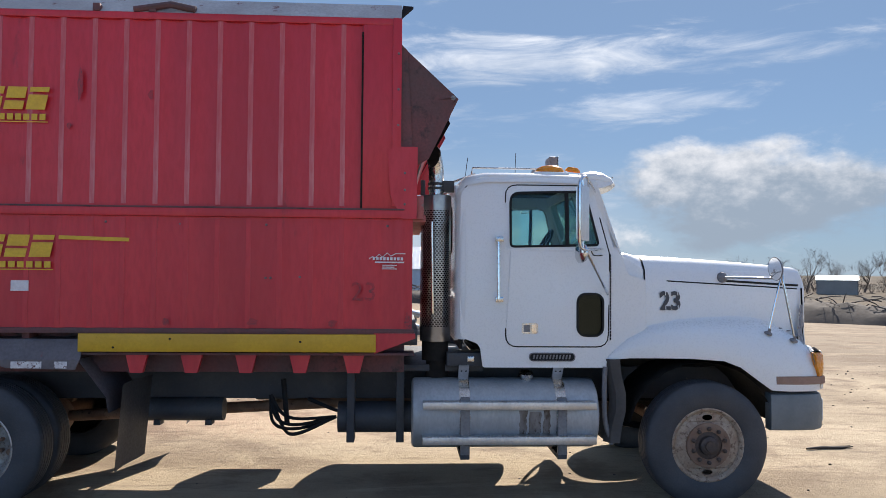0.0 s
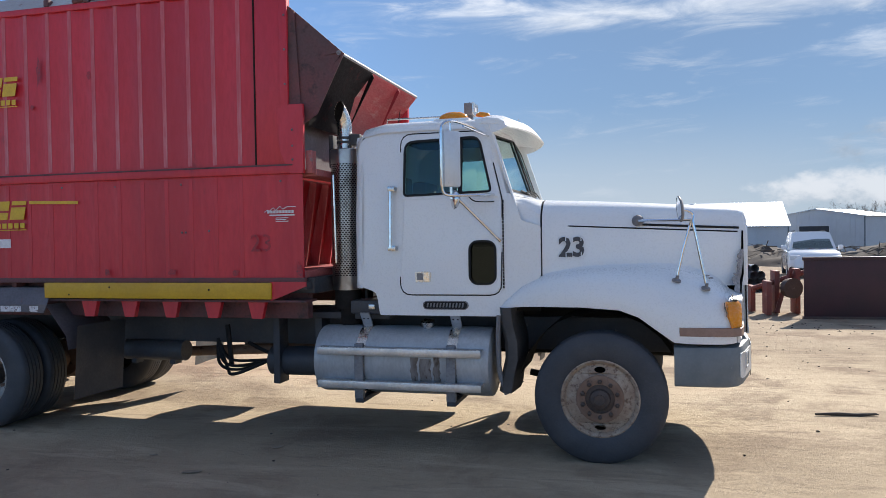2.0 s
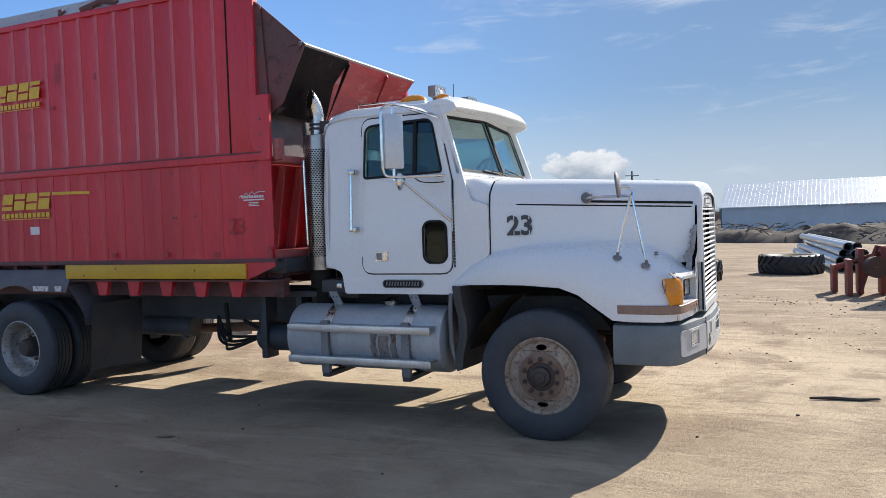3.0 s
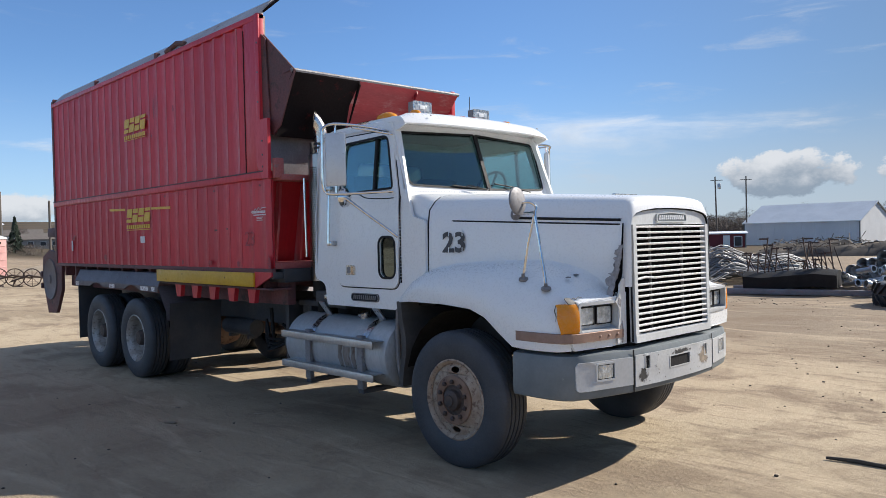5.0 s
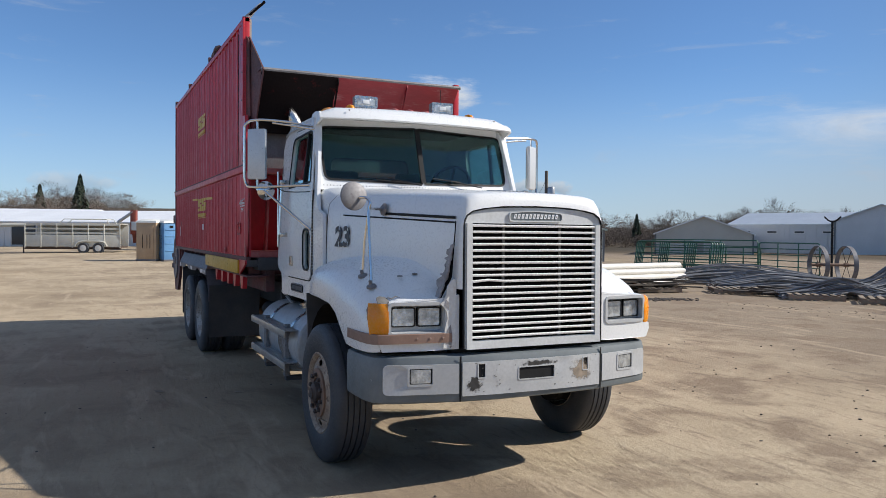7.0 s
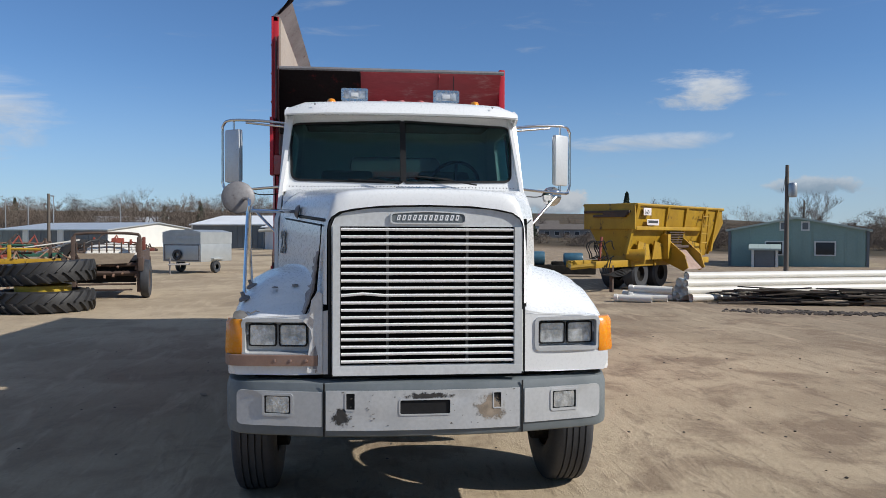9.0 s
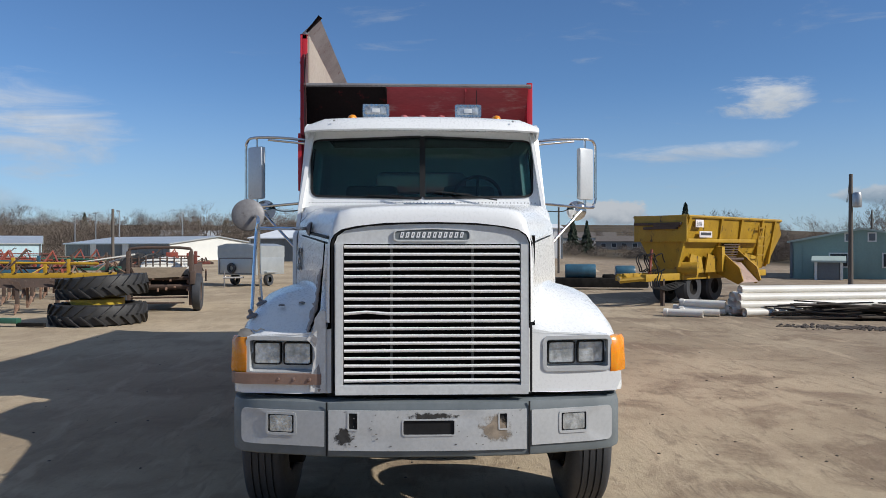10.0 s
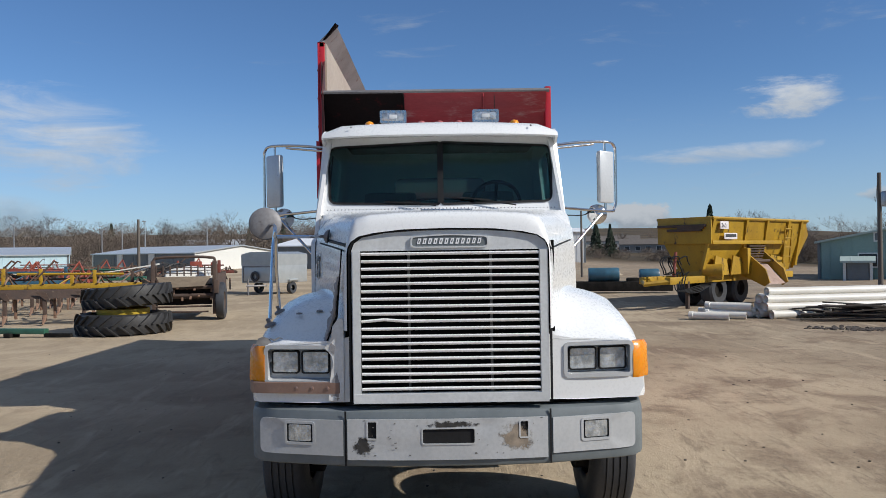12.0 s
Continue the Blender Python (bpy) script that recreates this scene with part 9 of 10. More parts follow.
def stock_trailer():
    p0, p1 = Vector((-51.19, -6.39)), Vector((-49.05, -0.47))
    ob = thing("stock_trailer", spot(p0.x, p0.y, heading(p0, p1)), "aged white livestock trailer with slatted sides on tandem wheels", "trailer")
    L = (p1 - p0).length
    part("lower_side", B(0, L, 0.0, 0.06, 0.45, 1.30, 0.01), CREAM_METAL, ob)
    part("far_side", B(0, L, 1.9, 1.96, 0.45, 2.05, 0.01), CREAM_METAL, ob)
    part("floor", B(0, L, 0, 1.96, 0.42, 0.5, 0.01), BROWN_IRON, ob)
    for z in (1.42, 1.72, 2.0):
        part("slat", B(0, L, 0.0, 0.05, z - 0.06, z + 0.06, 0.01), CREAM_METAL, ob)
    for k in range(7):
        part("post", B(k * L / 6 - 0.04, k * L / 6 + 0.04, -0.03, 0.03, 0.42, 2.08, 0.01), CREAM_METAL, ob)
    part("roof_bows", B(0, L, 0.0, 1.96, 2.05, 2.10, 0.02), CREAM_METAL, ob)
    rack = bmesh.new()
    for y in (0.2, 1.7):
        tube(rack, [(L * 0.35, y, 2.1), (L * 0.4, y, 2.4), (L * 0.85, y, 2.4), (L * 0.88, y, 2.1)], 0.03, 6)
    for k in range(5):
        tube(rack, [(L * (0.42 + 0.1 * k), 0.2, 2.4), (L * (0.42 + 0.1 * k), 1.7, 2.4)], 0.025, 6)
    part("roof_rack", rack, CREAM_METAL, ob)
    part("gooseneck", T([(0.2, 1, 2.0), (-1.6, 1, 1.95), (-2.4, 1, 1.9)], 0.12, 8), CREAM_METAL, ob)
    part("leg", T([(-0.2, 0.3, 0.6), (-0.2, 0.3, 0.02)], 0.05, 6), BROWN_IRON, ob)
    part("shadow_frame", B(-0.1, L, 0.2, 0.4, 0.30, 0.42, 0.01), BROWN_IRON, ob)
    for u in (0.62, 0.78):
        w = part("wheel", lathe(bmesh.new(), [(0.2, -0.1), (0.34, -0.12), (0.39, -0.05), (0.39, 0.05), (0.34, 0.12), (0.2, 0.1)], pose(L * u, -0.06, 0.39, 90, 0, 0), 24), TYRE, ob)
        part("rim", lathe(bmesh.new(), [(0.0, 0.13), (0.15, 0.12), (0.22, 0.11), (0.22, -0.1), (0.0, -0.1)], pose(L * u, -0.06, 0.39, 90, 0, 0), 18), WALL_WHITE, w)
    part("wheel_arch", T(curve_points([(L * 0.53, -0.08, 0.5), (L * 0.57, -0.08, 0.82), (L * 0.7, -0.08, 0.86), (L * 0.83, -0.08, 0.82), (L * 0.87, -0.08, 0.5)], 4), 0.06, 6), CREAM_METAL, ob)


stock_trailer()


def red_wagon():
    ob = thing("forage_wagon", spot(-52.53, 1.07, 70), "dull red wagon with white upper sides and raised arms", "wagon")
    part("bed", loft(bmesh.new(), [[(x, 0, 1.5), (x, 2.0, 1.5), (x, 1.6, 0.55), (x, 0.4, 0.55)] for x in (-0.6, 3.6)]), RUST_RED, ob)
    part("side_board", B(-0.6, 3.6, -0.06, 0.0, 1.5, 2.15, 0.01), WALL_WHITE, ob)
    part("end_arm", B(-0.7, -0.3, 0, 0.5, 1.2, 3.0, 0.03), ORANGE_RED, ob)
    part("end_arm", B(3.4, 3.8, 0, 0.5, 1.2, 3.0, 0.03), RUST_RED, ob)
    part("brace", T([(-0.5, 0.1, 2.9), (-1.6, 0.1, 2.1)], 0.12, 6), TRAILER_GREY, ob)
    part("brace", T([(3.5, 0.1, 2.9), (2.2, 0.1, 2.1)], 0.12, 6), TRAILER_GREY, ob)
    for u in (0.2, 2.6):
        w = part("wheel", lathe(bmesh.new(), [(0.25, -0.13), (0.42, -0.15), (0.48, 0), (0.42, 0.15), (0.25, 0.13)], pose(u, 0.05, 0.48, 90, 0, 0), 24), TYRE, ob)
        part("rim", lathe(bmesh.new(), [(0.0, 0.12), (0.25, 0.13), (0.25, -0.1), (0.0, -0.1)], pose(u, 0.05, 0.48, 90, 0, 0), 18), TRAILER_GREY, w)


red_wagon()


def toilet(x, y, turn, paint, label):
    ob = thing("portable_toilet", spot(x, y, turn), label, "toilet", "portable toilets")
    body = part("cabin", B(-0.56, 0.56, -0.58, 0.58, 0.08, 2.12, 0.04), paint, ob)
    part("skid", B(-0.58, 0.58, -0.6, 0.6, 0.0, 0.10, 0.02), GREY_DUST, ob)
    part("roof", loft(bmesh.new(), [[(-0.6, -0.62, 2.10), (0.6, -0.62, 2.10), (0.6, 0.62, 2.10), (-0.6, 0.62, 2.10)], [(-0.56, -0.58, 2.2), (0.56, -0.58, 2.2), (0.56, 0.58, 2.2), (-0.56, 0.58, 2.2)], [(-0.3, -0.4, 2.3), (0.3, -0.4, 2.3), (0.3, 0.4, 2.3), (-0.3, 0.4, 2.3)]]), WALL_WHITE, ob)
    part("door", B(-0.42, 0.42, -0.61, -0.58, 0.18, 1.95, 0.01), paint, ob)
    for u in (-0.2, 0.05, 0.22):
        part("door_groove", B(u, u + 0.03, -0.622, -0.61, 0.7, 1.45, 0.004), DEEP, ob)
    for z in (0.55, 0.95, 1.35, 1.7):
        part("side_rib", B(0.56, 0.585, -0.5, 0.5, z, z + 0.06, 0.01), paint, ob)
    part("vent", B(0.57, 0.592, -0.25, -0.08, 1.84, 1.96, 0.01), DEEP, ob)
    part("vent", B(0.57, 0.592, 0.08, 0.25, 1.84, 1.96, 0.01), DEEP, ob)


toilet(-36.64, 0.6, 60, TAN_PLASTIC, "tan plastic portable toilet standing on the dirt")
toilet(-36.33, 1.61, 15, BLUE_PLASTIC, "blue plastic portable toilet standing on the dirt")
toilet(-41.51, 4.25, 62, TEAL, "teal plastic portable toilet standing on the dirt")
toilet(-40.19, 5.44, 20, PINK, "faded pink portable toilet standing on the dirt")
rng_ = random.Random(3)
for k in range(6):
    u = k / 5
    x, y = -33.5 + 4.2 * u, 2.0 + 2.3 * u
    old = thing("plough_gang", spot(x, y, 40 + 25 * rng_.random()), "rusty old plough with small iron wheels on the ground", "implement", "rusty ploughs")
    part("beam", T([(-0.7, 0, 0.25), (0.1, 0, 0.5), (0.9, 0.1, 0.35)], 0.04, 6), BROWN_IRON, old)
    part("wheel", lathe(bmesh.new(), [(0.36, -0.02), (0.40, -0.02), (0.40, 0.02), (0.36, 0.02)], pose(0.2, 0.1, 0.40, 90, 0, 10), 22, close=True), BROWN_IRON, old)
    for j in range(4):
        a = math.pi * j / 4
        part("spoke", T([(0.2 - 0.36 * math.cos(a), 0.1, 0.4 - 0.36 * math.sin(a)), (0.2 + 0.36 * math.cos(a), 0.1, 0.4 + 0.36 * math.sin(a))], 0.012, 5), BROWN_IRON, old)
    part("share", T([(-0.5, 0, 0.3), (-0.7, 0.1, 0.02), (-0.3, 0.2, 0.02)], 0.05, 5), BROWN_IRON, old)


# ---- buildings round the yard ----
def building(p0, p1, depth, base, eave, rise, wall, roof, label, gable_front=False, openings=(), end_wall=None, overhang=0.25, name="shed", group=""):
    """A sheet metal building whose front wall runs from p0 to p1 and which lies behind it as seen from the truck."""
    a, b = Vector(p0), Vector(p1)
    u = (b - a).normalized()
    v = Vector((-u.y, u.x))
    if v.dot((a + b) / 2) < 0:
        a, b, u, v = b, a, -u, -v
    L = (b - a).length
    m = Matrix(((u.x, v.x, 0, a.x), (u.y, v.y, 0, a.y), (0, 0, 1, base), (0, 0, 0, 1)))
    ob = thing(name, m, label, "building", group)
    h, D, o = eave - base, depth, overhang
    front = [(0, -1.5), (L, -1.5), (L, h)] + ([(L / 2, h + rise)] if gable_front else []) + [(0, h)]
    part("front_wall", plate(bmesh.new(), front, [], 0, 0.15, lambda s, z, w: Vector((s, w, z))), wall, ob)
    part("back_wall", plate(bmesh.new(), front, [], 0, 0.15, lambda s, z, w: Vector((s, D - w, z))), wall, ob)
    side = [(0, -1.5), (D, -1.5), (D, h)] + ([] if gable_front else [(D / 2, h + rise)]) + [(0, h)]
    for x in (0.0, L):
        part("end_wall", plate(bmesh.new(), side, [], 0, 0.15, lambda s, z, w: Vector((x + (w if x == 0 else -w), s, z))), end_wall or wall, ob)
    if gable_front:
        slopes = [((-o, h - o * rise / (L / 2)), (L / 2, h + rise)), ((L / 2, h + rise), (L + o, h - o * rise / (L / 2)))]
        for (x0, z0), (x1, z1) in slopes:
            part("roof", loft(bmesh.new(), [[(x0, y, z0), (x1, y, z1), (x1, y, z1 + 0.12), (x0, y, z0 + 0.12)] for y in (-o, D + o)]), roof, ob)
    else:
        slopes = [((-o, h - o * rise / (D / 2)), (D / 2, h + rise)), ((D / 2, h + rise), (D + o, h - o * rise / (D / 2)))]
        for (y0, z0), (y1, z1) in slopes:
            sheet = part("roof", loft(bmesh.new(), [[(x, y0, z0), (x, y1, z1), (x, y1, z1 + 0.12), (x, y0, z0 + 0.12)] for x in (-o, L + o)]), roof, ob)
            if y0 < 0:
                seams = bmesh.new()
                n = int(L / 0.5)
                for k in range(n):
                    x = L * (k + 0.5) / n
                    loft(seams, [[(x - 0.03, y0, z0 + 0.12), (x + 0.03, y0, z0 + 0.12), (x + 0.02, y0, z0 + 0.125), (x - 0.02, y0, z0 + 0.125)], [(x - 0.03, y1, z1 + 0.12), (x + 0.03, y1, z1 + 0.12), (x + 0.02, y1, z1 + 0.125), (x - 0.02, y1, z1 + 0.125)]])
                part("roof_seams", seams, roof, sheet)
    trim = bmesh.new()
    for x in (0.0, L):
        block(trim, x - 0.08, x + 0.08, -0.04, 0.05, -1.5, h)
    parts("corner_trim", trim, WALL_DARK if wall not in (WALL_DARK,) else WALL_WHITE, ob)
    ribs = bmesh.new()
    n = int(L / 0.6)
    for k in range(1, n):
        x = L * k / n
        top = h + (rise * (1 - abs(x - L / 2) / (L / 2)) if gable_front else 0) - 0.1
        block(ribs, x - 0.03, x + 0.03, -0.03, 0.0, -1.0, top)
    part("wall_ribs", ribs, wall, ob)
    for kind, s0, s1, z0, z1, material in openings:
        w = part(kind, B(s0, s1, -0.05, 0.0, z0, z1, 0.01), material, ob)
        part(kind + "_frame", plate(bmesh.new(), [(s0 - 0.08, z0 - 0.08), (s1 + 0.08, z0 - 0.08), (s1 + 0.08, z1 + 0.08), (s0 - 0.08, z1 + 0.08)], [[(s0, z0), (s1, z0), (s1, z1), (s0, z1)]], -0.08, -0.001, lambda s, z, d: Vector((s, d, z))), WALL_WHITE, w)
    return ob


GB0, GB1 = (-41.49, 24.72), (-37.21, 31.84)
building(GB0, GB1, 16, lie(-39, 28) - 0.3, 2.15, 0.8, WALL_GREEN, ROOF_GREEN, "grey green metal building with a gable front", gable_front=True,
         openings=(("window", 2.3, 3.3, 1.1, 1.9, DARK_OPENING), ("window", 5.3, 6.4, 1.1, 1.9, DARK_OPENING), ("vent", 3.2, 3.55, 2.75, 3.2, WALL_DARK), ("vent", 4.5, 4.85, 2.75, 3.2, WALL_DARK)))
building((-38.70, 24.90), (-38.00, 26.15), 1.4, lie(-37.98, 25.06) - 0.05, lie(-37.98, 25.06) + 1.15, 0.2, WALL_DARK, ROOF_GREEN, "small dark shed beside a green building", name="tool_shed")
building((-3.34, 97.26), (20.48, 96.21), 16, lie(8.28, 96.91), lie(8.28, 96.91) + 3.16, 3.2, WALL_GREY, ROOF_PALE, "long pale grey metal barn with ribbed roof")
building((21.45, 116.49), (32.38, 109.28), 14, lie(27.31, 112.33), lie(27.31, 112.33) + 4.90, 1.1, WALL_GREY, ROOF_PALE, "grey metal shop with a dark roller door", gable_front=True, openings=(("roller_door", 4.2, 8.4, 0.2, 3.6, DARK_OPENING),))
building((-42.78, 101.56), (-27.4, 101.18), 12, -0.9, 2.7, 2.5, WALL_GREY, ROOF_PALE, "pale grey metal barn with ribbed roof")
building((-33.36, 117.85), (-24.47, 122.43), 18, 0.2, 3.3, 1.6, WALL_GREY, ROOF_PALE, "wide grey metal shop with small windows", gable_front=True,
         openings=tuple(("window", s, s + 0.9, 1.2, 2.2, DARK_OPENING) for s in (1.0, 3.0, 5.2, 7.2)) + (("roller_door", 8.2, 9.6, 0.2, 3.0, WALL_DARK),))
building((-28.54, 139.97), (-18.0, 144.6), 14, 0.0, 3.4, 1.2, WALL_TAN, ROOF_PALE, "tan metal building with a pale roof", gable_front=True, openings=(("window", 4.5, 5.8, 1.5, 2.6, DARK_OPENING),))
building((-52.08, 75.98), (-44.46, 81.3), 22, lie(-48.43, 79.06), lie(-48.43, 79.06) + 3.86, 1.8, WALL_GREY, ROOF_PALE, "pale grey metal building with a gable front", gable_front=True, openings=(("door", 5.6, 8.2, 0.0, 2.9, WALL_GREY),))
building((-64.49, 72.43), (-52.75, 77.49), 14, lie(-58.41, 74.34), lie(-58.41, 74.34) + 3.53, 1.5, WALL_GREY, ROOF_PALE, "pale grey lean-to wing of a metal building", openings=tuple(("vent", 1.5 + 3.2 * k, 2.6 + 3.2 * k, 2.5, 2.7, DARK_OPENING) for k in range(4)))
building((-59.49, 55.96), (-52.36, 63.39), 24, lie(-55.79, 59.23) - 0.8, lie(-55.79, 59.23) - 0.8 + 3.08, 1.9, WALL_TAN, ROOF_WHITE, "tan metal building with a gable front", gable_front=True, openings=(("door", 4.2, 5.2, 0.2, 2.3, WALL_BROWN),))
building((-53.66, 96.31), (-50.19, 101.8), 12, -0.1, 3.35, 1.2, WALL_BROWN, SHINGLE, "taupe house with a gable end", gable_front=True, openings=(("window", 0.8, 1.7, 1.6, 2.5, DARK_OPENING), ("garage_door", 3.3, 5.6, 0.1, 1.9, WALL_GREY)), name="house")
building((-38.71, 81.86), (-34.48, 84.03), 5, -0.3, 1.35, 0.2, BARN_RED, ROOF_WHITE, "small dark red building with white trim", openings=(("door", 2.3, 2.9, 0.1, 1.4, WALL_WHITE), ("opening", 3.5, 4.3, 0.2, 1.3, DARK_OPENING)))
building((-91.9, -45.26), (-82.17, -28.89), 15, lie(-86.68, -36.89), lie(-86.68, -36.89) + 2.04, 0.9, WALL_DARK, ROOF_PALE, "long slate grey metal building with pale roof", end_wall=WALL_WHITE, openings=tuple(("door", s, s + 0.9, 0.1, 2.0, WALL_WHITE) for s in (5.0, 11.0)))
building((-79.67, -19.07), (-74.07, -3.46), 14, lie(-77.12, -10.26), lie(-77.12, -10.26) + 2.49, 1.1, WALL_DARK, ROOF_WHITE, "slate grey building with a white roof")
building((-76.34, -55.04), (-81.67, -43.55), 14, lie(-79.43, -49.04), lie(-79.43, -49.04) + 2.10, 0.9, WALL_BLUE, ROOF_PALE, "pale blue metal building")
building((-71.02, -10.12), (-59.97, 6.09), 12, lie(-64.04, 0.56), lie(-64.04, 0.56) + 2.02, 1.1, WALL_GREY, ROOF_WHITE, "long low building with a bright white roof", openings=tuple(("door", 2.0 + 4.4 * k, 4.4 + 4.4 * k, 0.0, 1.9, DARK_OPENING) for k in range(4)))
building((-103.4, 16.45), (-103.33, 21.29), 8, lie(-103.83, 21.09) - 0.8, lie(-103.83, 21.09) - 0.8 + 5.28, 0.6, WALL_GREY, ROOF_WHITE, "pale grey shed with a dark side door", openings=(("door", 0.4, 2.6, 0.0, 3.2, WALL_DARK),), name="shed")
building((41.81, 137.04), (52.43, 133.78), 1, lie(47.61, 134.88), lie(47.61, 134.88) + 1.88, 0.05, WALL_GREY, ROOF_PALE, "low pale panel wall", name="panel_wall")
building((50.43, 155.82), (64.79, 151.55), 12, lie(56.76, 154.11), lie(56.76, 154.11) + 3.89, 0.5, WALL_DARK, ROOF_PALE, "dark low building among bare trees")
building((93.11, 159.47), (100.14, 155.39), 6, lie(96.13, 157.43), lie(96.13, 157.43) + 3.2, 0.9, WALL_BROWN, ROOF_PALE, "low brown shed with a pale roof behind a field")
for x, y, w, hgt, m1, m2 in ((-244, 58, 16, 4.5, WALL_WHITE, SHINGLE), (-215, 62, 18, 4.0, WALL_BROWN, SHINGLE), (-205, 20, 24, 4.2, WALL_BROWN, SHINGLE), (-230, 44, 14, 4.0, WALL_TAN, SHINGLE), (-215, -64, 20, 4.0, WALL_WHITE, ROOF_PALE), (-180, 0, 20, 3.6, WALL_BROWN, SHINGLE), (-240, 95, 14, 4.0, WALL_WHITE, SHINGLE)):
    t_ = Vector((-y, x)).normalized() * w / 2
    building((x - t_.x, y - t_.y), (x + t_.x, y + t_.y), 9, lie(x, y), lie(x, y) + hgt * 0.65, hgt * 0.4, m1, m2, "distant low house on the hillside", openings=tuple(("window", 1.5 + 3 * k, 2.8 + 3 * k, 0.9, 2.0, DARK_OPENING) for k in range(int(w / 3.2))), name="house", group="hillside houses")
tank = thing("white_tank", spot(-48.11, 91.1, 20), "white plastic tank beside a house", "tank")
part("shell", B(-1.6, 1.6, -0.9, 0.9, 0.2, 1.9, 0.25), ROOF_WHITE, tank)


def pole(x, y, h, label, lean=0.0, arm=True, transformer=False, r=0.13):
    ob = thing("utility_pole", spot(x, y, 30), label, "pole", "poles")
    part("post", T([(0, 0, -0.5), (math.sin(radians(lean)) * h, 0, h)], [r, r * 0.7], 10), POLE_WOOD, ob)
    if arm:
        part("cross_arm", T([(-0.8, 0, h - 0.5), (0.8, 0, h - 0.5)], 0.05, 6), POLE_WOOD, ob)
    if transformer:
        part("transformer", lathe(bmesh.new(), [(0.0, 0.0), (0.2, 0.02), (0.22, 0.1), (0.22, 0.65), (0.18, 0.75), (0.0, 0.78)], pose(0.32, 0, h - 1.7), 16), GALV, ob)


POLE_ONE, POLE_TWO = (-42.47, 92.82), (-42.51, 101.69)
pole(-29.34, 21.71, 5.6, "weathered utility pole with a transformer", 0.0, False, True)
pole(*POLE_ONE, 9.4, "weathered utility pole with a cross arm", -1.2, True, True)
pole(*POLE_TWO, 9.9, "weathered utility pole standing far off", 0.0, True)
pole(-49.31, -22.64, 4.6, "dark weathered pole standing in the yard", 0.0, False)
pole(-46.17, 7.4, 5.1, "weathered wooden pole standing in the yard", 0.5, False, r=0.10)
pole(-44.7, 9.82, 4.6, "weathered wooden pole standing in the yard", 0.0, False, r=0.09)
pole(-57.93, 40.14, 5.5, "weathered wooden pole standing in the yard", 0.0, False, r=0.10)
pole(-11.76, 82.24, 6.8, "weathered utility pole standing far off", 0.0, True)
yard_lamp = thing("yard_lamp", spot(-13.2, 25.3, 30, size=1.42), "dark post with twin lamp arms", "lamp post")
part("post", T([(0, 0, -0.1), (0, 0, 1.72)], 0.035, 8), BLACK, yard_lamp)
part("arm", T(curve_points([(-0.22, 0, 1.86), (-0.1, 0, 1.74), (0, 0, 1.72), (0.1, 0, 1.74), (0.22, 0, 1.86)], 4), 0.025, 6), BLACK, yard_lamp)
for x, y in ((-96, -40), (-103, -46), (-110, -52), (-104, -34), (-100, -60)):
    lp = thing("street_lamp", spot(x, y), "tall pale lamp post far off", "lamp post", "far lamp posts")
    part("post", T([(0, 0, 0), (0, 0, 6.5)], [0.10, 0.06], 8), GALV, lp)
    part("head", B(-0.1, 0.8, -0.12, 0.12, 6.4, 6.55, 0.04), GALV, lp)
wires = bmesh.new()
for a, b in (((-28.1, 20.9, 4.9), (-46.0, 31.0, 5.4)),):
    tube(wires, [Vector(a).lerp(Vector(b), k / 10) - Vector((0, 0, 0.6 * math.sin(math.pi * k / 10))) for k in range(11)], 0.012, 4)
tagged(part("overhead_wire", wires, BLACK, None), "thin overhead wires from a pole", "wire", kind="stuff")

# berm of turned soil with brush along the yard's edge
def berm(points, width, height, seed, label):
    rng = random.Random(seed)
    bm = bmesh.new()
    rows = []
    pts = curve_points([(x, y, 0) for x, y in points], 26)
    for i, p in enumerate(pts):
        d = (pts[min(i + 1, len(pts) - 1)] - pts[max(i - 1, 0)]).normalized()
        n = Vector((-d.y, d.x, 0))
        row = []
        for k in range(21):
            u = -1 + 0.1 * k
            q = p + n * u * width
            z = height * (1 - u * u) * (0.75 + 0.5 * noise.noise(Vector((q.x * 0.35, q.y * 0.35, seed)))) + (0.42 * noise.noise(q * 1.1) + 0.30 * noise.noise(q * 2.7)) * (1 - abs(u))
            row.append((q.x, q.y, lie(q.x, q.y) + z - 0.05))
        rows.append(row)
    loft(bm, rows, closed=False, caps=False)
    ob = part("berm", bm, SOIL, None)
    tagged(ob, label, "berm", kind="structure")
    br = bmesh.new()
    for k in range(620):
        p = rng.choice(pts)
        q = p + Vector((rng.gauss(0, width * 0.45), rng.gauss(0, width * 0.45), 0))
        z = lie(q.x, q.y) + height * rng.uniform(0.2, 0.9)
        d = Vector((rng.gauss(0, 1), rng.gauss(0, 1), rng.gauss(0, 0.35))).normalized() * rng.uniform(0.5, 1.6)
        a = Vector((q.x, q.y, z))
        tube(br, [a - d * 0.5, a + Vector((0, 0, 0.08)), a + d * 0.5], [0.03, 0.025, 0.008], 4)
    tagged(part("brushwood", br, BARK, None), "dead branches heaped on the berm", "brushwood", kind="stuff")


berm([(30, 22), (20.5, 26), (15.5, 35.5), (9, 44), (0, 48), (-10, 49), (-17, 52)], 2.6, 1.25, 1, "long berm of dark turned soil at the yard's edge")

# fence along the field
for k in range(16):
    x, y = 50 + k * 3.0, 62 - k * 0.8
    post = thing("fence_post", spot(x, y), "weathered wooden fence post at the field's edge", "fence post", "fence posts")
    part("post", T([(0, 0, -0.2), (0, 0, 1.3)], 0.07, 6), POLE_WOOD, post)


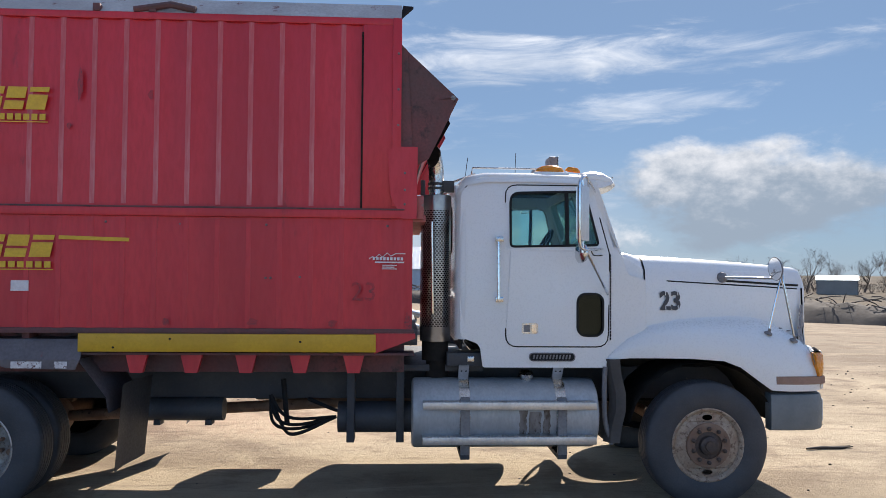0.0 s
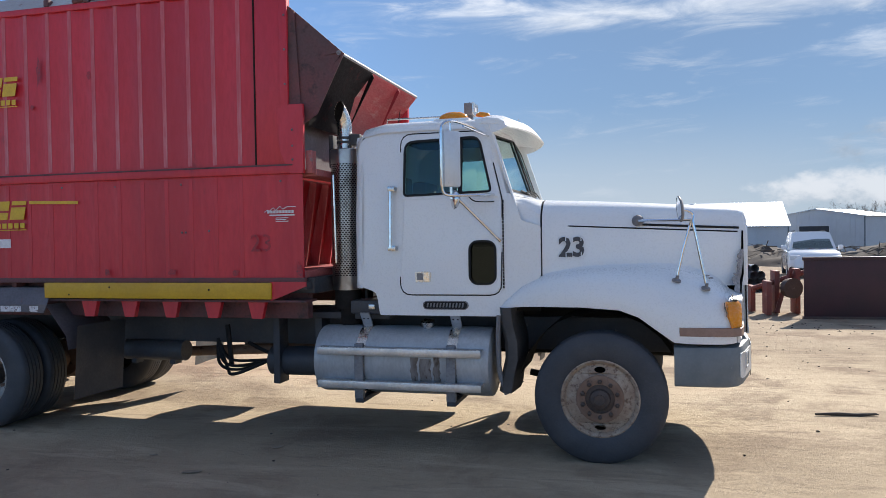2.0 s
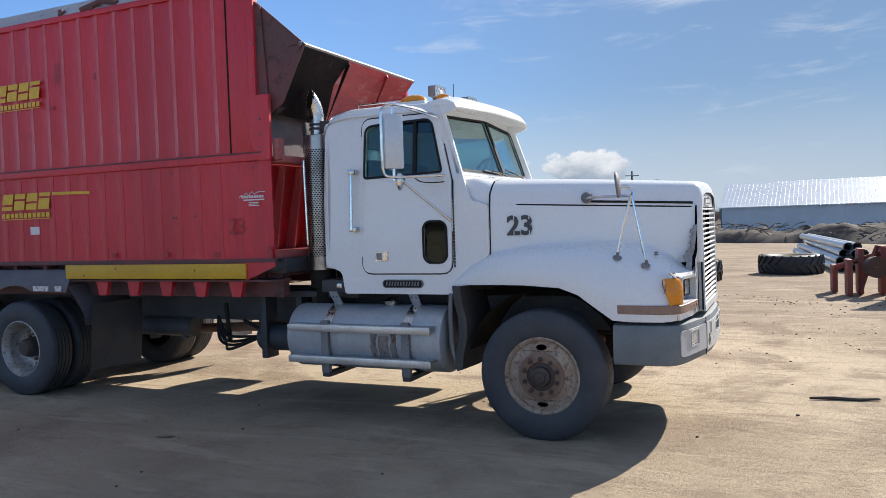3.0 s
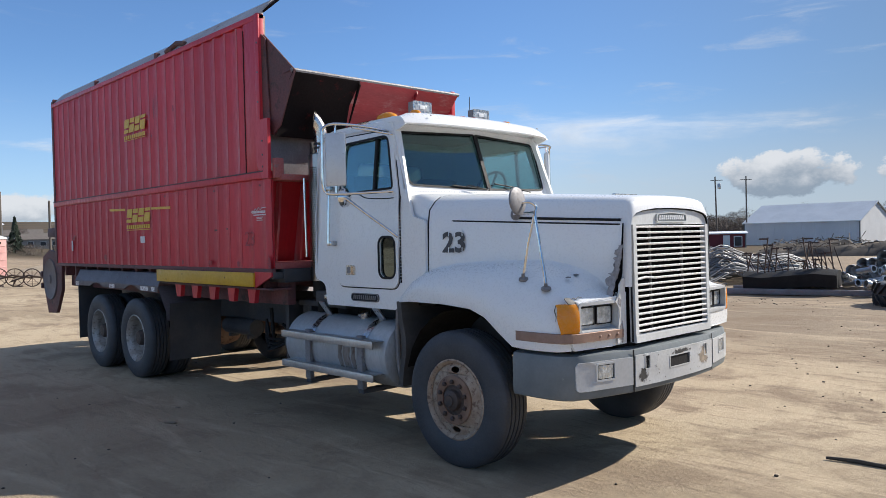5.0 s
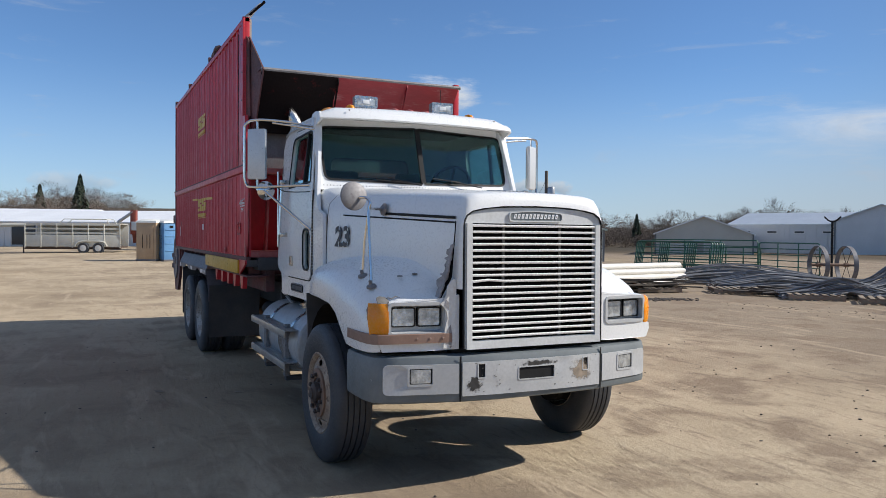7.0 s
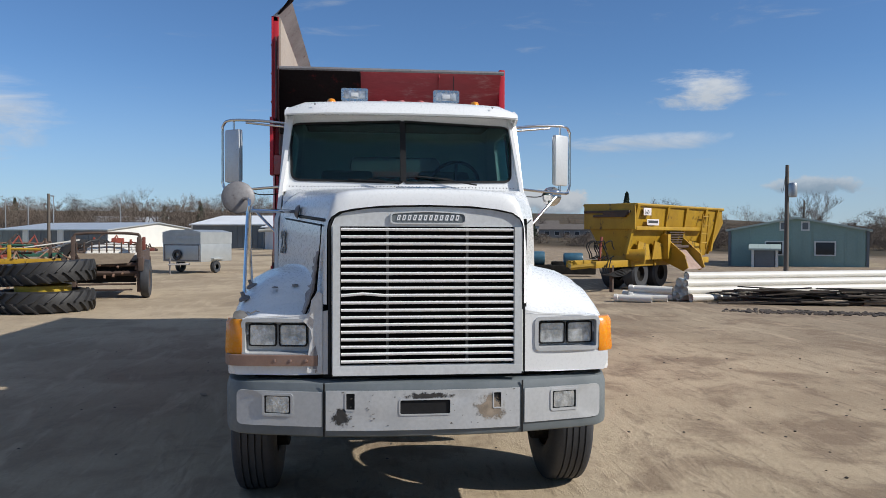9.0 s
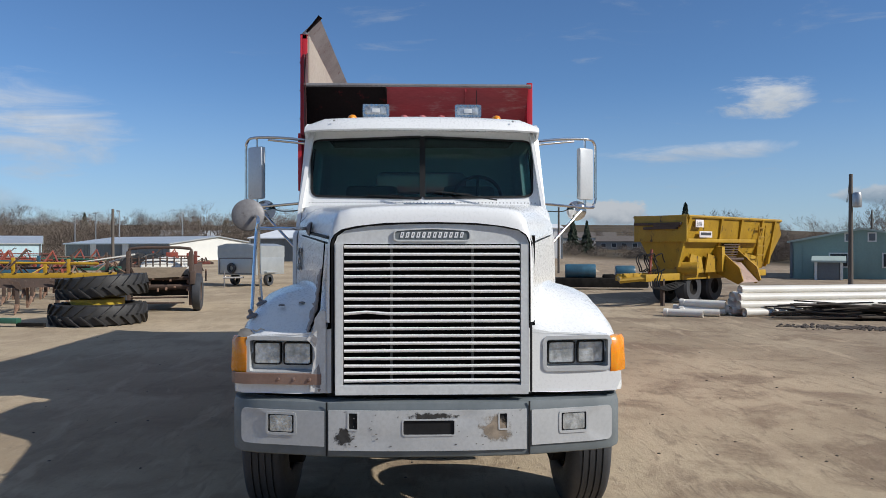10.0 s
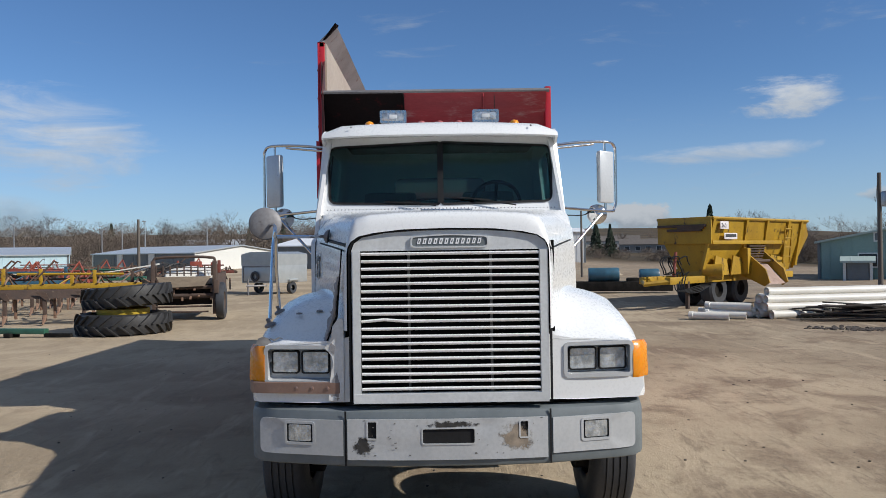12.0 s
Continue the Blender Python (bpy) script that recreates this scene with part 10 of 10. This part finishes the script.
# ---- trees ----
def bare_tree(seed, height, spread):
    """A leafless tree: trunk and limbs as tapered tubes, twigs as fine slivers."""
    rng = random.Random(seed)
    limbs, twigs = bmesh.new(), bmesh.new()

    def grow_branch(p, d, length, r, depth):
        pts, rs = [p], [r]
        q, e = p.copy(), d.copy()
        n = 4
        for k in range(n):
            e = (e + Vector((rng.gauss(0, 0.16), rng.gauss(0, 0.16), rng.gauss(0.05, 0.10)))).normalized()
            q = q + e * length / n
            pts.append(q.copy())
            rs.append(r * (1 - 0.55 * (k + 1) / n))
        if depth <= 2:
            tube(limbs, pts, rs, 5 if depth else 7, caps=False)
        else:
            side = e.cross(Vector((rng.random(), rng.random(), 0.3))).normalized() * r * 1.4
            for a, b in zip(pts, pts[1:]):
                twigs.faces.new([twigs.verts.new(v) for v in (a - side, a + side, b)])
        if depth < 5:
            kids = (5, 4, 4, 4, 3)[depth]
            for k in range(kids):
                i = rng.randint(1 if depth else 2, n)
                az = rng.uniform(0, 2 * math.pi)
                out = Vector((math.cos(az), math.sin(az), 0))
                nd = (e * 0.75 + out * spread + Vector((0, 0, 0.25))).normalized()
                grow_branch(pts[i], nd, length * rng.uniform(0.55, 0.75), max(0.012, rs[i] * 0.62), depth + 1)

    grow_branch(Vector((0, 0, -0.3)), Vector((0, 0, 1)), height * 0.42, height * 0.022, 0)
    return limbs, twigs


def spruce_mesh(height, seed):
    rng = random.Random(seed)
    bm = bmesh.new()
    for k in range(420):
        u = rng.random() ** 0.8
        r = height * 0.26 * (1 - u) * rng.uniform(0.5, 1.05) + 0.1
        a = rng.uniform(0, 2 * math.pi)
        p = Vector((math.cos(a) * r * 0.25, math.sin(a) * r * 0.25, height * (0.08 + 0.92 * u)))
        q = Vector((math.cos(a) * r, math.sin(a) * r, p.z - height * 0.05))
        s = Vector((-math.sin(a), math.cos(a), 0)) * height * 0.035
        bm.faces.new([bm.verts.new(v) for v in (p, q - s, q + Vector((0, 0, -height * 0.03)), q + s)])
    return bm


TREES = []
for seed, spread in ((1, 0.62), (2, 0.75), (3, 0.55)):
    limbs, twigs = bare_tree(seed, 10.0, spread)
    t_ob = thing("bare_tree", pose(0, 0, -400), "leafless broad-crowned winter tree", "tree", "bare trees")
    part("trunk", limbs, BARK, t_ob)
    part("crown", twigs, TWIG, t_ob, smooth=False)
    TREES.append(t_ob)
rng_ = random.Random(21)
spots_ = []


def tree_at(az, dist, h, k=None):
    x, y = dist * math.cos(radians(az)), dist * math.sin(radians(az))
    spots_.append((x, y, h, k))


for az, dist, h in ((64.5, 195, 11), (62.0, 200, 10), (60.5, 205, 12), (58.5, 190, 11), (57, 210, 12), (55.5, 200, 11), (66.5, 230, 8), (71, 230, 9), (73, 200, 11), (74.8, 195, 12), (76.3, 205, 12), (78, 200, 10), (80, 215, 11), (82, 225, 9),
                    (69, 240, 8), (84, 240, 9), (53, 210, 11), (51, 200, 10), (47, 210, 10)):
    tree_at(az, dist, h)
for az, dist, h in ((104, 240, 9), (107, 235, 9), (111, 240, 8), (114, 230, 9), (117, 225, 10), (119, 220, 10), (121, 225, 9), (123, 230, 9), (125.5, 215, 9), (127.5, 190, 10), (130, 185, 12), (131.5, 190, 10), (134, 205, 8), (136, 210, 9), (138, 200, 10), (140, 205, 10), (142, 200, 10)):
    tree_at(az, dist, h)
for az, dist, h in ((153.2, 175, 13), (154.8, 185, 13), (156.5, 180, 12), (150.0, 150, 12), (148.2, 150, 13), (146.5, 155, 12), (161.5, 230, 9), (158, 240, 8), (163.5, 240, 8), (166.0, 240, 8), (171, 240, 9), (174, 235, 9), (177.0, 210, 10)):
    tree_at(az, dist, h)
for k in range(46):
    tree_at(rng_.uniform(98, 156), rng_.uniform(185, 260), rng_.uniform(7, 10.5))
for k in range(60):
    tree_at(rng_.uniform(179, 216), rng_.uniform(150, 300), rng_.uniform(8, 12.5))
for k, (x, y, h, kind) in enumerate(spots_):
    src = TREES[k % 3]
    ob = copy_thing(src, Matrix.Translation((x, y, lie(x, y))) @ Matrix.Rotation(rng_.uniform(0, 6.28), 4, "Z"))
    s = h / 10.0
    ob.scale = (s * rng_.uniform(0.9, 1.25), s * rng_.uniform(0.9, 1.25), s)
for t_ob in TREES:
    for o in (*t_ob.children_recursive, t_ob):
        bpy.data.objects.remove(o)
first = None
for az, dist, h in ((159.4, 150, 11.5), (166.8, 178, 8), (192.0, 190, 8.5), (194.5, 195, 7.5), (181.0, 170, 12), (183.5, 175, 10), (167.9, 190, 9), (139.5, 190, 8), (147.0, 230, 7), (144.5, 240, 6), (204, 210, 9), (130.8, 200, 7), (162.0, 260, 6)):
    x, y = dist * math.cos(radians(az)), dist * math.sin(radians(az))
    if first is None:
        first = thing("spruce", spot(x, y), "dark green spruce tree", "tree", "spruces")
        part("trunk", T([(0, 0, -0.3), (0, 0, 7.5)], [0.2, 0.03], 7), BARK, first)
        part("crown", spruce_mesh(9.0, 4), NEEDLES, first, smooth=False)
        ob = first
    else:
        ob = copy_thing(first, spot(x, y, 50 * h))
    ob.scale = (h / 9.0, h / 9.0, h / 9.0)

# brushy undergrowth and far woods: past counting
def thicket(name, clumps, seed, label):
    """Clumps of fine bare twigs, each sliver set at random within a rounded crown, on a few limbs."""
    rng = np.random.default_rng(seed)
    verts = []
    for x, y, z, h, r, n in clumps:
        a, u = rng.uniform(0, 2 * np.pi, n), rng.random(n) ** 0.85
        q = r * np.sqrt(rng.random(n)) * np.sqrt(np.maximum(0.05, 1 - (2 * u - 0.9) ** 2 * 0.8))
        p = np.stack((x + q * np.cos(a), y + q * np.sin(a), z + h * (0.02 + 0.88 * u)), 1)
        d = rng.normal(size=(n, 3)) + np.array((0, 0, 0.7))
        d += 0.9 * np.stack((q * np.cos(a), q * np.sin(a), 0 * q), 1) / max(r, 0.1)
        d *= (rng.uniform(0.45, 1.05, n) / np.linalg.norm(d, axis=1))[:, None]
        w = np.cross(d, rng.normal(size=(n, 3)))
        w *= (rng.uniform(0.016, 0.034, n) / np.linalg.norm(w, axis=1))[:, None]
        verts.append(np.stack((p - w, p + w, p + d), 1).reshape(-1, 3))
        for k in range(4):
            b = rng.uniform(0, 2 * np.pi)
            t = np.array((x + 0.5 * r * np.cos(b), y + 0.5 * r * np.sin(b), z + h * 0.75))
            verts.append(np.array(((x - 0.09, y + 0.03, z), (x + 0.09, y - 0.03, z), t)))
    verts = np.concatenate(verts)
    me = bpy.data.meshes.new(name)
    me.from_pydata(verts.tolist(), [], np.arange(len(verts)).reshape(-1, 3).tolist())
    me.materials.append(BRUSH)
    return tagged(new(name, me), label, "woods", kind="stuff")


def scatter(n, a0, a1, d0, d1, h0, h1, wide, twigs):
    out = []
    for k in range(n):
        az, d = radians(rng_.uniform(a0, a1)), rng_.uniform(d0, d1)
        x, y = d * math.cos(az), d * math.sin(az)
        h = rng_.uniform(h0, h1) * (0.8 + 0.7 * noise.noise(Vector((math.degrees(az) * 0.3, d * 0.02, 0.0))))
        out.append((x, y, lie(x, y) - 0.2, h, h * wide, twigs))
    return out


thicket("woods", scatter(620, 177, 222, 150, 330, 5.0, 11.5, 0.46, 700), 1, "dense brown leafless woods on the far slopes")
thicket("undergrowth", scatter(900, 176, 222, 132, 330, 1.5, 4.0, 0.9, 110), 2, "brown leafless brush on the far slopes")
thicket("hedgerow", scatter(160, 96, 114, 190, 300, 4.0, 7.0, 0.6, 420) + scatter(300, 114, 134, 185, 270, 5.0, 10.0, 0.46, 760) + scatter(280, 132, 157, 160, 260, 4.0, 9.0, 0.5, 760) + scatter(160, 157, 178, 150, 260, 1.6, 4.2, 0.7, 300), 3, "brown leafless trees and brush behind the buildings")
thicket("field_brush", scatter(260, 44, 98, 180, 300, 2.5, 6.0, 0.7, 260), 4, "brown leafless brush along the far fields")
